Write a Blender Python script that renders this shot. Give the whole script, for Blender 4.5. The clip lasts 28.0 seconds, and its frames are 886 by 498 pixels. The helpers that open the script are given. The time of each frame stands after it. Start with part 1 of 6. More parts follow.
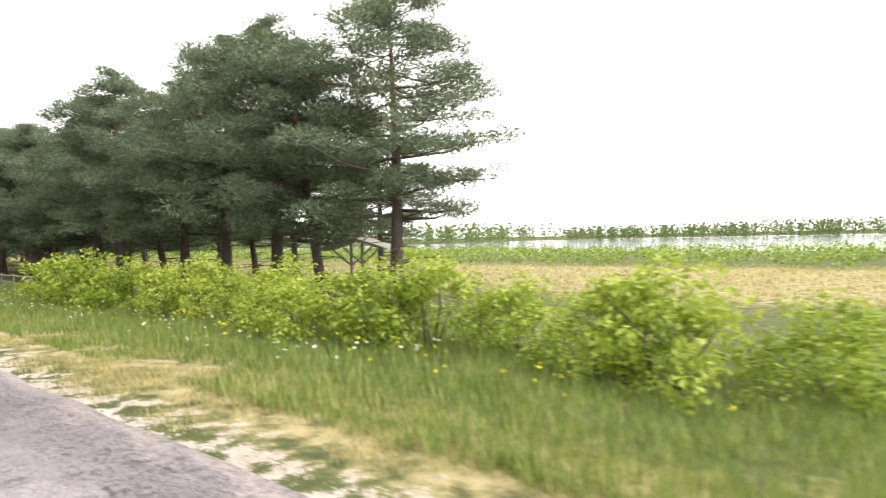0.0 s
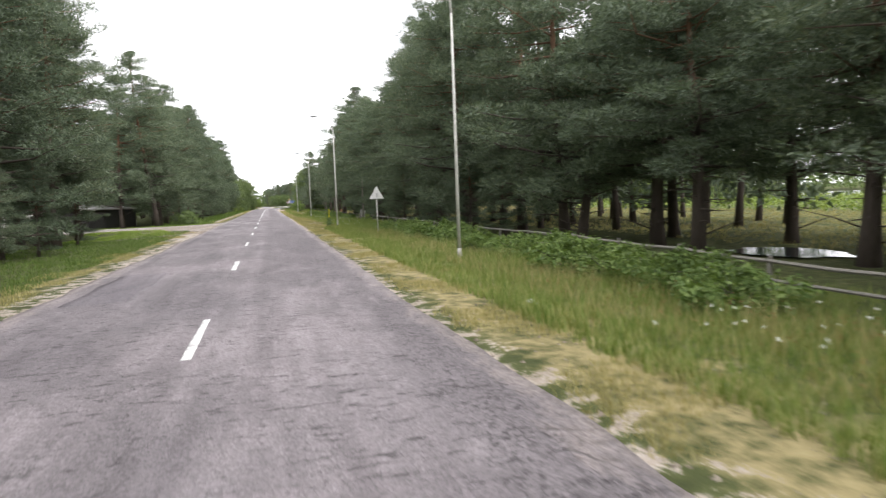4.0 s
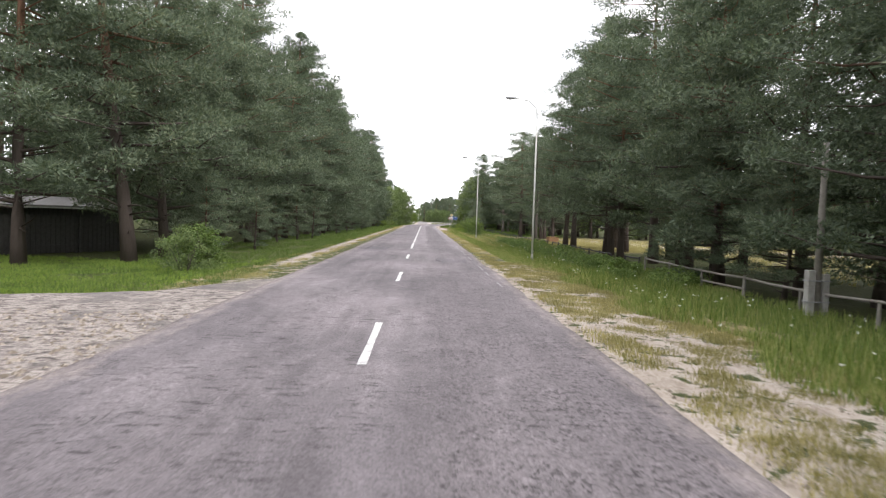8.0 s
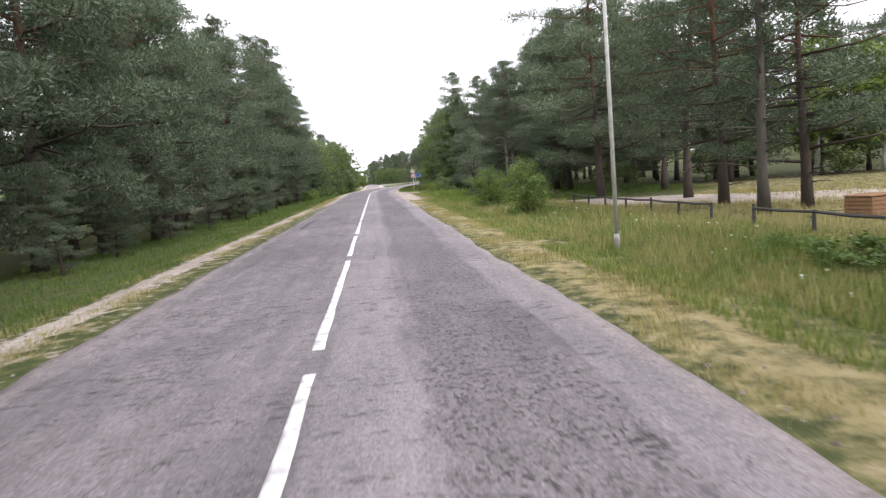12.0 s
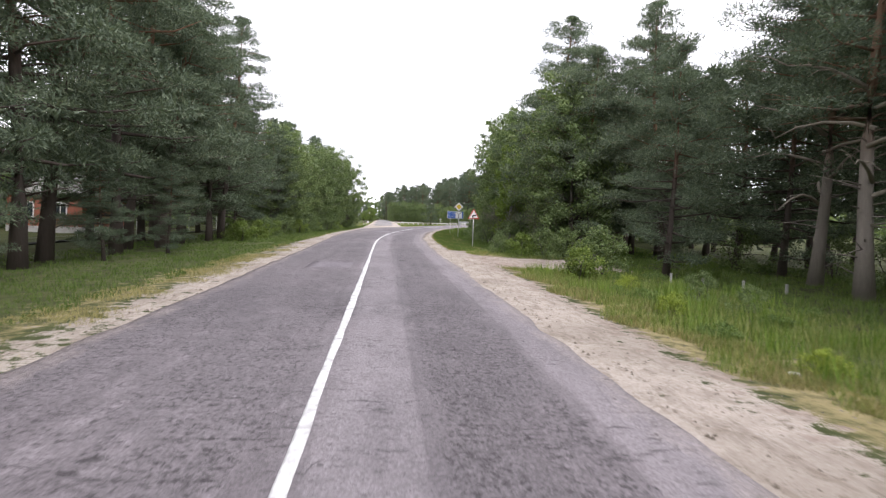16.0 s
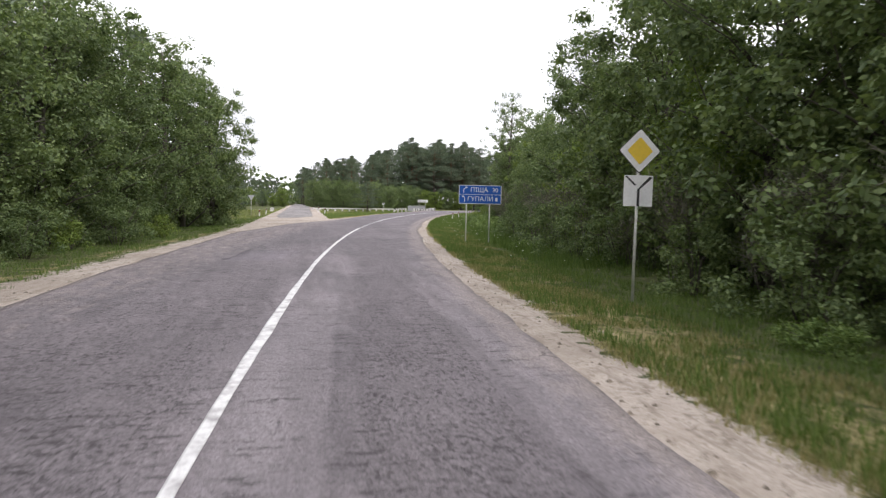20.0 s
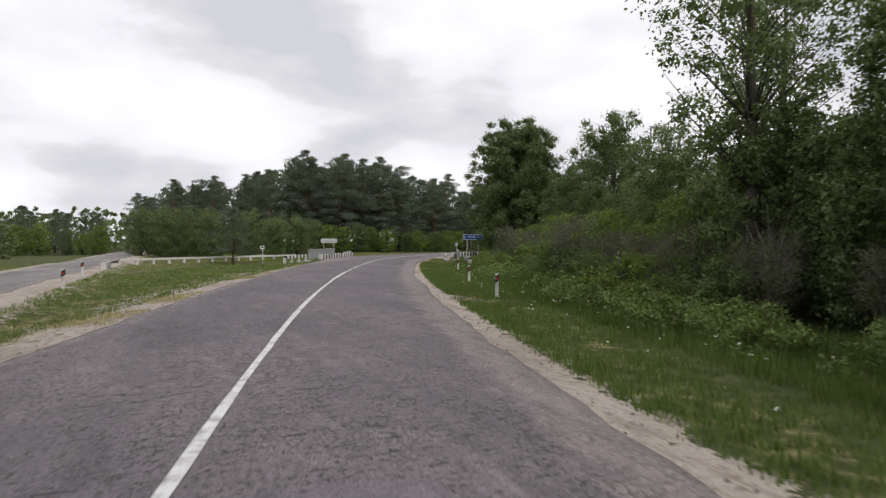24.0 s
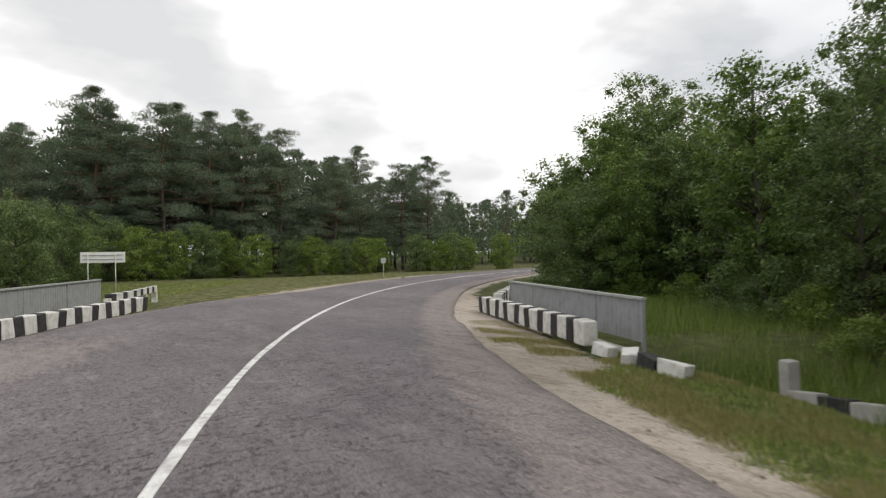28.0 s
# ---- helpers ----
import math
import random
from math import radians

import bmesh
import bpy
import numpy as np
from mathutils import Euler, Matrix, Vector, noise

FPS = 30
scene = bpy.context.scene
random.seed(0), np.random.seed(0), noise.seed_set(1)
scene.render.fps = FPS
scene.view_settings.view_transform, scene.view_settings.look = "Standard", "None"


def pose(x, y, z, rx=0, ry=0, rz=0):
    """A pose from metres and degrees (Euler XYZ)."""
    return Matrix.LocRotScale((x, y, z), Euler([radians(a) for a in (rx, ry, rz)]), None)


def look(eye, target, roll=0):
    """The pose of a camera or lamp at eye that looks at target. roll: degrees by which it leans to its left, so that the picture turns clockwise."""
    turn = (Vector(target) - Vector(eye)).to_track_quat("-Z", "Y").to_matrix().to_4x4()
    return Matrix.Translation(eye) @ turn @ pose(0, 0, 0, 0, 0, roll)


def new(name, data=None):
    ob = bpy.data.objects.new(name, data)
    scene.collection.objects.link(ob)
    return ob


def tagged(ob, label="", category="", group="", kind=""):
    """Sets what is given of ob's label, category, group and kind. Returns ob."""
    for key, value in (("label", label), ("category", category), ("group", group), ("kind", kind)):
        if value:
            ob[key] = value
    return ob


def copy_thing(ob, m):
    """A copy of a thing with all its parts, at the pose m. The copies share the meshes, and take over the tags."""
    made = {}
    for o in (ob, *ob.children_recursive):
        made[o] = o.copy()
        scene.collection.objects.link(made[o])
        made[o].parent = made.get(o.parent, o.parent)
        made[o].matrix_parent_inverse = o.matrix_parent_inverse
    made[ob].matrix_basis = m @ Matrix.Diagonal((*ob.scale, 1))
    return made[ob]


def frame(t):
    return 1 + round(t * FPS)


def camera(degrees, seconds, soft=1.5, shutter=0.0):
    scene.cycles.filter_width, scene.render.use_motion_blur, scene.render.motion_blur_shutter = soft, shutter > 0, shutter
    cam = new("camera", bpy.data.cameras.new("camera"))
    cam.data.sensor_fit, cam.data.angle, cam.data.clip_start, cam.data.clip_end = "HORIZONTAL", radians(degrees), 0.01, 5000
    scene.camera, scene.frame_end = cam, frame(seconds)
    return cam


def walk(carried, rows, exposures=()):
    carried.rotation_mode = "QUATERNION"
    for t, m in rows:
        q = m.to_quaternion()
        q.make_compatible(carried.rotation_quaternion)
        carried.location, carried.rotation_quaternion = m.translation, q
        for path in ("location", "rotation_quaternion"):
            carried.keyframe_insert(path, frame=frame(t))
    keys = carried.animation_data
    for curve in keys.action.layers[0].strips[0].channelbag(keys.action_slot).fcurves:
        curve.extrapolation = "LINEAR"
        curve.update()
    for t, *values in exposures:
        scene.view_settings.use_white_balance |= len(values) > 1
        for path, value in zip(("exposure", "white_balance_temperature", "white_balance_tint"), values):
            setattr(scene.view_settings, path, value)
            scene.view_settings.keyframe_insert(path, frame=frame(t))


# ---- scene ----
cam = camera(70.79, 28.0, soft=1.25, shutter=0.12)
PATH = [  # seconds, eye, target, roll
    (0, (0.840, -6.923, 2.042), (2.336, -5.596, 2.008), -1.32),
    (0.3, (0.871, -2.625, 2.048), (2.227, -1.155, 2.024), -2.70),
    (1, (0.951, 7.431, 2.074), (2.194, 8.997, 2.084), -3.11),
    (1.5, (1.020, 14.593, 2.013), (2.257, 16.162, 1.942), -3.72),
    (2, (0.935, 21.907, 2.071), (1.984, 23.610, 2.057), -3.98),
    (2.5, (0.928, 29.205, 2.041), (1.916, 30.944, 2.064), -2.84),
    (3, (0.981, 36.535, 1.985), (1.869, 38.327, 1.939), -5.72),
    (3.5, (1.047, 43.917, 2.036), (2.035, 45.651, 1.907), -1.78),
    (4, (1.160, 51.360, 2.003), (1.691, 53.281, 1.838), -2.13),
    (4.5, (1.200, 58.780, 1.978), (1.485, 60.757, 1.869), -0.67),
    (6.5, (1.155, 87.072, 1.966), (1.295, 89.065, 1.888), 1.48),
    (7, (1.062, 94.231, 2.074), (1.207, 96.221, 1.940), -0.64),
    (7.5, (0.944, 101.392, 2.078), (1.077, 103.384, 1.953), -0.32),
    (8, (0.817, 108.395, 2.057), (0.880, 110.392, 1.961), 1.78),
    (8.5, (0.855, 115.387, 2.069), (0.871, 117.382, 1.930), -0.45),
    (9, (0.980, 122.347, 2.109), (1.079, 124.331, 1.881), 0.18),
    (9.5, (1.029, 129.316, 1.998), (1.137, 131.306, 1.830), -1.28),
    (10, (1.062, 136.301, 2.090), (1.126, 138.295, 1.948), -2.01),
    (10.5, (1.068, 143.344, 2.029), (1.163, 145.335, 1.875), -2.10),
    (11, (1.038, 150.416, 2.037), (1.193, 152.402, 1.860), -2.70),
    (11.5, (0.984, 157.494, 1.980), (1.110, 159.474, 1.724), -3.68),
    (12, (0.919, 164.612, 2.084), (1.116, 166.588, 1.848), -4.97),
    (14.5, (0.729, 200.312, 2.056), (0.880, 202.306, 2.014), 3.28),
    (15, (0.704, 207.600, 2.024), (0.896, 209.588, 1.915), 2.89),
    (15.5, (0.720, 214.926, 2.045), (0.932, 216.913, 1.984), 1.74),
    (16, (0.703, 222.260, 2.028), (0.890, 224.249, 1.927), 2.00),
    (16.5, (0.700, 229.509, 2.048), (0.939, 231.493, 1.989), 1.26),
    (17, (0.729, 236.651, 2.030), (1.017, 238.629, 1.958), -0.14),
    (17.5, (0.719, 243.742, 2.059), (0.984, 245.723, 1.974), 1.07),
    (18, (0.785, 250.729, 2.022), (1.126, 252.695, 1.882), 0.27),
    (18.5, (0.873, 257.658, 2.054), (1.251, 259.618, 1.936), -0.97),
    (19, (0.974, 264.503, 2.009), (1.380, 266.460, 1.932), 1.86),
    (19.5, (1.172, 271.389, 1.979), (1.606, 273.338, 1.865), 2.70),
    (20, (1.428, 278.330, 2.023), (1.862, 280.277, 1.872), 1.31),
    (20.5, (1.788, 285.228, 2.095), (2.309, 287.156, 1.982), 1.47),
    (22.5, (5.297, 313.393, 2.023), (5.965, 315.278, 1.972), 1.47),
    (23, (6.312, 320.575, 2.038), (6.972, 322.461, 1.971), 0.74),
    (23.5, (7.515, 327.762, 2.053), (8.256, 329.619, 1.997), 0.13),
    (24, (8.949, 334.938, 2.009), (9.721, 336.783, 1.983), -0.12),
    (24.5, (10.669, 342.086, 2.042), (11.507, 343.901, 1.998), -1.48),
    (25, (12.565, 349.276, 2.102), (13.446, 351.071, 2.073), -1.13),
    (25.5, (14.661, 356.356, 2.011), (15.595, 358.125, 1.981), -0.50),
    (26, (16.833, 363.325, 2.012), (17.854, 365.044, 1.979), 2.00),
    (26.5, (18.974, 370.092, 2.027), (20.000, 371.807, 1.933), 0.20),
    (27, (21.156, 376.722, 1.983), (22.252, 378.394, 1.919), -1.29),
    (27.5, (23.404, 383.230, 2.052), (24.486, 384.911, 2.003), 0.05),
    (27.8, (24.785, 387.048, 2.014), (25.941, 388.680, 2.033), 0.03),
    (28, (25.708, 389.554, 1.977), (26.847, 391.198, 1.993), -0.85),
]
walk(cam, [(t, look(e, g, r)) for t, e, g, r in PATH], exposures=[(0, 1.3, 6750, 11), (2, 1.32, 6600, 11), (3, 1.05, 6500, 11), (4, 0.8, 6400, 12), (7, 0.7, 6420, 13), (9, 0.7, 6280, 15), (16, 0.6, 6200, 17), (19, 0.38, 6250, 16), (20.5, 0.22, 6300, 15), (23, -0.4, 6350, 14), (25, -0.46, 6450, 12), (28, -0.26, 6600, 9)])

# ---- light ----
SUN_EL, SUN_AZ = radians(48), radians(150)
world = bpy.data.worlds.new("overcast_sky")
scene.world = world
world.use_nodes = True
wn, wl = world.node_tree.nodes, world.node_tree.links
wn.clear()
sky = wn.new("ShaderNodeTexSky")
sky.sky_type, sky.sun_disc, sky.sun_elevation, sky.sun_rotation = "NISHITA", False, SUN_EL, SUN_AZ
sky_dim = wn.new("ShaderNodeMixRGB")
sky_dim.blend_type, sky_dim.inputs[0].default_value, sky_dim.inputs[2].default_value = "MULTIPLY", 1.0, (0.1, 0.1, 0.1, 1)
wl.new(sky.outputs[0], sky_dim.inputs[1])
wtc = wn.new("ShaderNodeTexCoord")
wmap = wn.new("ShaderNodeMapping")
wmap.inputs["Scale"].default_value = (1.2, 1.2, 3.0)
wl.new(wtc.outputs["Generated"], wmap.inputs[0])
cl1 = wn.new("ShaderNodeTexNoise")
cl1.inputs["Scale"].default_value, cl1.inputs["Detail"].default_value, cl1.inputs["Roughness"].default_value = 2.5, 8, 0.46
wl.new(wmap.outputs[0], cl1.inputs["Vector"])
clr = wn.new("ShaderNodeValToRGB")
clr.color_ramp.elements[0].position, clr.color_ramp.elements[0].color = 0.36, (1.0, 1.02, 1.05, 1)
clr.color_ramp.elements[1].position, clr.color_ramp.elements[1].color = 0.58, (1.55, 1.55, 1.55, 1)
for at_, grey in ((0.43, 1.18), (0.47, 1.38)):
    clr.color_ramp.elements.new(at_).color = (grey, grey, grey * 1.02, 1)
wl.new(cl1.outputs[0], clr.inputs[0])
gap = wn.new("ShaderNodeTexNoise")
gap.inputs["Scale"].default_value, gap.inputs["Detail"].default_value = 1.1, 3
wl.new(wmap.outputs[0], gap.inputs["Vector"])
gapr = wn.new("ShaderNodeMapRange")
gapr.inputs[1].default_value, gapr.inputs[2].default_value, gapr.inputs[3].default_value, gapr.inputs[4].default_value = 0.28, 0.42, 0.75, 1.0
wl.new(gap.outputs[0], gapr.inputs[0])
cover = wn.new("ShaderNodeMixRGB")
wl.new(gapr.outputs[0], cover.inputs[0])
wl.new(sky_dim.outputs[0], cover.inputs[1])
wl.new(clr.outputs[0], cover.inputs[2])
wbg = wn.new("ShaderNodeBackground")
wbg.inputs[1].default_value = 0.9
wl.new(cover.outputs[0], wbg.inputs[0])
wout = wn.new("ShaderNodeOutputWorld")
wl.new(wbg.outputs[0], wout.inputs[0])
sun_data = bpy.data.lights.new("sun", "SUN")
sun_data.energy, sun_data.angle, sun_data.color = 1.3, radians(14), (1.0, 0.96, 0.9)
sun = new("sun", sun_data)
sun.matrix_world = pose(0, 0, 60, 90 - math.degrees(SUN_EL), 0, 180 - math.degrees(SUN_AZ))


# ---- materials ----
def material(name, rough=0.8, metal=0.0, spec=0.3):
    m = bpy.data.materials.new(name)
    m.use_nodes = True
    b = m.node_tree.nodes["Principled BSDF"]
    b.inputs["Roughness"].default_value, b.inputs["Metallic"].default_value = rough, metal
    b.inputs["Specular IOR Level"].default_value = spec
    return m, m.node_tree, b


def tex_noise(nt, scale, detail=4, rough=0.55, vec=None, stretch=None):
    n = nt.nodes.new("ShaderNodeTexNoise")
    n.inputs["Scale"].default_value, n.inputs["Detail"].default_value, n.inputs["Roughness"].default_value = scale, detail, rough
    if vec is None:
        vec = nt.nodes.new("ShaderNodeTexCoord").outputs["Object"]
    if stretch:
        mp = nt.nodes.new("ShaderNodeMapping")
        mp.inputs["Scale"].default_value = stretch
        nt.links.new(vec, mp.inputs[0])
        vec = mp.outputs[0]
    nt.links.new(vec, n.inputs["Vector"])
    return n.outputs[0]


def ramp(nt, fac, stops):
    r = nt.nodes.new("ShaderNodeValToRGB")
    e = r.color_ramp.elements
    while len(e) < len(stops):
        e.new(0.5)
    for el, (p, c) in zip(e, stops):
        el.position, el.color = p, (*c, 1)
    nt.links.new(fac, r.inputs[0])
    return r.outputs[0]


def mix(nt, fac, a, b, mode="MIX"):
    n = nt.nodes.new("ShaderNodeMixRGB")
    n.blend_type = mode
    for v, i in ((fac, 0), (a, 1), (b, 2)):
        if isinstance(v, (int, float)):
            n.inputs[i].default_value = v
        elif isinstance(v, tuple):
            n.inputs[i].default_value = (*v, 1)
        else:
            nt.links.new(v, n.inputs[i])
    return n.outputs[0]


def mrange(nt, v, a, b, c=0.0, d=1.0):
    n = nt.nodes.new("ShaderNodeMapRange")
    for i, q in enumerate((a, b, c, d)):
        n.inputs[i + 1].default_value = q
    nt.links.new(v, n.inputs[0])
    return n.outputs[0]


def maths(nt, op, a, b=0.0):
    n = nt.nodes.new("ShaderNodeMath")
    n.operation = op
    for i, v in enumerate((a, b)):
        if isinstance(v, (int, float)):
            n.inputs[i].default_value = v
        else:
            nt.links.new(v, n.inputs[i])
    return n.outputs[0]


def bump(nt, b, height, strength=0.4, dist=0.02):
    n = nt.nodes.new("ShaderNodeBump")
    n.inputs["Strength"].default_value, n.inputs["Distance"].default_value = strength, dist
    nt.links.new(height, n.inputs["Height"])
    nt.links.new(n.outputs[0], b.inputs["Normal"])


def attribute(nt, name):
    n = nt.nodes.new("ShaderNodeAttribute")
    n.attribute_name = name
    return n.outputs["Fac"]


def worn(name, colour, dark, rough=0.7, scale=6.0, metal=0.0, grain=60.0, amount=0.5):
    """Painted or raw surface with stains and grain."""
    m, nt, b = material(name, rough, metal)
    big = tex_noise(nt, scale, 5, 0.6)
    small = tex_noise(nt, grain, 3, 0.6)
    c = mix(nt, mrange(nt, big, 0.45, 0.7, 0, amount), colour, dark)
    c = mix(nt, mrange(nt, small, 0.4, 0.75, 0, 0.35), c, dark)
    nt.links.new(c, b.inputs["Base Color"])
    bump(nt, b, small, 0.25, 0.004)
    return m


def foliage(name, stops, rough=0.6, trans=0.25):
    m, nt, b = material(name, rough, 0, 0.25)
    g = nt.nodes.new("ShaderNodeNewGeometry")
    o = nt.nodes.new("ShaderNodeObjectInfo")
    f = maths(nt, "ADD", maths(nt, "MULTIPLY", g.outputs["Random Per Island"], 0.75), maths(nt, "MULTIPLY", o.outputs["Random"], 0.25))
    c = ramp(nt, f, stops)
    nt.links.new(c, b.inputs["Base Color"])
    if trans:
        t = nt.nodes.new("ShaderNodeBsdfTranslucent")
        nt.links.new(mix(nt, 1.0, c, (1.2, 1.25, 0.7), "MULTIPLY"), t.inputs[0])
        s = nt.nodes.new("ShaderNodeMixShader")
        s.inputs[0].default_value = trans
        out = nt.nodes["Material Output"]
        nt.links.new(b.outputs[0], s.inputs[1])
        nt.links.new(t.outputs[0], s.inputs[2])
        nt.links.new(s.outputs[0], out.inputs[0])
    return m


def make_asphalt(name, base, dark, light, ravelled=0.0, rubble=0.0):
    """Old road surface: smooth strips, ravelled strips full of pits, stone grain, stains, cracks and gritty edges."""
    m, nt, b = material(name, 0.85, 0, 0.3)
    tc = nt.nodes.new("ShaderNodeTexCoord").outputs["Object"]

    def cells(scale, feature="F1", vec=tc):
        v = nt.nodes.new("ShaderNodeTexVoronoi")
        v.feature = feature
        v.inputs["Scale"].default_value = scale
        nt.links.new(vec, v.inputs["Vector"])
        return v

    stones = cells(46)
    patch = tex_noise(nt, 0.5, 6, 0.62, tc, (1.5, 0.3, 1))
    wear = tex_noise(nt, 2.4, 7, 0.72, tc, (1.3, 0.4, 1))
    rough = tex_noise(nt, 7.5, 6, 0.8, tc, (1.2, 0.7, 1))
    ragged = tex_noise(nt, 3.2, 6, 0.75, tc, (1.0, 0.55, 1))
    c = mix(nt, mrange(nt, patch, 0.36, 0.64), dark, base)
    c = mix(nt, mrange(nt, wear, 0.48, 0.68, 0, 0.5), c, light)
    stain = tex_noise(nt, 0.22, 5, 0.65, tc, (2.2, 0.5, 1))
    c = mix(nt, mrange(nt, stain, 0.5, 0.62, 0, 0.4), c, tuple(v * 0.8 for v in dark))
    tracks = tex_noise(nt, 1.0, 5, 0.6, tc, (2.4, 0.05, 1))
    c = mix(nt, mrange(nt, tracks, 0.4, 0.62, 0, 0.25), c, light)
    fields = tex_noise(nt, 0.16, 4, 0.7, tc, (1.6, 0.8, 1))
    c = mix(nt, 1.0, c, ramp(nt, fields, [(0.4, (0.8, 0.8, 0.81)), (0.5, (0.98, 0.98, 0.98)), (0.6, (1.16, 1.15, 1.15))]), "MULTIPLY")
    c = mix(nt, mrange(nt, attribute(nt, "coarse"), 0.0, -0.12, 0, 0.36), c, light)
    # ravelled strips: darker, with pits and standing stones, ending in a ragged line
    amount = maths(nt, "ADD", maths(nt, "ADD", attribute(nt, "coarse"), ravelled), maths(nt, "MULTIPLY", maths(nt, "SUBTRACT", ragged, 0.5), 1.6))
    amount = mrange(nt, maths(nt, "ADD", amount, maths(nt, "MULTIPLY", maths(nt, "SUBTRACT", patch, 0.5), 1.7)), 0.36, 0.62)
    lumps = tex_noise(nt, 15.0, 4, 0.7, tc, (1.0, 0.75, 1))
    pits = mrange(nt, maths(nt, "ADD", lumps, maths(nt, "MULTIPLY", maths(nt, "SUBTRACT", rough, 0.5), 0.5)), 0.53, 0.59)
    knobs = mrange(nt, tex_noise(nt, 21.0, 4, 0.7, tc), 0.54, 0.64)
    c = mix(nt, maths(nt, "MULTIPLY", amount, 0.44), c, dark)
    c = mix(nt, maths(nt, "MULTIPLY", maths(nt, "MULTIPLY", knobs, amount), 0.5), c, light)
    ravel = maths(nt, "MULTIPLY", maths(nt, "MULTIPLY", pits, amount), mrange(nt, tex_noise(nt, 1.7, 5, 0.7, tc), 0.38, 0.56, 0.25, 1))
    c = mix(nt, maths(nt, "MULTIPLY", ravel, 0.72), c, tuple(v * 0.42 for v in dark))
    loose = maths(nt, "MULTIPLY", mrange(nt, lumps, 0.6, 0.66), mrange(nt, wear, 0.44, 0.56))
    c = mix(nt, maths(nt, "MULTIPLY", loose, 0.5), c, tuple(v * 0.5 for v in dark))
    # short scars across the lane
    marks = maths(nt, "MULTIPLY", mrange(nt, tex_noise(nt, 2.6, 5, 0.75, tc, (0.9, 3.2, 1)), 0.57, 0.61), mrange(nt, tex_noise(nt, 0.35, 4, 0.6, tc), 0.44, 0.54))
    c = mix(nt, maths(nt, "MULTIPLY", marks, 0.7), c, tuple(v * 0.36 for v in dark))
    tears = maths(nt, "MULTIPLY", mrange(nt, tex_noise(nt, 5.5, 6, 0.8, tc, (0.5, 2.2, 1)), 0.6, 0.63), mrange(nt, tex_noise(nt, 0.8, 4, 0.65, tc, (1, 0.6, 1)), 0.5, 0.56))
    c = mix(nt, maths(nt, "MULTIPLY", tears, 0.75), c, tuple(v * 0.34 for v in dark))
    if rubble:
        heap = tex_noise(nt, 3.0, 6, 0.75, tc, (1.0, 1.5, 1))
        where = maths(nt, "MULTIPLY", mrange(nt, tex_noise(nt, 0.4, 4, 0.6, tc), 0.4, 0.52), rubble)
        c = mix(nt, where, c, ramp(nt, heap, [(0.4, (0.06, 0.052, 0.046)), (0.47, (0.24, 0.205, 0.18)), (0.54, (0.5, 0.45, 0.4)), (0.62, (0.2, 0.175, 0.15))]))
    grit = maths(nt, "MULTIPLY", mrange(nt, maths(nt, "ADD", attribute(nt, "dust"), maths(nt, "MULTIPLY", maths(nt, "SUBTRACT", wear, 0.5), 1.8)), 0.35, 0.8), 0.6)
    c = mix(nt, grit, c, mix(nt, rough, (0.22, 0.185, 0.165), (0.46, 0.4, 0.36)))
    sc = ramp(nt, stones.outputs["Color"], [(0.1, (0.66, 0.66, 0.66)), (0.9, (1.32, 1.3, 1.34))])
    c = mix(nt, 0.8, c, sc, "MULTIPLY")
    bent = nt.nodes.new("ShaderNodeTexNoise")
    bent.inputs["Scale"].default_value, bent.inputs["Detail"].default_value = 1.5, 5
    nt.links.new(tc, bent.inputs["Vector"])
    crack = cells(1.1, "DISTANCE_TO_EDGE", mix(nt, 0.9, tc, bent.outputs[1], "ADD"))
    cm = maths(nt, "MULTIPLY", mrange(nt, crack.outputs[0], 0.006, 0.03, 1, 0), mrange(nt, wear, 0.56, 0.63))
    c = mix(nt, maths(nt, "MULTIPLY", cm, 0.6), c, (0.04, 0.037, 0.038))
    nt.links.new(c, b.inputs["Base Color"])
    h = maths(nt, "ADD", maths(nt, "SUBTRACT", maths(nt, "MULTIPLY", stones.outputs[0], 0.5), maths(nt, "MULTIPLY", ravel, 1.2)), maths(nt, "SUBTRACT", maths(nt, "MULTIPLY", rough, 2.0), maths(nt, "ADD", maths(nt, "ADD", cm, marks), maths(nt, "ADD", loose, tears))))
    bump(nt, b, h, 0.75, 0.018)
    return m


M_ASPHALT = make_asphalt("asphalt", (0.22, 0.198, 0.203), (0.142, 0.127, 0.131), (0.31, 0.282, 0.288))
M_REPAIR = make_asphalt("repaired_asphalt", (0.19, 0.172, 0.182), (0.14, 0.126, 0.134), (0.24, 0.22, 0.23))
M_SIDE = make_asphalt("pale_asphalt", (0.27, 0.255, 0.245), (0.19, 0.18, 0.172), (0.36, 0.33, 0.3), 0.3)
M_LANE = make_asphalt("broken_lane_asphalt", (0.23, 0.21, 0.2), (0.13, 0.118, 0.112), (0.4, 0.36, 0.31), 0.6, 0.85)


M_HOLE = make_asphalt("broken_wet_grit", (0.06, 0.055, 0.055), (0.035, 0.032, 0.032), (0.1, 0.092, 0.09), 0.8)


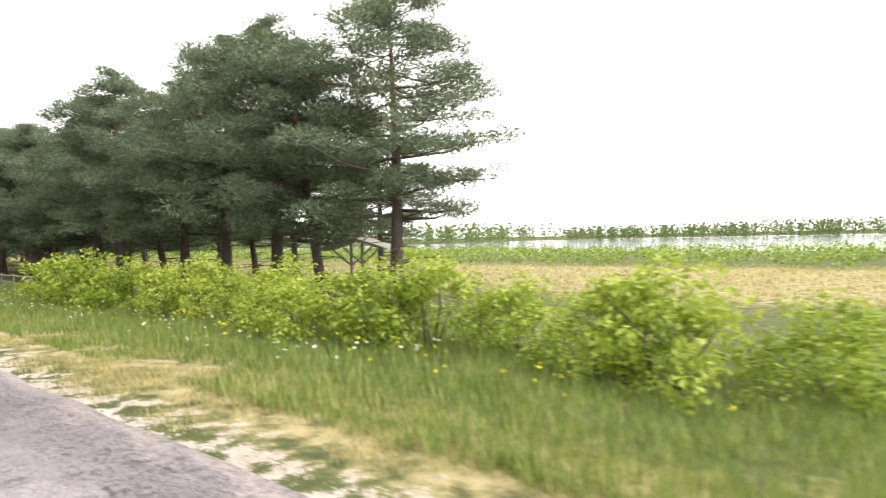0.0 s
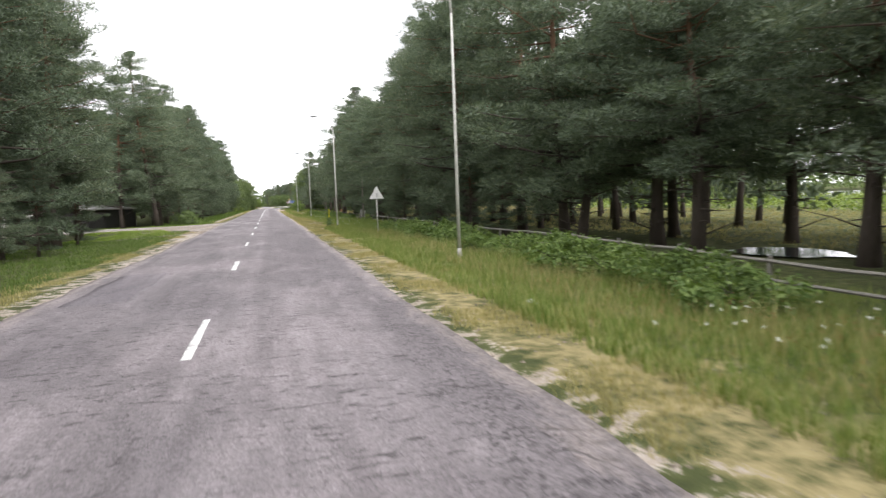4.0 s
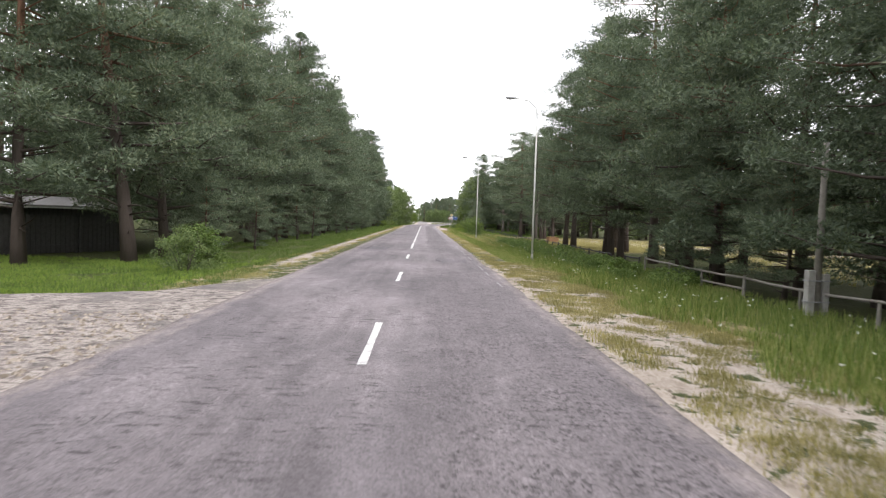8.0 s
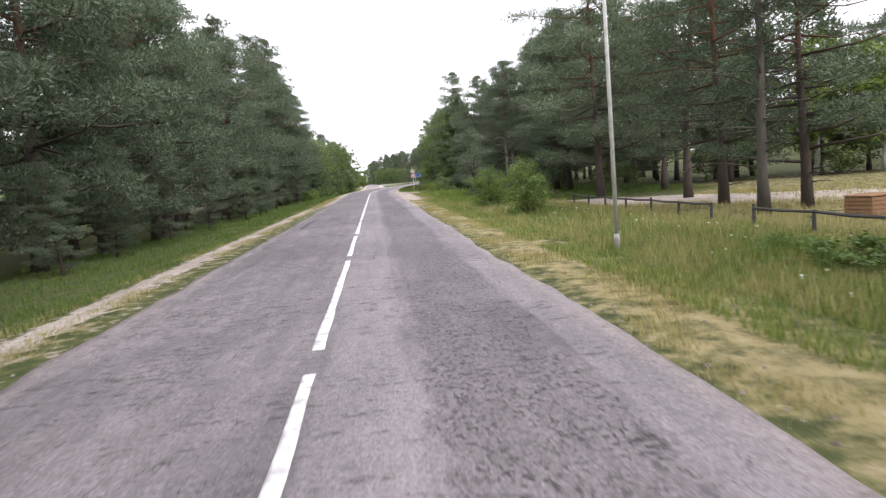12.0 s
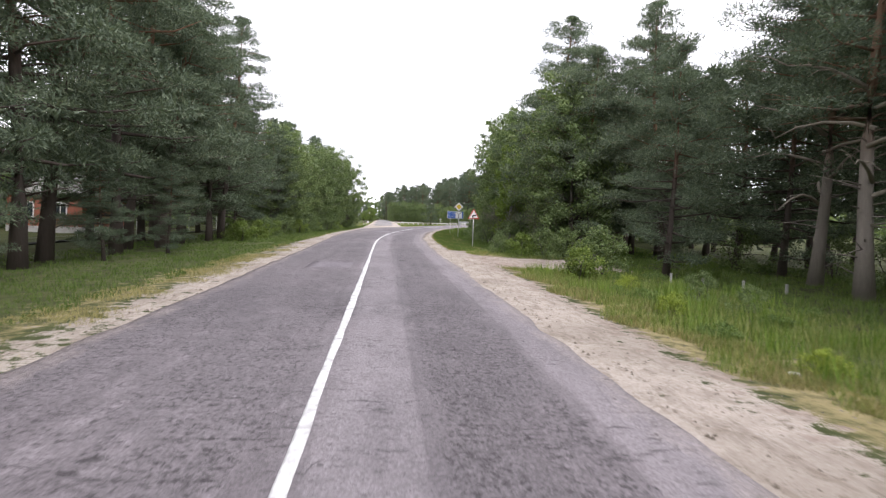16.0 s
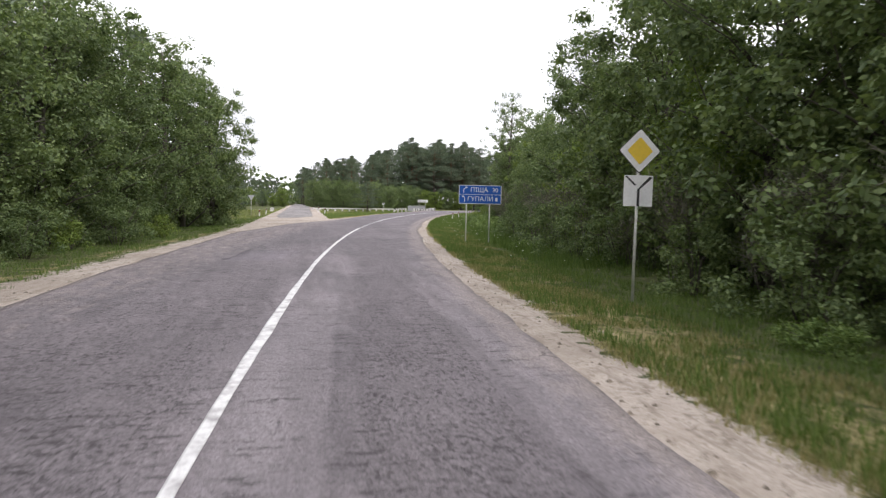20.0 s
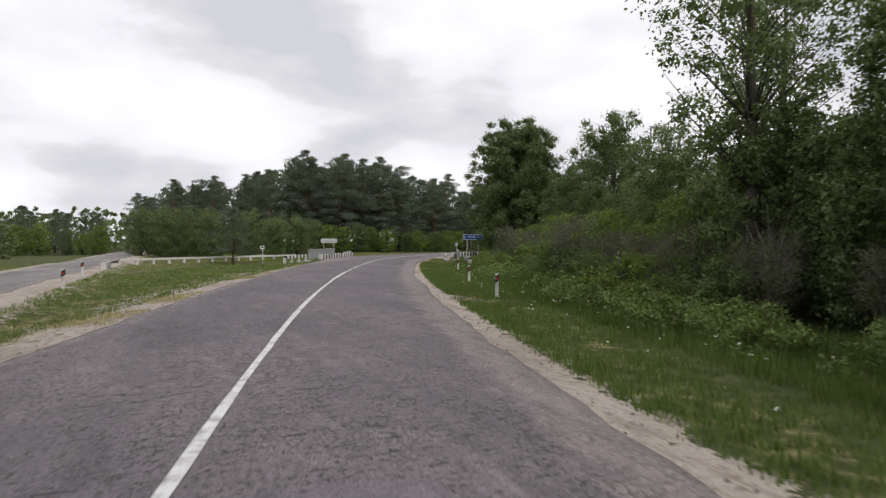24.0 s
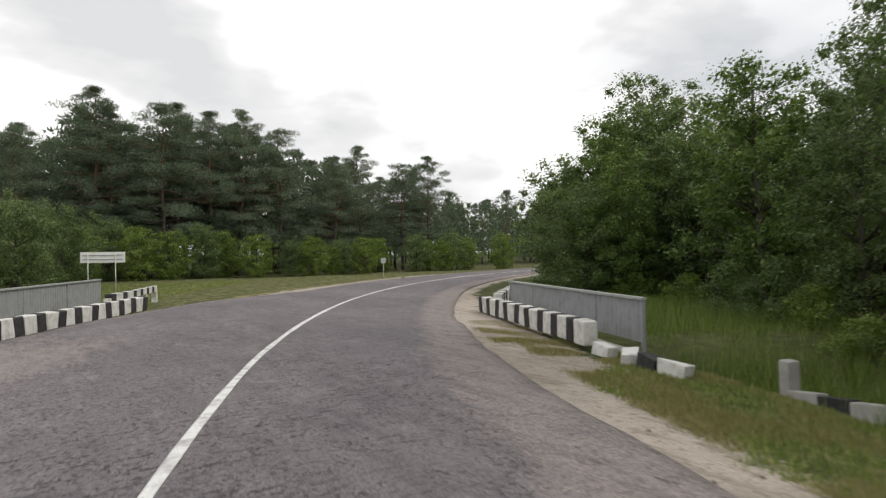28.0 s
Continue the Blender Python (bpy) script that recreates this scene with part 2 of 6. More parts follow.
def make_ground():
    m, nt, b = material("verge_ground", 0.95, 0, 0.1)
    tc = nt.nodes.new("ShaderNodeTexCoord").outputs["Object"]
    big, mid, fine = tex_noise(nt, 0.25, 5, 0.6, tc), tex_noise(nt, 2.3, 6, 0.65, tc), tex_noise(nt, 26, 4, 0.7, tc)
    green = ramp(nt, mid, [(0.3, (0.06, 0.072, 0.03)), (0.52, (0.1, 0.115, 0.045)), (0.72, (0.17, 0.165, 0.075))])
    tan = ramp(nt, mid, [(0.3, (0.24, 0.2, 0.095)), (0.6, (0.37, 0.31, 0.16)), (0.8, (0.45, 0.4, 0.22))])
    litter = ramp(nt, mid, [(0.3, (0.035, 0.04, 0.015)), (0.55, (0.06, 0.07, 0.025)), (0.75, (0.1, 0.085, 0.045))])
    sand = ramp(nt, fine, [(0.25, (0.31, 0.26, 0.215)), (0.48, (0.53, 0.46, 0.395)), (0.75, (0.71, 0.65, 0.58))])
    sand = mix(nt, mrange(nt, mid, 0.45, 0.7, 0, 0.65), sand, (0.4, 0.335, 0.28))
    sand = mix(nt, mrange(nt, big, 0.46, 0.58, 0, 0.45), sand, mix(nt, fine, (0.2, 0.165, 0.13), (0.42, 0.36, 0.3)))
    clods = tex_noise(nt, 7.0, 5, 0.75, tc)
    sand = mix(nt, mrange(nt, clods, 0.55, 0.62, 0, 0.6), sand, (0.2, 0.165, 0.12))
    ruts = tex_noise(nt, 1.6, 5, 0.7, tc, (2.6, 0.5, 1))
    sand = mix(nt, mrange(nt, ruts, 0.52, 0.6, 0, 0.45), sand, (0.25, 0.205, 0.16))
    soil = ramp(nt, tex_noise(nt, 5.0, 7, 0.78, tc, (2.0, 0.8, 1)), [(0.38, (0.085, 0.056, 0.042)), (0.5, (0.26, 0.175, 0.135)), (0.6, (0.46, 0.36, 0.3))])
    sand = mix(nt, mrange(nt, maths(nt, "ADD", attribute(nt, "earth"), maths(nt, "MULTIPLY", maths(nt, "SUBTRACT", mid, 0.5), 1.6)), 0.3, 0.75, 0, 0.65), sand, soil)
    wob = maths(nt, "ADD", maths(nt, "MULTIPLY", maths(nt, "SUBTRACT", mid, 0.5), 2.1), maths(nt, "MULTIPLY", maths(nt, "SUBTRACT", fine, 0.5), 0.6))
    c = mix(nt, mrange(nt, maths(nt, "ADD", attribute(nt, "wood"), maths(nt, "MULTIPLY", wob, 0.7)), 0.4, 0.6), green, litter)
    c = mix(nt, mrange(nt, maths(nt, "ADD", attribute(nt, "dry"), wob), 0.35, 0.8), c, tan)
    c = mix(nt, mrange(nt, maths(nt, "ADD", attribute(nt, "sand"), wob), 0.45, 0.56), c, sand)
    c = mix(nt, mrange(nt, fine, 0.3, 0.7, 0, 0.35), c, mix(nt, 1.0, c, (0.6, 0.6, 0.6), "MULTIPLY"))
    nt.links.new(c, b.inputs["Base Color"])
    bump(nt, b, maths(nt, "ADD", maths(nt, "ADD", fine, maths(nt, "MULTIPLY", clods, 2)), maths(nt, "MULTIPLY", mid, 3)), 0.8, 0.04)
    return m


M_GROUND = make_ground()
M_OLDPAINT = worn("faded_road_paint", (0.34, 0.32, 0.325), (0.23, 0.21, 0.22), 0.8, 3.0, 0, 35, 0.9)
M_PAINT = worn("road_paint", (0.74, 0.74, 0.72), (0.26, 0.24, 0.245), 0.7, 4.0, 0, 30, 0.85)
M_PINE = foliage("pine_needles", [(0.0, (0.058, 0.08, 0.053)), (0.45, (0.108, 0.143, 0.094)), (0.8, (0.17, 0.212, 0.138)), (1.0, (0.24, 0.272, 0.178))], 0.55, 0.2)
M_LEAF = foliage("broad_leaves", [(0.0, (0.068, 0.102, 0.042)), (0.5, (0.138, 0.19, 0.077)), (1.0, (0.245, 0.305, 0.13))], 0.5, 0.34)
M_LEAF_PALE = foliage("pale_leaves", [(0.0, (0.09, 0.14, 0.03)), (0.5, (0.16, 0.225, 0.05)), (1.0, (0.26, 0.32, 0.08))], 0.55, 0.3)
M_LEAF_MID = foliage("bramble_leaves", [(0.0, (0.07, 0.118, 0.03)), (0.5, (0.135, 0.2, 0.055)), (1.0, (0.235, 0.31, 0.095))], 0.55, 0.3)
M_LEAF_LIME = foliage("young_sunny_leaves", [(0.0, (0.16, 0.22, 0.03)), (0.5, (0.27, 0.34, 0.05)), (1.0, (0.4, 0.45, 0.09))], 0.55, 0.35)
M_CLOD = foliage("clods", [(0.0, (0.1, 0.085, 0.065)), (0.5, (0.24, 0.2, 0.16)), (1.0, (0.45, 0.4, 0.34))], 0.95, 0.0)
M_LITTER = foliage("bark_litter", [(0.0, (0.06, 0.035, 0.025)), (0.6, (0.16, 0.09, 0.06)), (1.0, (0.3, 0.2, 0.15))], 0.95, 0.0)
M_SCRUB = foliage("dry_twigs", [(0.0, (0.085, 0.078, 0.06)), (0.5, (0.16, 0.148, 0.115)), (1.0, (0.28, 0.26, 0.205))], 0.9, 0.0)
M_SORREL = foliage("sorrel_seed", [(0.0, (0.24, 0.09, 0.05)), (0.5, (0.34, 0.15, 0.08)), (1.0, (0.42, 0.24, 0.14))], 0.8, 0.2)
M_GRASS = foliage("grass_blades", [(0.0, (0.08, 0.135, 0.025)), (0.45, (0.145, 0.21, 0.05)), (0.75, (0.24, 0.28, 0.085)), (1.0, (0.46, 0.42, 0.2))], 0.7, 0.3)
# Darker M_GRASS: a greener tone, with the trees' shade put into the colour.
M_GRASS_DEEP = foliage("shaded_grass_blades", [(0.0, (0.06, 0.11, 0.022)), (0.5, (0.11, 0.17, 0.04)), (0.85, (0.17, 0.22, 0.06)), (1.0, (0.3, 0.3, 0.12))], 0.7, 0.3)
M_DRY = foliage("dry_grass", [(0.0, (0.2, 0.2, 0.07)), (0.5, (0.36, 0.31, 0.14)), (1.0, (0.5, 0.45, 0.24))], 0.8, 0.25)
M_LAWN = foliage("lawn_blades", [(0.0, (0.11, 0.19, 0.03)), (0.5, (0.19, 0.28, 0.055)), (1.0, (0.32, 0.38, 0.1))], 0.7, 0.35)
M_STRAW = foliage("trodden_grass", [(0.0, (0.13, 0.14, 0.045)), (0.5, (0.26, 0.23, 0.1)), (1.0, (0.42, 0.37, 0.2))], 0.8, 0.25)
M_FLOWER = foliage("white_petals", [(0.0, (0.7, 0.72, 0.66)), (1.0, (0.85, 0.85, 0.8))], 0.7, 0.2)
M_YELLOW = foliage("yellow_petals", [(0.0, (0.66, 0.55, 0.02)), (1.0, (0.82, 0.76, 0.05))], 0.7, 0.2)


def make_bark(name, low, high, cut):
    m, nt, b = material(name, 0.95, 0, 0.1)
    tc = nt.nodes.new("ShaderNodeTexCoord").outputs["Object"]
    n = tex_noise(nt, 5.0, 6, 0.7, tc, (3, 3, 0.6))
    sep = nt.nodes.new("ShaderNodeSeparateXYZ")
    nt.links.new(tc, sep.inputs[0])
    a = mix(nt, n, tuple(v * 0.5 for v in low), low)
    h = mix(nt, n, tuple(v * 0.6 for v in high), high)
    c = mix(nt, mrange(nt, maths(nt, "ADD", sep.outputs[2], maths(nt, "MULTIPLY", n, 3)), cut, cut + 3), a, h)
    nt.links.new(c, b.inputs["Base Color"])
    bump(nt, b, n, 0.8, 0.03)
    return m


M_BARK = make_bark("pine_bark", (0.12, 0.098, 0.085), (0.23, 0.135, 0.085), 6.5)
M_BARK2 = make_bark("grey_bark", (0.14, 0.125, 0.105), (0.16, 0.14, 0.11), 9.0)
M_PALEBARK = make_bark("pale_bark", (0.34, 0.3, 0.24), (0.36, 0.31, 0.25), 7.0)
M_GREYPINE = make_bark("weathered_pine_bark", (0.3, 0.265, 0.225), (0.26, 0.165, 0.11), 6.0)
M_BIRCH = make_bark("birch_bark", (0.55, 0.54, 0.5), (0.4, 0.36, 0.32), 7.0)
M_CONC = worn("concrete", (0.42, 0.41, 0.38), (0.2, 0.19, 0.17), 0.9, 4, 0, 50)
M_WHITE = worn("chipped_whitewash", (0.72, 0.71, 0.67), (0.33, 0.31, 0.28), 0.85, 5, 0, 40, 0.7)
M_BLACK = worn("black_paint", (0.025, 0.025, 0.027), (0.09, 0.085, 0.08), 0.8, 6, 0, 50)
M_STEEL = worn("grey_painted_steel", (0.36, 0.37, 0.38), (0.22, 0.21, 0.2), 0.55, 3, 0.2, 30)
M_POST = worn("pale_post_paint", (0.62, 0.62, 0.58), (0.35, 0.33, 0.29), 0.7, 5, 0, 40)
M_WOOD = worn("weathered_wood", (0.27, 0.25, 0.22), (0.12, 0.11, 0.095), 0.9, 7, 0, 50)
M_WOODDARK = worn("dark_old_boards", (0.085, 0.082, 0.08), (0.04, 0.038, 0.035), 0.9, 7, 0, 50)
M_PANE = material("window_glass", 0.08, 0, 0.5)[0]
M_PANE.node_tree.nodes["Principled BSDF"].inputs["Base Color"].default_value = (0.03, 0.035, 0.04, 1)
M_WOODWARM = worn("brown_wood", (0.3, 0.17, 0.09), (0.14, 0.085, 0.05), 0.85, 6, 0, 40)
M_SIGNW = worn("white_sign", (0.8, 0.8, 0.79), (0.5, 0.49, 0.46), 0.5, 4, 0, 20, 0.3)
M_SIGNY = worn("yellow_sign", (0.8, 0.56, 0.06), (0.6, 0.42, 0.08), 0.5, 4, 0, 20, 0.3)
M_SIGNR = worn("red_sign", (0.6, 0.05, 0.03), (0.4, 0.06, 0.05), 0.5, 4, 0, 20, 0.3)
M_SIGNB = worn("blue_sign", (0.015, 0.1, 0.42), (0.03, 0.09, 0.25), 0.45, 4, 0, 20, 0.3)
M_SIGNBACK = worn("galvanised_back", (0.5, 0.51, 0.5), (0.33, 0.33, 0.32), 0.5, 4, 0.4, 20, 0.4)
M_LETTERWORN = worn("worn_sign_letter", (0.16, 0.2, 0.34), (0.04, 0.09, 0.25), 0.5, 9, 0, 30, 0.8)
M_ROOF = worn("roof_sheet", (0.28, 0.27, 0.26), (0.15, 0.14, 0.13), 0.8, 4, 0, 30)
M_BRICK = worn("red_brick", (0.32, 0.12, 0.075), (0.2, 0.09, 0.06), 0.9, 9, 0, 50)
M_GLASS = material("lamp_glass", 0.2, 0, 0.5)[0]
M_GLASS.node_tree.nodes["Principled BSDF"].inputs["Base Color"].default_value = (0.6, 0.6, 0.58, 1)


def make_water():
    m, nt, b = material("lake_water", 0.08, 0, 0.5)
    b.inputs["Base Color"].default_value = (0.05, 0.06, 0.06, 1)
    bump(nt, b, tex_noise(nt, 0.8, 4, 0.6), 0.15, 0.05)
    return m


M_WATER = make_water()


# ---- the plan: s runs along the road, o to its right ----
BEND_AT, RADIUS = 263.64, 338.0


def at(s, o, z=0.0):
    if s <= BEND_AT:
        return Vector((o, s, z))
    a = (s - BEND_AT) / RADIUS
    return Vector((RADIUS - (RADIUS - o) * math.cos(a), BEND_AT + (RADIUS - o) * math.sin(a), z))


def heading(s):
    """Degrees, for rz, of a thing that faces along the road."""
    return 0.0 if s <= BEND_AT else -math.degrees((s - BEND_AT) / RADIUS)


STEP = 0.5
line = []
px_, py_, ang = 0.0, -140.0, 0.0
for k in range(int(760 / STEP)):
    s_here = -140 + k * STEP
    line.append((px_, py_, ang))
    bend = 0.0 if s_here < BEND_AT else 1 / RADIUS if s_here < 398.6 else 1 / 85 if s_here < 464 else 0.0
    ang += bend * STEP
    px_, py_ = px_ + math.sin(ang) * STEP, py_ + math.cos(ang) * STEP
LINE = np.array(line)


def road_coords(x, y):
    """Way along the road's middle and distance to its right, for arrays of places."""
    s, o, best = np.zeros(len(x)), np.zeros(len(x)), np.full(len(x), 1e18)
    for k in range(0, len(LINE), 4):
        cx, cy, a = LINE[k]
        dx, dy = x - cx, y - cy
        d = dx * dx + dy * dy
        near = d < best
        best[near] = d[near]
        along = dx * math.sin(a) + dy * math.cos(a)
        s[near], o[near] = (-140 + k * STEP + along)[near], (dx * math.cos(a) - dy * math.sin(a))[near]
    return s, o


def smooth(v, a, b):
    t = np.clip((v - a) / (b - a), 0, 1)
    return t * t * (3 - 2 * t)


def ground_height(x, y, s, o):
    ao = np.abs(o)
    z = np.interp(ao, [0, 3.4, 3.9, 5, 7, 10, 14, 30], [-0.08, -0.08, -0.035, -0.06, -0.16, -0.3, -0.36, -0.42])
    rough = np.array([noise.noise((a * 0.35, b * 0.35, 0)) * 0.07 + noise.noise((a * 0.09, b * 0.09, 3)) * 0.1 for a, b in zip(x, y)])
    z = z + rough * smooth(ao, 4.5, 8)
    fork = smooth(np.abs(x - 0.6), 5.0, 3.2) * smooth(y, 300, 320)
    lane = smooth(np.abs(y - 117), 9, 6) * smooth(-o, 3, 4) * smooth(-o, 60, 50)
    z = z * (1 - np.maximum(fork, lane)) - 0.035 * np.maximum(fork, lane)
    brook = smooth(np.abs(s - 403), 7, 2.5) * smooth(ao, 7.6, 10)
    z = z - 0.55 * brook
    lake = smooth(x, 84, 112) * smooth(x, 470, 430) * smooth(y, 260, 200)
    return z - 1.5 * lake


def link(name, me, mat, parent=None, label=""):
    me.materials.append(mat)
    ob = new(name, me)
    if parent is not None:
        ob.parent = parent
    if label:
        ob["label"] = label
    return ob


def mesh(name, verts, faces, mat, parent=None, label="", soft=False):
    me = bpy.data.meshes.new(name)
    me.from_pydata([tuple(v) for v in verts], [], [tuple(f) for f in faces])
    if soft:
        me.polygons.foreach_set("use_smooth", [True] * len(me.polygons))
    me.update()
    return link(name, me, mat, parent, label)


def part(name, bm, mat, parent=None, label="", bevel=0.0, soft=False):
    if bevel:
        bmesh.ops.bevel(bm, geom=bm.edges[:], offset=bevel, segments=2, affect="EDGES", profile=0.6)
    bmesh.ops.recalc_face_normals(bm, faces=bm.faces[:])
    me = bpy.data.meshes.new(name)
    bm.to_mesh(me)
    bm.free()
    if soft:
        me.polygons.foreach_set("use_smooth", [True] * len(me.polygons))
    return link(name, me, mat, parent, label)


def thing(name, m, label, category, group=""):
    ob = new(name)
    ob.matrix_basis = m
    return tagged(ob, label, category, group)


def box(cx, cy, cz, sx, sy, sz, bm=None):
    bm = bm or bmesh.new()
    bmesh.ops.create_cube(bm, size=1, matrix=Matrix.Translation((cx, cy, cz)) @ Matrix.Diagonal((sx, sy, sz, 1)))
    return bm


def tube(points, radii, seg=8, bm=None):
    """A round bar along points."""
    bm = bm or bmesh.new()
    rings = []
    for k, p in enumerate(points):
        a, b = Vector(points[max(k - 1, 0)]), Vector(points[min(k + 1, len(points) - 1)])
        q = (b - a).normalized().to_track_quat("Z", "Y")
        rings.append([bm.verts.new(Vector(p) + q @ Vector((math.cos(2 * math.pi * j / seg), math.sin(2 * math.pi * j / seg), 0)) * radii[k]) for j in range(seg)])
    for u, v in zip(rings, rings[1:]):
        for j in range(seg):
            bm.faces.new((u[j], u[(j + 1) % seg], v[(j + 1) % seg], v[j]))
    bm.faces.new(rings[0][::-1])
    bm.faces.new(rings[-1])
    return bm


def plate(outline, thick, y=0.0, bm=None):
    """An upright plate: outline in x and z, facing -y, from y to y + thick."""
    bm = bm or bmesh.new()
    f = [bm.verts.new((x, y, z)) for x, z in outline]
    b = [bm.verts.new((x, y + thick, z)) for x, z in outline]
    bm.faces.new(f)
    bm.faces.new(b[::-1])
    for k in range(len(f)):
        n = (k + 1) % len(f)
        bm.faces.new((f[k], b[k], b[n], f[n]))
    return bm


# ---- ground ----
def spaced(lo, hi, step, out):
    near = np.arange(lo, hi + step / 2, step)
    return np.concatenate([[lo - d for d in out[::-1]], near, [hi + d for d in out]])


def build_ground():
    far = [3, 8, 16, 30, 55, 95, 150, 260, 420, 800, 1600, 3000]
    xs, ys = spaced(-34, 76, 0.8, far), spaced(-24, 452, 1.0, far)
    gx, gy = np.meshgrid(xs, ys)
    x, y = gx.ravel(), gy.ravel()
    s, o = road_coords(x, y)
    z = ground_height(x, y, s, o)
    nx, ny = len(xs), len(ys)
    idx = np.arange(nx * ny).reshape(ny, nx)
    quads = np.stack([idx[:-1, :-1], idx[:-1, 1:], idx[1:, 1:], idx[1:, :-1]], -1).reshape(-1, 4)
    me = bpy.data.meshes.new("ground")
    me.from_pydata(np.stack([x, y, z], -1).tolist(), [], quads.tolist())
    me.polygons.foreach_set("use_smooth", [True] * len(me.polygons))
    right, left = o > 0, o < 0
    edge = np.interp(s, [-60, 40, 60, 95, 105, 138, 150, 200, 212, 240, 262, 270, 330, 400, 440], [4.5, 4.6, 4.3, 4.4, 7.0, 6.4, 4.1, 4.0, 5.0, 6.0, 5.9, 4.9, 5.1, 5.3, 5.3])
    soften = np.interp(s, [262, 275], [0.85, 0.45])
    sand = np.where(right, smooth(o, edge + soften, edge - soften) * np.interp(s, [0, 95, 100, 134, 146, 204, 216, 268, 290], [0.6, 0.55, 0.67, 0.64, 0.34, 0.34, 0.85, 0.98, 1.05]), 0)
    edge_l = np.interp(s, [-60, 90, 104, 130, 140, 200, 220, 262, 300, 350, 362, 384, 396, 440], [4.6, 4.6, 7, 6.0, 4.5, 4.4, 4.9, 5.3, 7.4, 6.0, 7.2, 7.4, 6.6, 6.4])
    edge_l = edge_l + 1.0 * smooth(s, 298, 314) * smooth(s, 342, 330)
    sand = np.where(left, smooth(-o, edge_l + 0.7, edge_l - 0.6) * np.interp(s, [40, 60, 122, 131, 222, 240], [0.5, 0.6, 0.75, 0.34, 0.38, 0.78]), sand)
    sand = np.maximum(sand, smooth(np.abs(-o - 5.35), 0.6, 0.1) * left * smooth(s, 128, 140) * smooth(s, 235, 215) * 1.05)
    sand = np.maximum(sand, smooth(np.abs(s - 254 - (o - 6) * 0.2), 5.2, 3.6) * smooth(o, 15, 11) * right)
    earth = np.maximum(0.5 * smooth(np.abs(s - 254), 9, 5) * smooth(o, 4.6, 6.2), 0.45 * smooth(np.abs(s - 240), 26, 14) * smooth(o, 4.4, 5.6)) * right
    sand = np.maximum(sand, 0.95 * smooth(np.abs(x - 0.4), 4.9, 3.2) * smooth(y, 298, 314) * smooth(y, 500, 440))
    sand = np.maximum(sand, 0.72 * smooth(np.abs(y - 117), 6.0 + 3.5 * smooth(-o, 7, 4), 4.2) * smooth(-o, 3, 4) * smooth(-o, 60, 40))
    track = np.abs((x - 25.2) * 0.79 + (y - 186.7) * 0.61)
    sand = np.maximum(sand, smooth(track, 4.2, 2.6) * smooth(np.abs(x - 34), 30, 15))
    sand = np.maximum(sand, right * smooth(o, 6.2, 5.2) * smooth(np.abs(s - 420), 6, 3) * 0.95)
    sand = np.maximum(sand, right * smooth(o, 6.3, 5.3) * smooth(np.abs(s - 402), 8, 5) * 0.95)
    sand = np.maximum(sand, right * smooth(o, 7.2, 6.3) * smooth(np.abs(s - 409.5), 9, 7) * 0.92)
    dry = np.where(right, smooth(np.abs(o - edge - 0.9), 2.0, 0.6) * np.interp(s, [290, 320, 380, 390], [0.72, 0.42, 0.4, 0.22]), smooth(np.abs(-o - edge_l - 0.5), 1.0, 0.3) * 0.6)
    dry = np.maximum(dry, left * smooth(s, 335, 350) * smooth(-o, 5, 7) * smooth(-o, 40, 30) * 0.36)
    meadow = smooth(o, 19 - 6 * smooth(np.abs(s - 180), 26, 16), 26 - 9 * smooth(np.abs(s - 180), 26, 16)) * right * smooth(y, 225, 205) * smooth(o, 52, 42)
    dry = np.maximum(dry, meadow * np.interp(y, [20, 60, 130, 150], [0.75, 0.3, 0.25, 0.6]))
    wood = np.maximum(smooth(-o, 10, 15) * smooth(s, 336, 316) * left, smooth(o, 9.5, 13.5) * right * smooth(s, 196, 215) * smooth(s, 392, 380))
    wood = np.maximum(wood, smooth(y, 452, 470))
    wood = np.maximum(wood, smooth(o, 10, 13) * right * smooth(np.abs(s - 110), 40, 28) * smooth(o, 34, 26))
    for name, values in (("sand", sand), ("dry", dry), ("wood", wood), ("earth", earth)):
        me.attributes.new(name, "FLOAT", "POINT").data.foreach_set("value", values.astype(np.float32))
    me.update()
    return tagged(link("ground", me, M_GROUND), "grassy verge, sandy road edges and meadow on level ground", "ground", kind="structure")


build_ground()


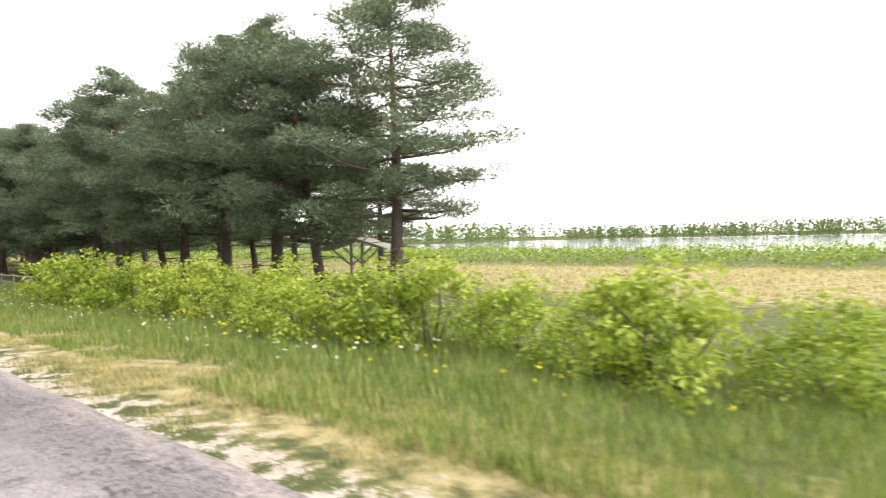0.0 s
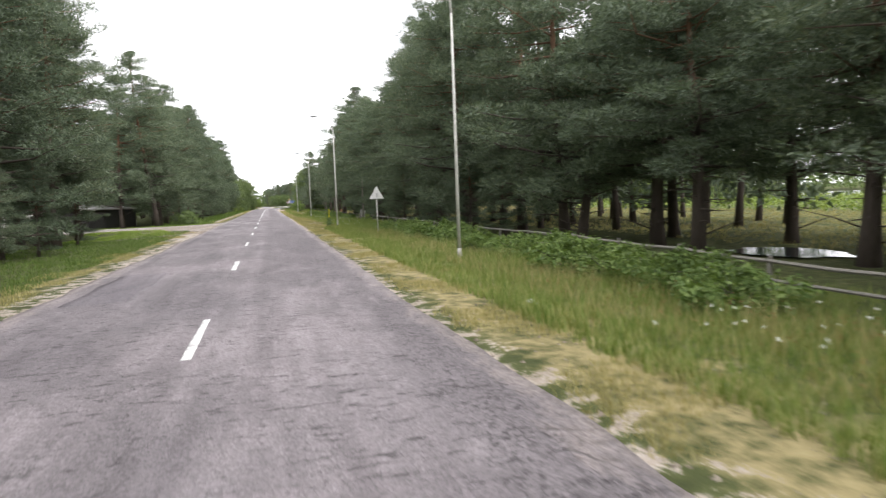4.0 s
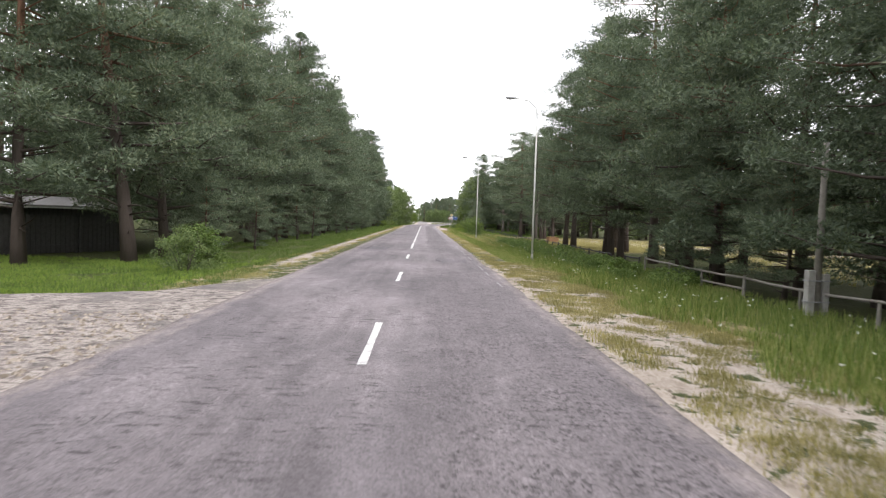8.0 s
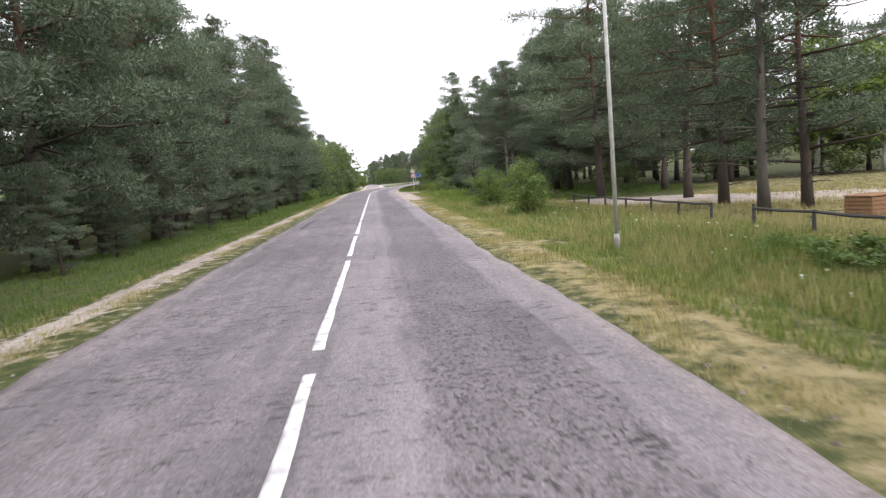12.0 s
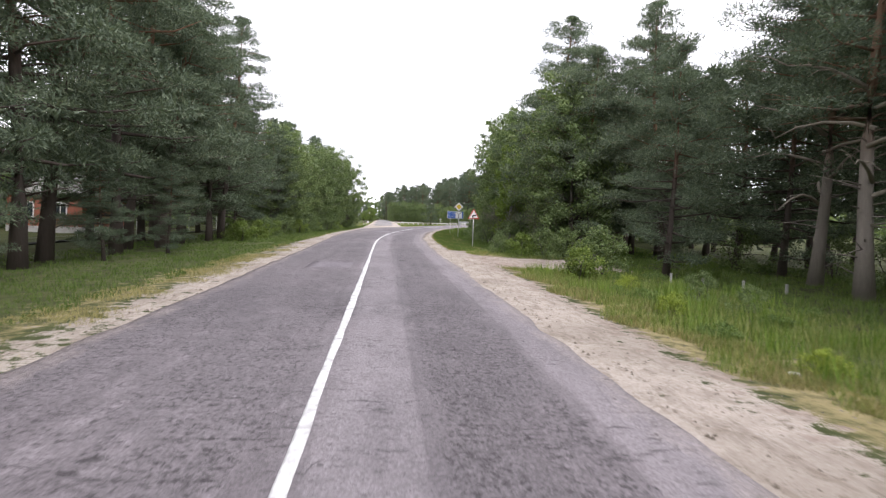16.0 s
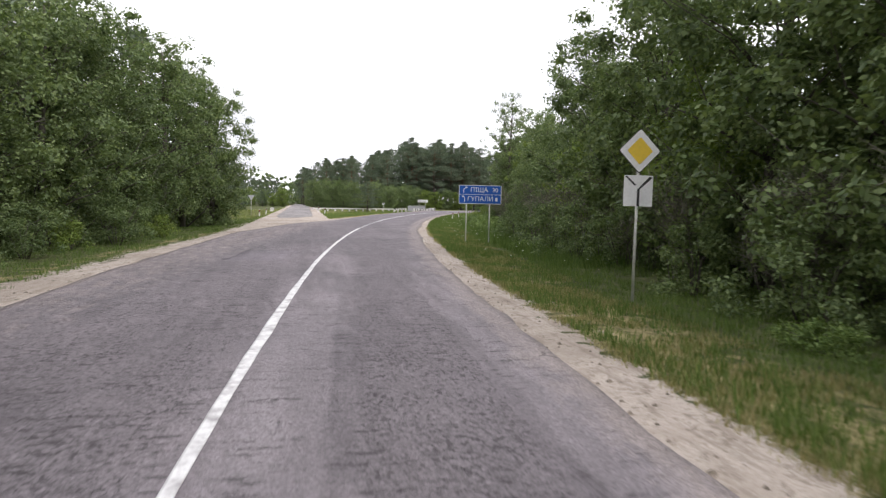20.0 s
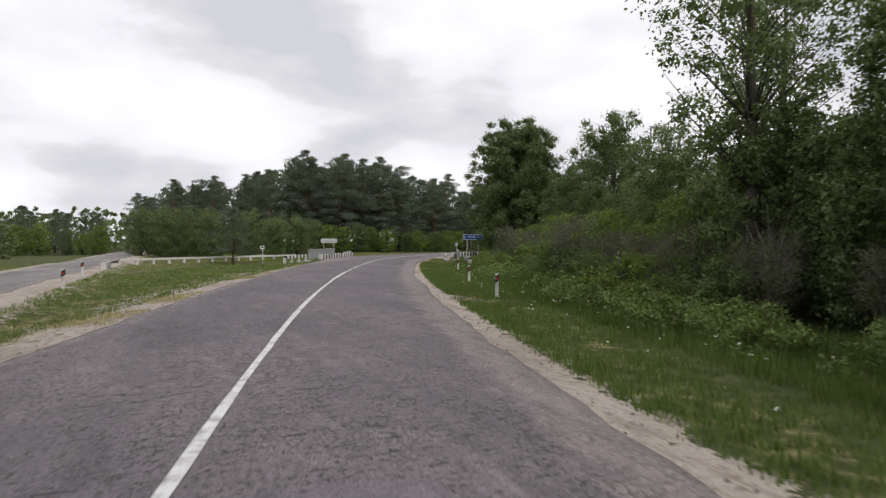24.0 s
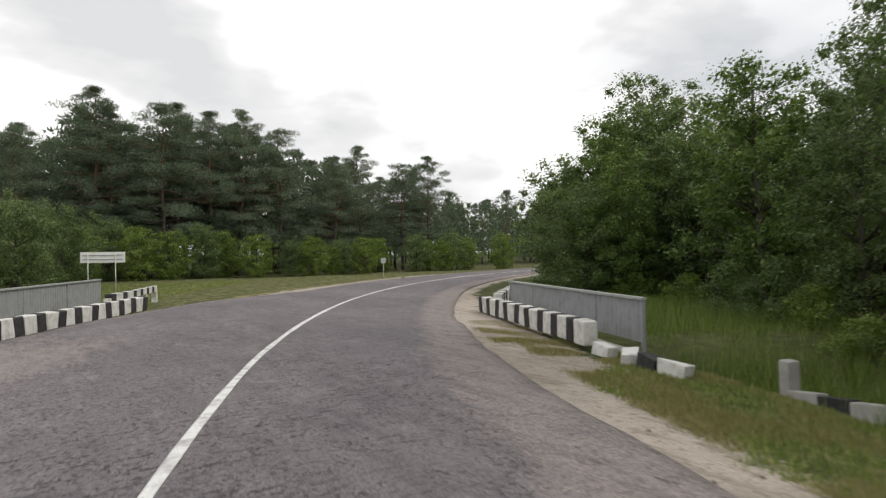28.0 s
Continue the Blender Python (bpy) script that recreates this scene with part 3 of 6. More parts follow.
def strip(name, s0, s1, lo, hi, mat, z=0.0, thick=0.07, step=0.5, wobble=0.12, seed=0.0, label="", parent=None, hi_cols=False):
    """A ragged-edged sheet along the road's middle line, from lo to hi."""
    verts, faces, cols = [], [], 40 if hi_cols else 5
    k0, k1 = int((s0 + 140) / STEP), int((s1 + 140) / STEP)
    rows = range(k0, k1 + 1, max(1, int(step / STEP)))
    for k in rows:
        cx, cy, a = LINE[k]
        w1 = noise.noise((k * 0.35, seed, 0)) * wobble + noise.noise((k * 0.06, seed, 2)) * wobble * 1.5
        w2 = noise.noise((k * 0.35, seed, 5)) * wobble + noise.noise((k * 0.06, seed, 7)) * wobble * 1.5
        a0, a1 = lo(k) if callable(lo) else lo, hi(k) if callable(hi) else hi
        offs = [a0 + w1] + [a0 + w1 + (a1 + w2 - a0 - w1) * j / cols for j in range(cols + 1)] + [a1 + w2]
        for j, off in enumerate(offs):
            zz = z - thick if j in (0, len(offs) - 1) else z + 0.012 * noise.noise((off * 0.9, k * 0.22, 1))
            verts.append((cx + off * math.cos(a), cy - off * math.sin(a), zz))
    n = cols + 3
    for r in range(len(rows) - 1):
        for j in range(n - 1):
            faces.append((r * n + j, r * n + j + 1, (r + 1) * n + j + 1, (r + 1) * n + j))
    return mesh(name, verts, faces, mat, parent, label, True)


def left_edge(s):
    """The asphalt's far edge, which flares towards the fork."""
    return np.interp(s, [258, 270, 282, 300, 316, 330, 340, 350, 372, 390, 400, 408, 414, 421, 428], [3.75, 3.95, 4.4, 5.4, 6.4, 6.0, 4.4, 4.2, 4.5, 5.1, 5.7, 6.9, 7.0, 6.6, 4.6])


road = tagged(strip("road", -120, 560, lambda k: -float(left_edge(-140 + k * STEP)), lambda k: float(np.interp(-140 + k * STEP, [250, 330, 400, 420], [3.72, 4.3, 4.6, 4.7])), M_ASPHALT, hi_cols=True),
              "worn grey two-lane asphalt road with patched surface", "road", kind="structure")


def side_sheet(name, outline, label, mat):
    bm = bmesh.new()
    top = [bm.verts.new((x + 0.4 * noise.noise((k * 1.7, 1, 0)), y + 0.4 * noise.noise((k * 1.7, 9, 0)), -0.012)) for k, (x, y) in enumerate(outline)]
    f = bm.faces.new(top)
    low = bmesh.ops.extrude_face_region(bm, geom=[f])["geom"]
    for v in low:
        if isinstance(v, bmesh.types.BMVert):
            v.co.z -= 0.06
    return tagged(part(name, bm, mat), label, "road", kind="structure")


def edge_points(a, b, step=0.8):
    n = max(2, int(math.dist(a, b) / step))
    return [(a[0] + (b[0] - a[0]) * j / n, a[1] + (b[1] - a[1]) * j / n) for j in range(n)]


def ring(corners):
    return [p for a, b in zip(corners, corners[1:] + corners[:1]) for p in edge_points(a, b)]


along_s, across = road_coords(np.array([v.co.x for v in road.data.vertices]), np.array([v.co.y for v in road.data.vertices]))
far_along = np.array([v.co.y for v in road.data.vertices])
right_band = smooth(across, 1.05, 1.45) * smooth(across, 3.0, 2.7)
left_lane = smooth(-across, 0.15, 0.5)
rough_lane = 0.16 + 0.6 * smooth(across, 2.5, 3.0) * smooth(far_along, 70, 60)
rough_lane += smooth(far_along, 60, 76) * smooth(far_along, 142, 128) * (0.5 * smooth(across, 0.6, 1.1) * smooth(across, 3.6, 3.3) + 0.12 * left_lane)
rough_lane += smooth(far_along, 138, 158) * smooth(far_along, 312, 285) * (0.72 * right_band - 0.3 * smooth(across, 0.0, 0.2) * (1 - right_band) + left_lane * np.interp(far_along, [140, 200, 230], [0.16, 0.3, 0.5]))
rough_lane += smooth(far_along, 285, 315) * 0.46
inset = np.where(across < 0, left_edge(along_s) + across, 3.8 - across)
dust = np.maximum(smooth(inset, 0.9, -0.1) * 0.75, smooth(-across, 1.2, 4.4) * smooth(far_along, 262, 300) * smooth(far_along, 362, 335) * 0.55)
dust = np.maximum(dust, smooth(-across, 2.4, 4.4) * smooth(np.abs(along_s - 401), 12, 6) * 0.75)
dust = np.maximum(dust, smooth(across, 2.6, 3.7) * smooth(np.abs(along_s - 402), 9, 4) * 0.7)
road.data.attributes.new("dust", "FLOAT", "POINT").data.foreach_set("value", dust.astype(np.float32))
road.data.attributes.new("coarse", "FLOAT", "POINT").data.foreach_set("value", rough_lane.astype(np.float32))


side_sheet("side_road", ring([(2.2, 352), (0.6, 347), (-1.2, 345), (-1.7, 352), (-1.8, 380), (-2.2, 520), (2.5, 520), (2.4, 380), (2.4, 358)]), "pale sandy side road forking off straight ahead", M_SIDE)
side_sheet("side_lane", ring([(-3.3, 104), (-5, 107), (-7.5, 111.3), (-12, 113), (-60, 113.5), (-60, 121.5), (-10, 122.8), (-6, 124.5), (-3.3, 130)]), "broken grey asphalt lane joining the road", M_LANE)


# ---- road markings ----
def dash(s0, s1, width=0.13, off=0.0, mat=M_PAINT):
    strip("marking", s0, s1, off - width / 2, off + width / 2, mat, 0.008, 0.006, 0.5, 0.022, s0, "", road)


for k in range(-9, 8):
    dash(60.1 + 11.45 * k, 60.1 + 11.45 * k + 3.3)
for s0, s1 in ((150.6, 159.9), (161.3, 171.8), (172.8, 181.6), (182.8, 189.2), (190.4, 197.8), (198.8, 324.2), (325.2, 326.1), (327.1, 328.3), (328.9, 330.0), (331.1, 332.3), (333.1, 334.4), (335.3, 336.4), (337, 381), (382, 384.5), (385.3, 387.3), (388, 390), (390.7, 540)):
    dash(s0, s1, 0.14)
for s0, s1 in ((127.5, 129), (131.5, 133), (134, 136.5), (140, 143), (144.5, 149.5), (152.5, 156.5), (212.5, 215.5)):
    dash(s0, s1, 0.05, 3.3, M_OLDPAINT)


# ---- repairs in the asphalt ----
for s0, s1, a0, a1 in ((12, 17, -2.4, -0.9), (66, 72, -3.3, -1.9), (138, 140.5, 1.5, 2.9), (146, 152, -2.9, -1.5), (196, 203, -3.0, -1.1), (246, 249, -2.2, -0.6), (299, 303, -2.9, -1.0), (337, 341, 0.8, 2.2), (371, 376, -2.7, -1.2)):
    strip("repair_patch", s0, s1, a0, a1, M_REPAIR, 0.004, 0.006, 0.5, 0.16, s0 * 1.7, "", road)


def pothole(s, o, r, seed):
    """A worn hole with a broken rim, filled with dark wet grit."""
    p = at(s, o)
    rim = [(p.x + r * 1.5 * (1 + 0.35 * noise.noise((math.cos(a) * 1.5, math.sin(a) * 1.5, seed))) * math.cos(a), p.y + r * (1 + 0.35 * noise.noise((math.cos(a) * 1.5, math.sin(a) * 1.5, seed + 4))) * math.sin(a)) for a in np.linspace(0, 6.283, 25)[:-1]]
    verts = [(x, y, 0.017) for x, y in rim] + [(p.x + (x - p.x) * 0.82, p.y + (y - p.y) * 0.82, 0.013) for x, y in rim]
    faces = [(k, (k + 1) % 24, 24 + (k + 1) % 24, 24 + k) for k in range(24)] + [tuple(range(24, 48))]
    mesh("pothole", verts, faces, M_HOLE, road, "dark worn pothole in the asphalt", True)


for s, o, r, seed in ((393.9, 2.75, 0.12, 1.0), (250.6, 1.5, 0.1, 5.0), (154.5, -2.4, 0.13, 6.0)):
    pothole(s, o, r, seed)


# ---- plants ----
def rand_dirs(rng, n):
    v = rng.normal(size=(n, 3))
    return v / np.linalg.norm(v, axis=1)[:, None]


def sprays(rng, centres, radii, per, length, width, squash=0.75, lift=0.35):
    """Pointed needle sprays that stand out of clumps."""
    c, r = np.repeat(centres, per, 0), np.repeat(radii, per)
    d = rand_dirs(rng, len(c))
    base = c + d * (r * rng.uniform(0.25, 1.0, len(c)))[:, None] * (1, 1, squash)
    way = d + rand_dirs(rng, len(c)) * 0.7 + (0, 0, lift)
    way /= np.linalg.norm(way, axis=1)[:, None]
    side = np.cross(way, rand_dirs(rng, len(c)))
    side /= np.linalg.norm(side, axis=1)[:, None] + 1e-9
    ln, wd = length * rng.uniform(0.6, 1.3, len(c)), width * rng.uniform(0.7, 1.3, len(c))
    return np.stack([base - side * wd[:, None] / 2, base + side * wd[:, None] / 2, base + way * ln[:, None]], 1).reshape(-1, 3)


def leaves(rng, centres, radii, per, size, squash=0.8):
    """Leaf blades in clumps, each a small kite."""
    c, r = np.repeat(centres, per, 0), np.repeat(radii, per)
    d = rand_dirs(rng, len(c))
    p = c + d * (r * rng.uniform(0.35, 1.05, len(c)))[:, None] * (1, 1, squash)
    n = d * 0.6 + rand_dirs(rng, len(c)) * 0.8 + (0, 0, 0.5)
    n /= np.linalg.norm(n, axis=1)[:, None]
    u = np.cross(n, rand_dirs(rng, len(c)))
    u /= np.linalg.norm(u, axis=1)[:, None] + 1e-9
    v = np.cross(n, u)
    sz = (size * rng.uniform(0.6, 1.3, len(c)))[:, None]
    return np.stack([p - u * sz * 0.6, p - v * sz * 0.33, p + u * sz * 0.6, p + v * sz * 0.33], 1).reshape(-1, 3)


def cloud(name, verts, corners, mat, parent=None, label=""):
    n = len(verts) // corners
    me = bpy.data.meshes.new(name)
    me.vertices.add(len(verts))
    me.vertices.foreach_set("co", np.ascontiguousarray(verts, np.float32).ravel())
    me.loops.add(len(verts))
    me.loops.foreach_set("vertex_index", np.arange(len(verts), dtype=np.int32))
    me.polygons.add(n)
    me.polygons.foreach_set("loop_start", np.arange(0, len(verts), corners, dtype=np.int32))
    me.update(calc_edges=True)
    return link(name, me, mat, parent, label)


def limb(bm, rng, p0, p1, r0, r1, seg=5, sag=0.1):
    p0, p1 = Vector(p0), Vector(p1)
    mid = p0.lerp(p1, 0.5) + Vector((rng.normal() * 0.08, rng.normal() * 0.08, sag)) * (p1 - p0).length
    tube([p0, mid, p1], [r0, (r0 + r1) / 2, r1], seg, bm)


def make_pine(seed, height, bare, spread, limbs, per, label, far=False, power=2.0, name="pine_tree", girth=1.0):
    """A Scots pine: tapered trunk, dead snags, boughs with flat pads of needles."""
    rng = np.random.default_rng(seed)
    tree = thing(name, Matrix(), label, "tree", "pine trees")
    lean = rng.normal(size=2) * 0.025
    spine = [Vector((lean[0] * h * (1 + 0.4 * math.sin(h * 0.5 + seed)), lean[1] * h + 0.14 * math.sin(h * 0.4 + seed * 2), h)) for h in np.linspace(-0.2, height, 9)]
    r0 = (0.1 + height * 0.0078) * girth
    bm = tube(spine, [r0 * (1.3 if k == 0 else 1) * (1 - 0.118 * k) + 0.015 for k in range(9)], 5 if far else 8)
    centres, radii = [], []
    zb = height * bare

    def on_spine(z):
        f = min(7.999, max(0.0, (z + 0.2) / (height + 0.2) * 8))
        return spine[int(f)].lerp(spine[int(f) + 1], f - int(f))

    for k in range(limbs):
        f = ((k + rng.uniform(0, 0.9)) / limbs) ** 0.9
        z = zb + (height - zb) * f
        a = k * 2.4 + rng.uniform(-0.6, 0.6)
        prof = max(0.1, (1 - f**power) ** 0.75) * (0.7 + 0.3 * min(1, f * 3.5))
        reach = spread * prof * rng.uniform(0.55, 1.15)
        root = on_spine(z)
        tip = root + Vector((math.cos(a) * reach, math.sin(a) * reach, reach * rng.uniform(-0.12, 0.3)))
        if not far:
            limb(bm, rng, root, tip, (0.05 * (1.3 - f) + 0.01) * min(1.0, girth), 0.01 * min(1.0, girth), 4, -0.05)
        for q in range(2 if far else 4 if reach > 1.6 else 2):
            c = root.lerp(tip, 1.0 - (0.35 if far else 0.2) * q + rng.uniform(-0.05, 0.05))
            centres.append((c.x + rng.normal() * 0.35, c.y + rng.normal() * 0.35, c.z + rng.normal() * 0.12 + 0.1))
            radii.append(rng.uniform(0.6, 1.05) * (0.6 + 0.4 * min(1, reach / 2)) * (1.45 if far else 1))
    for k in range(3):
        centres.append((*spine[8].xy, height - 0.55 * k))
        radii.append(0.4 + 0.15 * k)
    for k in range(0 if far else 44 if bare > 0.5 else 34):
        a, z = rng.uniform(0, 6.28), rng.uniform(0.2, 1.4) * zb if bare > 0.5 else height * rng.uniform(0.05, 0.5)
        reach = rng.uniform(0.5, 3.2 if bare > 0.5 else 2.2)
        root = on_spine(z)
        limb(bm, rng, root, root + Vector((math.cos(a) * reach, math.sin(a) * reach, reach * rng.uniform(-0.15, 0.4))), 0.035, 0.006, 4, 0.04)
    part("trunk", bm, M_BARK, tree, soft=True)
    cloud("crown", sprays(rng, np.array(centres), np.array(radii), per if far else int(per * 1.75), 0.6 if far else 0.185, 0.25 if far else 0.047, 0.5 if far else 0.4, 0.25), 3, M_PINE, tree)
    return tree


def make_broadleaf(seed, height, bare, spread, limbs, per, label, mat, bark=None, size=0.16, name="leafy_tree"):
    rng = np.random.default_rng(seed)
    tree = thing(name, Matrix(), label, "tree", "leafy trees")
    spine = [Vector((0.1 * math.sin(h * 0.6 + seed), 0.1 * math.cos(h * 0.5 + seed), h)) for h in np.linspace(-0.2, height * 0.9, 8)]
    r0 = 0.08 + height * 0.01
    bm = tube(spine, [r0 * (1 - 0.125 * k) + 0.012 for k in range(8)], 7)
    centres, radii = [], []
    for k in range(limbs):
        f = (k + rng.uniform(0, 0.9)) / limbs
        z = height * (bare + (0.95 - bare) * f)
        a = k * 2.4 + rng.uniform(-0.6, 0.6)
        reach = spread * math.sqrt(max(0.05, 1 - (1.7 * f - 0.75) ** 2)) * rng.uniform(0.65, 1.0)
        j = min(6, int(z / (height * 0.9) * 7 * 0.85))
        root = spine[j]
        tip = Vector((root.x + math.cos(a) * reach, root.y + math.sin(a) * reach, z + rng.uniform(0, 0.25) * reach))
        limb(bm, rng, root, tip, 0.04 * (1.3 - f) + 0.006, 0.006, 4, 0.05)
        for q in range(3):
            c = root.lerp(tip, 1.0 - 0.27 * q)
            centres.append((c.x + rng.normal() * 0.3, c.y + rng.normal() * 0.3, c.z + rng.normal() * 0.25))
            radii.append(rng.uniform(0.45, 0.85) * min(1, 0.5 + spread / 6))
    centres.append((0, 0, height * 0.96))
    radii.append(0.5)
    part("trunk", bm, bark or M_BARK2, tree, soft=True)
    cs, rs = np.array(centres), np.array(radii)
    inner = leaves(rng, cs, rs * 0.5, max(4, per // 3), size * 1.5) if size < 0.4 else leaves(rng, cs[:2], rs[:2], 2, size)
    cloud("crown", np.concatenate([leaves(rng, cs, rs, per, size), inner]), 4, mat, tree)
    return tree


def make_bush(seed, height, spread, clumps, per, label, mat, size=0.09, name="bush", stems=5):
    rng = np.random.default_rng(seed)
    bush = thing(name, Matrix(), label, "bush", "bushes")
    centres, radii = [], []
    for k in range(stems):
        bm = bmesh.new()
        a, r = rng.uniform(0, 6.28), spread * rng.uniform(0.2, 0.8)
        limb(bm, rng, (math.cos(a) * 0.1, math.sin(a) * 0.1, -0.1), (math.cos(a) * r, math.sin(a) * r, height * rng.uniform(0.6, 1.0)), 0.025, 0.005, 4, 0.1)
        part("stem", bm, M_BARK2, bush, soft=True)
    for k in range(clumps):
        a, f = rng.uniform(0, 6.28), rng.uniform(0, 1)
        r = spread * math.sqrt(max(0.02, 1 - f * f)) * rng.uniform(0.3, 1)
        centres.append((math.cos(a) * r, math.sin(a) * r, 0.15 + height * f * 0.85))
        radii.append(rng.uniform(0.25, 0.45) * min(1.6, 0.6 + spread * 0.3))
    cloud("foliage", leaves(rng, np.array(centres), np.array(radii), per, size), 4, mat, bush)
    return bush


def make_scrub(seed):
    """A thicket of thin bare stems."""
    rng = np.random.default_rng(seed)
    bush = thing("scrub_bush", Matrix(), "brownish thicket of thin bare stems", "bush", "bushes")
    tips = []
    for k in range(9):
        bm = bmesh.new()
        a, r, h = rng.uniform(0, 6.28), rng.uniform(0.2, 1.5), rng.uniform(1.6, 3.4)
        foot, tip = Vector((math.cos(a) * r * 0.4, math.sin(a) * r * 0.4, -0.1)), Vector((math.cos(a) * r, math.sin(a) * r, h))
        limb(bm, rng, foot, tip, 0.022, 0.006, 4, 0.08)
        for q in range(6):
            root = foot.lerp(tip, rng.uniform(0.3, 0.95))
            limb(bm, rng, root, root + Vector((rng.normal() * 0.4, rng.normal() * 0.4, rng.uniform(0.2, 0.8))), 0.01, 0.003, 3, 0.05)
            tips.append(tuple(root.lerp(tip, 0.5)))
        part("stem", bm, M_SCRUB, bush)
    tagged(cloud("brushwood", sprays(rng, np.array(tips), np.full(len(tips), 0.5), 26, 0.55, 0.018, 1.0, 0.6), 3, M_SCRUB, bush), kind="stuff")
    cloud("foliage", leaves(rng, np.array(tips), np.full(len(tips), 0.45), 26, 0.065), 4, M_LEAF_MID, bush)
    return bush


used = set()
plant_rng = np.random.default_rng(7)


def ground_at(x, y):
    s, o = road_coords(np.array([x]), np.array([y]))
    return float(ground_height(np.array([x]), np.array([y]), s, o)[0])


def plant(proto, x, y, scale=1.0, turn=None, wide=1.0):
    turn = plant_rng.uniform(0, 360) if turn is None else turn
    m = pose(x, y, ground_at(x, y) - 0.03, 0, 0, turn) @ Matrix.Diagonal((scale * wide, scale * wide, scale, 1))
    if proto.name not in used:
        used.add(proto.name)
        proto.matrix_basis = m
        return proto
    base = proto.matrix_basis.copy()
    proto.matrix_basis = Matrix()
    ob = copy_thing(proto, m)
    proto.matrix_basis = base
    return ob


PINES = [make_pine(11, 15.0, 0.13, 4.2, 52, 132, "tall Scots pine with low dense dark green branches"),
         make_pine(12, 13.0, 0.08, 4.4, 52, 132, "broad Scots pine branching almost to the ground"),
         make_pine(13, 16.0, 0.17, 3.9, 52, 132, "tall Scots pine with a dense dark crown"),
         make_pine(14, 12.0, 0.1, 4.2, 52, 132, "stocky dark green Scots pine")]
PARK = [make_pine(21, 14.5, 0.17, 4.6, 44, 126, "Scots pine with bare lower trunk in the grass", power=2.6),
        make_pine(22, 15.5, 0.22, 4.3, 44, 126, "tall Scots pine with bare trunk and open crown", power=2.6),
        make_pine(23, 13.0, 0.14, 4.8, 44, 126, "spreading Scots pine with bent boughs", power=2.8)]
LOWPARK = [make_pine(24, 11.5, 0.25, 4.7, 58, 150, "old Scots pine with low spreading boughs in the park", power=2.4, girth=1.45),
           make_pine(25, 12.5, 0.29, 4.4, 56, 150, "thick-trunked Scots pine with a wide dense crown", power=2.6, girth=1.5),
           make_pine(26, 10.5, 0.22, 4.9, 58, 150, "bent Scots pine with grey-green hanging boughs", power=2.2, girth=1.4)]
BACK = [make_pine(31, 15.5, 0.1, 4.0, 34, 26, "Scots pine deep in the wood", True),
        make_pine(32, 17.0, 0.2, 4.2, 32, 26, "tall Scots pine at the wood's edge", True, 2.6),
        make_pine(33, 18.0, 0.25, 4.4, 32, 26, "tall dark Scots pine", True, 2.8)]
BROAD = [make_broadleaf(41, 9.0, 0.08, 3.4, 62, 84, "leafy green alder tree", M_LEAF, size=0.125),
         make_broadleaf(42, 7.5, 0.05, 3.1, 62, 84, "rounded leafy tree at the wood's edge", M_LEAF, size=0.125),
         make_broadleaf(43, 11.0, 0.12, 3.3, 62, 84, "tall leafy tree with dense crown", M_LEAF, size=0.125),
         make_broadleaf(44, 6.0, 0.04, 2.6, 56, 70, "young pale green leafy tree", M_LEAF_PALE, size=0.12)]
FARLEAF = make_broadleaf(46, 8.0, 0.02, 3.6, 26, 16, "leafy tree in the distance", M_LEAF, size=0.55)
BIRCH = make_broadleaf(45, 10.0, 0.3, 2.4, 34, 30, "slender birch with white trunk", M_LEAF_PALE, M_BIRCH, 0.2, "birch_tree")
ALDER = make_broadleaf(47, 11.5, 0.02, 3.5, 84, 110, "dense dark green alder, leafy to the ground", M_LEAF, size=0.125)
LONE_OAK = make_broadleaf(50, 15.2, 0.02, 4.9, 330, 140, "big dense dark green leafy tree by the river sign", M_LEAF, size=0.15)
SAPLING = make_broadleaf(49, 9.5, 0.03, 3.0, 64, 80, "leafy light green tree by the brook", M_LEAF_MID, size=0.125)
BUSHES = [make_bush(51, 1.5, 1.3, 30, 90, "low leafy bush in the grass", M_LEAF_PALE),
          make_bush(52, 2.2, 1.6, 36, 95, "dense dark green leafy bush", M_LEAF),
          make_bush(53, 0.95, 1.6, 34, 80, "low green bramble thicket in the verge", M_LEAF_MID, 0.11, "bramble")]
LIME = [make_bush(55, 1.6, 1.4, 34, 100, "bright yellow-green leafy bush in the verge", M_LEAF_LIME)]
SCRUB = make_scrub(54)


def belt(protos, s0, s1, o0, o1, gap, keep=None, lo=0.8, hi=1.15, wide=1.0):
    count = int(abs(s1 - s0) / gap)
    rows = max(1, int(abs(o1 - o0) / gap))
    for i in range(count):
        for j in range(rows):
            s = s0 + (i + 0.5 + plant_rng.uniform(-0.38, 0.38)) * gap
            o = o0 + (o1 - o0) * (j + 0.5 + plant_rng.uniform(-0.4, 0.4)) / rows
            p = at(s, o)
            if keep is None or keep(s, o, p):
                tree, size, turn = protos[int(plant_rng.integers(len(protos)))], plant_rng.uniform(lo, hi), plant_rng.uniform(0, 360)
                if not glade(p):
                    plant(tree, p.x, p.y, size, turn, wide)


def glade(p):
    """Open ground round two old half-dead pines."""
    return 14.6 < p.x < 21.5 and 236 < p.y < 250.5


def lane_clear(s, o, p):
    if (-37 < p.x < -15.5 and 126 < p.y < 152) or (-33 < p.x < -15.5 and 258 < p.y < 300):
        return False
    return not (98 < s < 132 and o > -30) and not (132 < s < 138 and o > -15) and not (-4.5 < p.x < 4.5)


def off_road(p, gap=9.0):
    s, o = road_coords(np.array([p.x]), np.array([p.y]))
    return abs(o[0]) > gap


MASS = []


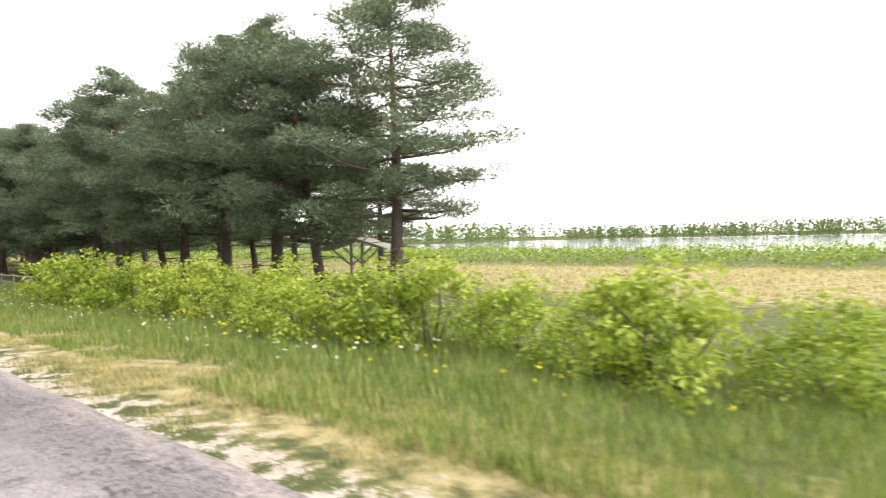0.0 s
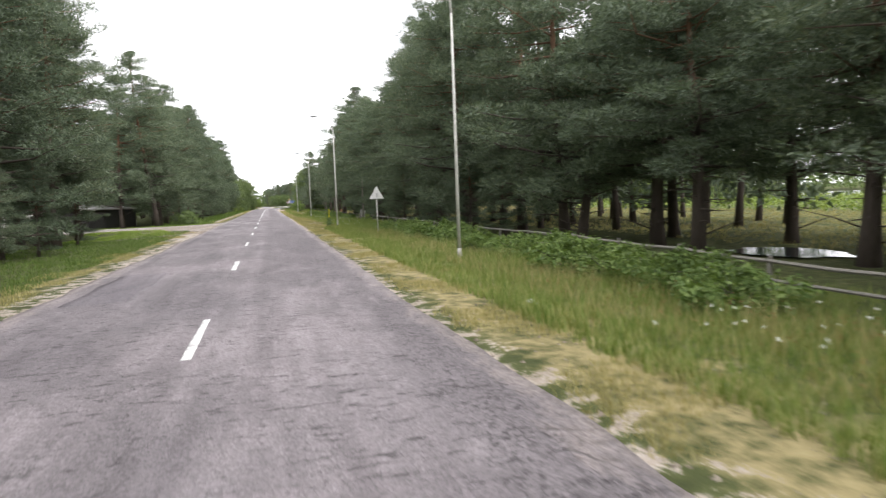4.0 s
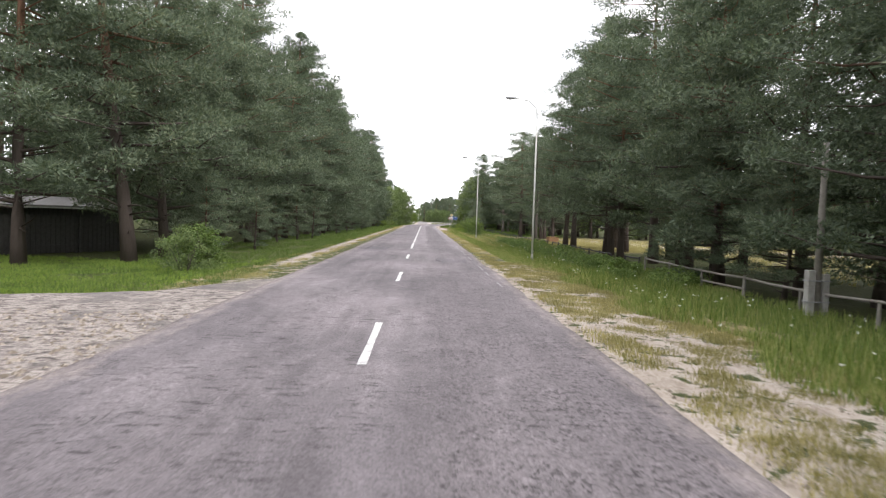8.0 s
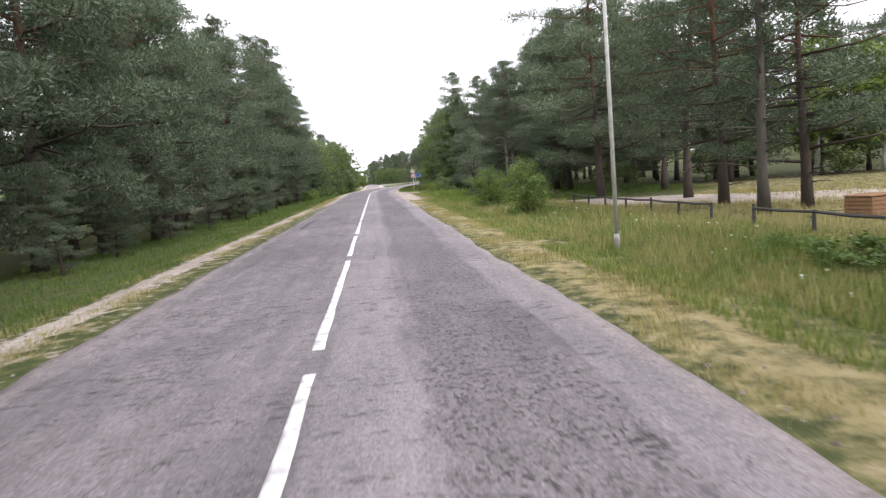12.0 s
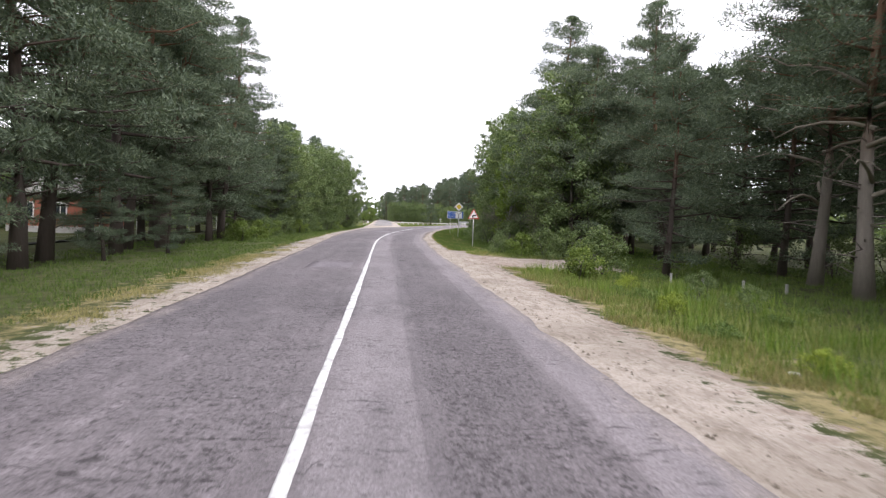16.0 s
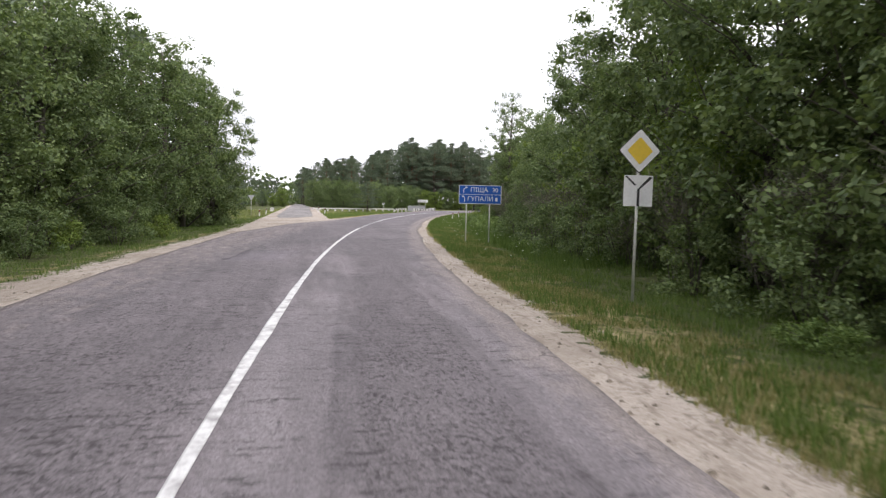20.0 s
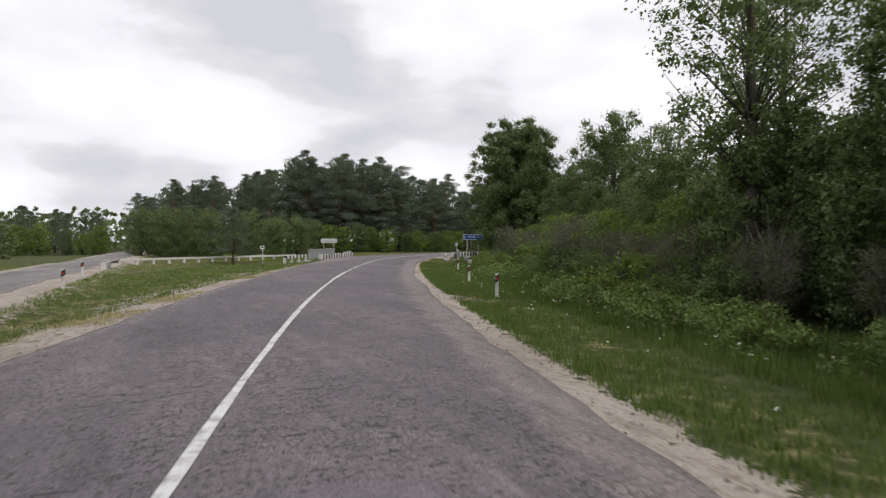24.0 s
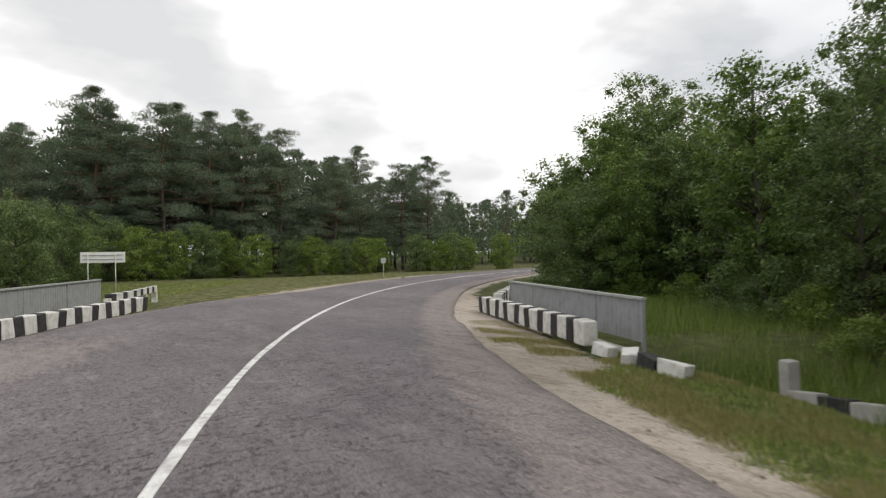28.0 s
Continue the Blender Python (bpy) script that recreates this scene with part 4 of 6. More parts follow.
def mass(protos, s0, s1, o0, o1, gap, keep=None, lo=0.85, hi=1.15):
    """Places for trees too deep in the wood to be told apart."""
    rows = max(1, int(abs(o1 - o0) / gap))
    for i in range(int(abs(s1 - s0) / gap)):
        for j in range(rows):
            s = s0 + (i + 0.5 + plant_rng.uniform(-0.38, 0.38)) * gap
            p = at(s, o0 + (o1 - o0) * (j + 0.5 + plant_rng.uniform(-0.4, 0.4)) / rows)
            if keep is None or keep(s, o0, p):
                MASS.append((protos[int(plant_rng.integers(len(protos)))], p.x, p.y, plant_rng.uniform(lo, hi)))


belt(PINES, -6, 268, -11.6, -14.8, 4.3, lane_clear, 1.16, 1.42, 0.92)
belt(PINES, 268, 287, -11.8, -14.8, 4.3, None, 0.95, 1.12, 0.95)
belt(PINES, 262, 287, -16.5, -19.5, 5.0, None, 1.05, 1.2, 0.95)
mass(BACK[:2], -20, 300, -18, -34, 6.8, lane_clear)
for k, (s, o) in enumerate(((10.8, 17.9), (15.1, 17.5), (18.9, 17.9), (22.3, 17.4), (26.4, 17.2), (30.0, 17.5), (33.4, 16.4), (38.4, 16.9), (42.6, 17.2), (46.4, 16.4), (50.0, 16.3), (53.6, 17.6), (56.8, 15.9), (60.3, 16.2), (65.0, 17.4), (70.4, 15.8), (74.2, 17.0), (77.5, 15.2))):
    plant(LOWPARK[(k * 2 + k // 4) % 3], o, s, plant_rng.uniform(0.88, 1.1))
for s, o, sc in ((36, 21.5, 0.8), (44, 21, 0.7), (51.5, 22, 0.85), (58.5, 20.6, 0.9), (65.4, 21.2, 0.95), (72, 21.5, 0.9), (78, 20.5, 1.0), (21, 26.5, 0.85), (29, 26, 0.95), (35.5, 27, 0.95), (42, 27.5, 0.9), (55, 27, 1.0), (63, 28, 1.0), (71, 27, 1.0)):
    plant(LOWPARK[int(s) % 3], o, s, sc)
belt(PINES + PARK[:1], 78, 142, 13.0, 16.4, 3.7, None, 1.05, 1.3, 0.95)
mass(BACK[:1], 80, 142, 18, 38, 6.0)
belt(PARK, 141, 173, 13.8, 16.4, 4.2, None, 1.08, 1.32, 0.95)
belt(PARK, 141, 173, 18, 22, 6.0, None, 1.0, 1.2)
belt(PARK, 181, 197, 14.2, 17.5, 6.5, None, 0.95, 1.1)
belt(PARK + PINES[3:], 197, 213, 15, 21, 6.0, None, 1.0, 1.25)
belt(PINES + PARK, 206, 243, 18.0, 23, 4.3, None, 1.0, 1.25)
belt(PINES, 243, 292, 13.4, 17, 4.1, lambda s, o, p: not (242 < s < 262 and o < 15), 1.0, 1.25)
mass(BACK[:2], 210, 310, 24, 38, 6.5, None, 0.9, 1.1)
mass(BACK[:2], 150, 240, 78, 97, 7.0)
mass([FARLEAF], 130, 240, 66, 78, 6.0)
belt([BROAD[0], BROAD[1], BROAD[2], ALDER], 288, 336, -11.4, -15.5, 3.6, lambda s, o, p: p.x < -5.6, 0.98, 1.22)
mass([FARLEAF] + BACK[:1], 262, 345, -16, -44, 6.0, lambda s, o, p: p.x < -9.5 and lane_clear(s, o, p))
belt(BROAD + [ALDER], 262, 318, 12.6, 15.5, 3.6, None, 1.05, 1.35)
belt(BROAD + [ALDER], 316, 352, 15.0, 18, 3.8, None, 0.75, 1.1)
belt(BROAD[2:3] + [ALDER], 318, 352, 19, 23, 5.0, None, 1.05, 1.3)
belt(BROAD[2:3] + [ALDER], 352, 384, 19, 23, 5.0, None, 0.62, 0.8)
mass([FARLEAF], 300, 384, 24, 38, 6.6, None, 0.9, 1.25)
belt(BROAD[3:], 350, 380, 15.5, 18, 3.4, None, 0.6, 0.85)
belt(BROAD[3:], 356, 388, 12.6, 14.4, 3.6, None, 0.45, 0.72)
belt([BROAD[0], BROAD[1], ALDER, SAPLING], 394, 412, 16.8, 26, 4.2, lambda s, o, p: off_road(p, 12.0), 0.62, 0.86)
belt([BROAD[0], BROAD[1], ALDER, SAPLING], 412, 448, 16.8, 26, 4.2, lambda s, o, p: off_road(p, 12.0), 0.9, 1.12)
mass([FARLEAF], 384, 470, 26, 46, 6.8, None, 0.75, 1.05)
for x, y, k, sc in ((-11.8, 95.6, 0, 1.15), (-13.6, 99.0, 2, 1.1), (-13.4, 106.2, 2, 1.2), (-17.4, 106.0, 1, 1.2), (-12.6, 137.0, 2, 1.32), (-16.0, 134.8, 0, 1.2), (-20.5, 104.5, 0, 1.15), (-22.5, 108.5, 2, 1.05), (-28, 107.5, 3, 1.2), (-29, 131, 0, 1.0), (-34, 134, 2, 1.0), (-35.5, 139, 1, 1.1), (-26, 151, 2, 1.05), (-21.5, 152, 0, 1.1), (-31, 151.5, 1, 1.0), (-18.5, 149, 3, 1.1), (-36, 147, 0, 1.1), (-33, 128.5, 3, 1.0), (-39, 130, 2, 1.1), (-25.5, 128.3, 3, 0.8)):
    plant(PINES[k], x, y, sc)
belt([ALDER], 386, 398, 19, 25, 4.5, None, 1.0, 1.2)
belt(PINES, 232, 292, 19, 24, 4.6, None, 0.95, 1.15)
belt(PINES[1::2], 80, 142, 12.8, 14.0, 5.6, None, 0.36, 0.56)
belt(BUSHES[1:2], 208, 262, 19, 24, 4.6, None, 0.9, 1.35)
belt(BUSHES[:2], 400, 440, 13.8, 16.5, 2.6, lambda s, o, p: off_road(p, 10.5), 0.7, 1.1)
plant(LONE_OAK, 40.1, 389.8, 1.0)
ASPEN = make_broadleaf(48, 14.5, 0.3, 2.7, 60, 60, "tall airy aspen with grey-green leaves", M_LEAF, M_BARK2, 0.11, "aspen_tree")
for s, o, sc in ((353.5, 13.6, 1.08), (357, 17, 0.9), (408, 17.5, 0.8)):
    p = at(s, o)
    plant(ASPEN, p.x, p.y, sc)
belt([SCRUB], 330, 354, 12.2, 14.8, 2.5, None, 0.6, 1.0)
belt([SCRUB], 352, 385, 11.6, 14.2, 1.9, None, 0.7, 1.05)
belt([BROAD[1], ALDER], 334, 354, 13.8, 16.2, 4.0, None, 0.55, 0.9)
belt([BROAD[1], ALDER], 354, 382, 15.2, 17.4, 4.0, None, 0.5, 0.7)
belt(PINES[1:2], -4, 262, -9.8, -11.4, 7.5, lane_clear, 0.26, 0.42)
belt([SCRUB], 266, 322, 10.6, 12.4, 3.6, None, 0.8, 1.1)
belt(BUSHES[1:2], 268, 330, 9.8, 11.4, 4.2, None, 0.8, 1.15)
belt([BUSHES[2]], 322, 378, 8.9, 12.2, 1.65, None, 0.75, 1.1)
belt(BUSHES[:2], 236, 262, 8.6, 11.5, 2.6, lambda s, o, p: not 243 < s < 262 or o > 12, 0.28, 0.5)
belt(BUSHES[:2], 382, 398, 10.2, 12.8, 2.6)
belt([BUSHES[2]], 60, 96, 8.6, 10.6, 2.2, None, 0.7, 1.1)
belt([BUSHES[2]], 134, 176, 8.2, 10.4, 2.2, None, 0.42, 0.72)
belt(LIME, -6, 22, 8.4, 11.5, 1.7, None, 0.9, 1.35)
belt(BUSHES[:2], 268, 318, -10.0, -11.5, 3.2)
for s, o, k, sc in ((131.5, -7.9, 1, 0.8), (261.6, 8.0, 1, 0.62), (260.8, 9.3, 0, 0.95), (260.0, 10.6, 1, 0.85), (260.2, 12.0, 1, 0.9), (247.6, 9.6, 1, 1.0), (246.2, 8.4, 0, 0.9), (116, 11, 0, 0.6), (224, 10, 2, 0.6), (219, 9, 2, 0.6), (140.5, -10.5, 1, 0.8), (287, 8.5, 2, 0.5), (308, 8.9, 2, 0.5)):
    p = at(s, o)
    plant(BUSHES[k], p.x, p.y, sc)
def rebark(tree, bark):
    for child in tree.children:
        if child.name.startswith("trunk"):
            child.data.materials[0] = bark


YOUNG = make_pine(61, 6.2, 0.2, 1.5, 20, 44, "slim young pine with thin sparse boughs", girth=0.4)
HALFDEAD = make_pine(62, 14.0, 0.6, 3.6, 22, 50, "half-dead pine with bare pale branches", power=3.0)
rebark(HALFDEAD, M_BARK2)
SPRUCE = make_broadleaf(63, 2.9, 0.03, 1.25, 40, 60, "young bushy light green tree in the verge", M_LEAF_MID, size=0.08, name="young_tree")
for tree, s, o, sc in ((YOUNG, 222.0, 10.2, 1.0), (YOUNG, 218.4, 9.5, 0.95), (YOUNG, 226.5, 11.2, 0.8), (HALFDEAD, 185.7, 14.9, 0.95), (SPRUCE, 193.2, 7.9, 0.86), (SPRUCE, 200.4, 7.4, 0.78), (SPRUCE, 204.5, 8.2, 0.6), (PINES[0], 265, -12.8, 1.05), (PINES[2], 260, -12.2, 1.1)):
    p = at(s, o)
    plant(tree, p.x, p.y, sc)
OLDPINE = make_pine(64, 15.0, 0.45, 4.4, 44, 130, "old half-dead pine with pale trunk and long bare boughs", power=2.6, girth=1.3)
rebark(OLDPINE, M_GREYPINE)
for k, (z, turn, reach, sag) in enumerate(((3.6, 2.9, 3.6, -0.7), (4.6, 3.7, 3.4, 0.5), (5.3, 1.6, 3.0, 0.2), (5.9, 4.6, 3.8, -0.2), (6.6, 2.4, 3.2, 0.9), (7.2, 5.6, 2.8, 0.6), (4.1, 0.4, 2.6, 0.1))):
    along = Vector((math.cos(turn), math.sin(turn), 0))
    path = [along * (reach * f) + Vector((0.12 * math.sin(k + 5 * f), 0.12 * math.cos(k * 2 + 4 * f), z + 0.55 * math.sin(f * 2.6) + sag * f * f)) for f in (0.0, 0.25, 0.5, 0.75, 1.0)]
    bough = part("bare_bough", tube(path, [0.085, 0.07, 0.055, 0.04, 0.015], 6), M_PALEBARK, OLDPINE, "bare pale bough", soft=True)
    for q in range(3):
        root = path[2 + q % 3]
        tip = root + along * 0.7 + Vector((math.sin(k * 3 + q * 2) * 0.5, math.cos(k + q * 2) * 0.5, -0.35 + 0.4 * q))
        part("twig", tube([root, root.lerp(tip, 0.5) + Vector((0, 0, 0.12)), tip], [0.022, 0.016, 0.006], 4), M_PALEBARK, bough, soft=True)
for tree, x, y, sc, turn, wide in ((OLDPINE, 19.75, 248.0, 1.0, 40, 1.0), (OLDPINE, 17.9, 243.2, 1.05, 200, 1.0), (SPRUCE, -8.6, 134.4, 0.58, 40, 1.7),
                                   (BROAD[2], 41.6, 381.6, 0.66, 15, 1.1), (ALDER, 45.2, 383.5, 0.62, 80, 1.15), (BROAD[2], 38.6, 377.2, 0.6, 130, 1.1), (BROAD[0], 43.0, 377.6, 0.8, 210, 1.1),
                                   (PINES[1], 13.6, 249.6, 0.8, 300, 0.95), (PINES[0], 25.2, 255.0, 1.05, 12, 1.1), (PINES[2], 24.0, 248.5, 1.05, 150, 1.15), (PINES[0], 23.2, 241.0, 1.0, 250, 1.1),
                                   (BROAD[1], 51.0, 414.1, 0.95, 20, 1.0), (BROAD[1], 55.2, 417.5, 0.92, 140, 1.0), (SAPLING, 52.4, 412.5, 1.0, 300, 1.05), (BROAD[2], 54.2, 411.4, 0.95, 90, 1.15), (BROAD[0], 59.0, 421.0, 0.85, 10, 1.05), (SAPLING, 49.2, 409.0, 0.75, 60, 1.05), (BROAD[1], 48.2, 410.2, 0.75, 200, 1.0),
                                   (PINES[3], -11.6, 291.0, 0.95, 10, 1.0), (PINES[1], -11.4, 299.0, 0.8, 90, 1.0), (PINES[2], -12.6, 305.5, 0.75, 160, 1.0), (PINES[3], -12.2, 313.0, 0.85, 230, 1.0),
                                   (BIRCH, 33.5, 208.0, 1.05, 10, 1.2), (BIRCH, 37.0, 205.5, 0.95, 90, 1.2)):
    plant(tree, x, y, sc, turn, wide)
for k in range(13):
    f = k / 12
    plant((PINES[3], BROAD[2], PINES[1], BROAD[0], PARK[2])[k % 5], 24 + 42 * f + 1.6 * math.sin(k * 2.3), 217 - 30 * f + 1.8 * math.cos(k * 3.1), (0.85, 0.95, 0.78, 1.1, 0.82)[k % 5], k * 71.0)
    plant((PARK[1], PINES[2], BROAD[2])[k % 3], 29 + 44 * f + 1.4 * math.sin(k * 1.9), 223 - 30 * f + 1.7 * math.cos(k * 2.7), (0.8, 0.78, 1.1)[k % 3], k * 53.0)
for k in range(22):
    p = at(226 + k * 1.02, 7.4 + 5.2 * (0.5 + 0.5 * math.sin(k * 2.2)))
    plant((BUSHES[2], BUSHES[0], LIME[0])[k % 3 if k % 2 else 0], p.x, p.y, 0.22 + 0.16 * (0.5 + 0.5 * math.sin(k * 1.9)), k * 83.0)
for k in range(16):
    p = at(352 + k * 2.1, 11.9 + 1.1 * math.sin(k * 2.6))
    plant((BUSHES[1], SPRUCE, BUSHES[0])[k % 3], p.x, p.y, (0.85, 0.75, 1.15)[k % 3] * (1 + 0.2 * math.sin(k * 1.3)), k * 61.0, 1.1)
for k in range(34):
    p = at(133 + k * 1.35, 9.2 + 2.9 * (0.5 + 0.5 * math.sin(k * 2.4)))
    plant(BUSHES[2], p.x, p.y, 0.36 + 0.3 * (0.5 + 0.5 * math.sin(k * 1.7)), k * 47.0, 1.3)
for s, o in ((276.5, 11.4), (380, -60), (344, 15)):
    p = at(s, o)
    plant(BIRCH, p.x, p.y, 0.9)


def wood_beyond():
    """Tall pines past the bend with young leafy trees before them."""
    for i in range(16):
        for j in range(7):
            x, y = 2 + i * 5.0 + plant_rng.uniform(-2, 2), 470 + j * 5.5 + plant_rng.uniform(-2, 2)
            p = Vector((x, y, 0))
            if off_road(p):
                sc = float(np.interp(x, [0, 8, 22, 32, 52, 62, 80], [11, 13, 14.5, 19.5, 19.5, 16.5, 15])) / 17.5 * plant_rng.uniform(0.94, 1.14)
                if j < 2:
                    plant(PARK[(i + j) % 3], x, y, sc * (1.2, 1.13, 1.34)[(i + j) % 3], wide=0.95)
                else:
                    MASS.append((BACK[1 + i % 2], x, y, sc))
    for i in range(66):
        x, y = -110 + i * 3.0 + plant_rng.uniform(-1, 1), 463 + plant_rng.uniform(-3, 3)
        if off_road(Vector((x, y, 0))) and abs(x - 0.5) > 5:
            plant(BROAD[3] if i % 3 else BROAD[1], x, y, plant_rng.uniform(0.55, 0.95))
    for i in range(84):
        x, y = 84 + (i % 14) * 7 + plant_rng.uniform(-2, 2), 498 + (i // 14) * 8 + plant_rng.uniform(-3, 3)
        if off_road(Vector((x, y, 0)), 10.0):
            MASS.append((BACK[i % 3], x, y, plant_rng.uniform(0.72, 0.95)))
    for i in range(46):
        MASS.append((FARLEAF, plant_rng.uniform(0, 84), 506 + plant_rng.uniform(0, 16), plant_rng.uniform(0.5, 0.9)))
    for i in range(60):
        MASS.append((BACK[i % 3], -92 + (i % 20) * 4.4 + 1.5 * math.sin(i * 2.1), 482 + (i // 20) * 6 + 1.5 * math.cos(i * 1.7), 0.5 + 0.1 * math.sin(i * 3.3)))
    for i in range(150):
        x, y, sc = -95 + plant_rng.uniform(0, 86), 388 + plant_rng.uniform(0, 90), plant_rng.uniform(0.5, 0.85)
        MASS.append((BACK[i % 3], x, y, sc * 0.5) if i % 4 else (FARLEAF, x, y, sc))
    for x, y, sc in ((8, 430, 0.95), (13, 428, 0.9), (18, 434, 0.95), (6, 442, 1.0), (23, 442, 0.85), (11, 438, 1.0), (3.5, 434, 0.9), (26, 437, 0.85), (21.5, 430, 0.8), (29, 446, 0.9)):
        plant(BROAD[1], x, y, sc)
    plant(PARK[2], 14.5, 412, 0.5, 40, 1.3)
    for k in range(26):
        x, y = -11.5 - 3.4 * (k % 3) + plant_rng.uniform(-1, 1), 348 + (k // 3) * 6.5 + plant_rng.uniform(-1.5, 1.5)
        plant((PINES[3], BROAD[0], BROAD[1])[k % 3], x - 0.02 * (y - 348), y, plant_rng.uniform(0.6, 0.85))


wood_beyond()
plant(FARLEAF, -24, 448, 0.9)
for tree, x, y in ((BACK[0], -34, 206), (BACK[1], -37, 96), (BACK[2], 44, 512)):
    plant(tree, x, y, 1.0)


def make_willow():
    """A bare willow: long pale arching limbs from one stool."""
    rng = np.random.default_rng(71)
    tree = thing("bare_willow", Matrix(), "leafless willow with long pale arching limbs", "tree")
    for k in range(9):
        a, r, h = k * 0.7 + rng.uniform(-0.3, 0.3), rng.uniform(1.0, 2.6), rng.uniform(3.2, 5.4)
        bm = bmesh.new()
        foot = Vector((math.cos(a) * 0.2, math.sin(a) * 0.2, -0.1))
        mid = Vector((math.cos(a) * r * 0.35, math.sin(a) * r * 0.35, h * 0.6))
        tip = Vector((math.cos(a) * r, math.sin(a) * r, h))
        tube([foot, foot.lerp(mid, 0.5) + Vector((0.08, 0, 0)), mid, mid.lerp(tip, 0.5) + Vector((0, 0, 0.25)), tip], [0.055, 0.05, 0.04, 0.026, 0.012], 6, bm)
        bough = part("limb", bm, M_PALEBARK, tree, soft=True)
        for q in range(4):
            root = mid.lerp(tip, rng.uniform(-0.3, 0.95))
            bm = bmesh.new()
            limb(bm, rng, root, root + Vector((rng.normal() * 0.7, rng.normal() * 0.7, rng.uniform(0.2, 1.3))), 0.018, 0.005, 4, 0.08)
            part("shoot", bm, M_PALEBARK, bough, soft=True)
    return tree


WILLOW = make_willow()
for s, o, sc in ((345.5, 13.0, 0.85), (352.5, 13.6, 0.65), (283, 12.8, 0.7)):
    p = at(s, o)
    plant(WILLOW, p.x, p.y, sc)


def mesh_arrays(ob):
    me = ob.data
    v = np.empty(len(me.vertices) * 3, np.float32)
    me.vertices.foreach_get("co", v)
    n = np.empty(len(me.polygons), np.int32)
    me.polygons.foreach_get("loop_total", n)
    f = np.empty(len(me.loops), np.int32)
    me.loops.foreach_get("vertex_index", f)
    return v.reshape(-1, 3), n, f


def join_mass(name, part_name, label):
    """All the deep trees' trunks or crowns of one material in one mesh."""
    by_mat = {}
    for proto, x, y, sc in MASS:
        for child in proto.children:
            if child.name.startswith(part_name):
                by_mat.setdefault(child.data.materials[0], []).append((child, x, y, sc))
    for mat, rows in by_mat.items():
        vs, ns, fs, base = [], [], [], 0
        for child, x, y, sc in rows:
            v, n, f = mesh_arrays(child)
            a = plant_rng.uniform(0, 6.28)
            rot = np.array([[math.cos(a), -math.sin(a), 0], [math.sin(a), math.cos(a), 0], [0, 0, 1]])
            vs.append(v @ rot.T * sc + (x, y, ground_at(x, y) - 0.05))
            ns.append(n)
            fs.append(f + base)
            base += len(v)
        v, n, f = np.concatenate(vs), np.concatenate(ns), np.concatenate(fs)
        me = bpy.data.meshes.new(name)
        me.vertices.add(len(v))
        me.vertices.foreach_set("co", v.astype(np.float32).ravel())
        me.loops.add(len(f))
        me.loops.foreach_set("vertex_index", f.astype(np.int32))
        me.polygons.add(len(n))
        me.polygons.foreach_set("loop_start", np.concatenate([[0], np.cumsum(n)[:-1]]).astype(np.int32))
        me.update(calc_edges=True)
        tagged(link(name, me, mat), label, "woods", kind="stuff")


def far_woods():
    rng = np.random.default_rng(3)
    c, r = [], []
    for x0, x1, y0, y1, h in ((425, 470, -260, 260, 9), (-260, -130, 380, 640, 14), (-150, -48, -100, 108, 14), (-150, -48, 128, 400, 14), (125, 210, 300, 420, 13), (150, 420, 235, 300, 12), (120, 260, 420, 640, 16), (-140, 10, 540, 600, 12)):
        for k in range(900 if x0 == 425 else 380):
            x, y = rng.uniform(x0, x1), rng.uniform(y0, y1)
            hh = h * rng.uniform(0.7, 1.1)
            for f in (0.15, 0.4, 0.65, 0.9):
                c.append((x + rng.normal(), y + rng.normal(), hh * f))
                r.append(2.5 * (1.2 - f))
    tagged(cloud("far_woods", leaves(rng, np.array(c), np.array(r), 16, 1.15), 4, M_LEAF), "dark wood along the far shore and horizon", "woods", kind="stuff")


far_woods()
join_mass("deep_wood_trunks", "trunk", "trunks of trees deep in the wood")
join_mass("deep_wood_crowns", "crown", "crowns of trees deep in the wood")
tagged(mesh("lake_water", [(100, -400, -1.0), (440, -400, -1.0), (440, 235, -1.0), (100, 235, -1.0)], [(0, 1, 2, 3)], M_WATER), "calm pale lake beyond the meadow", "water", kind="structure")


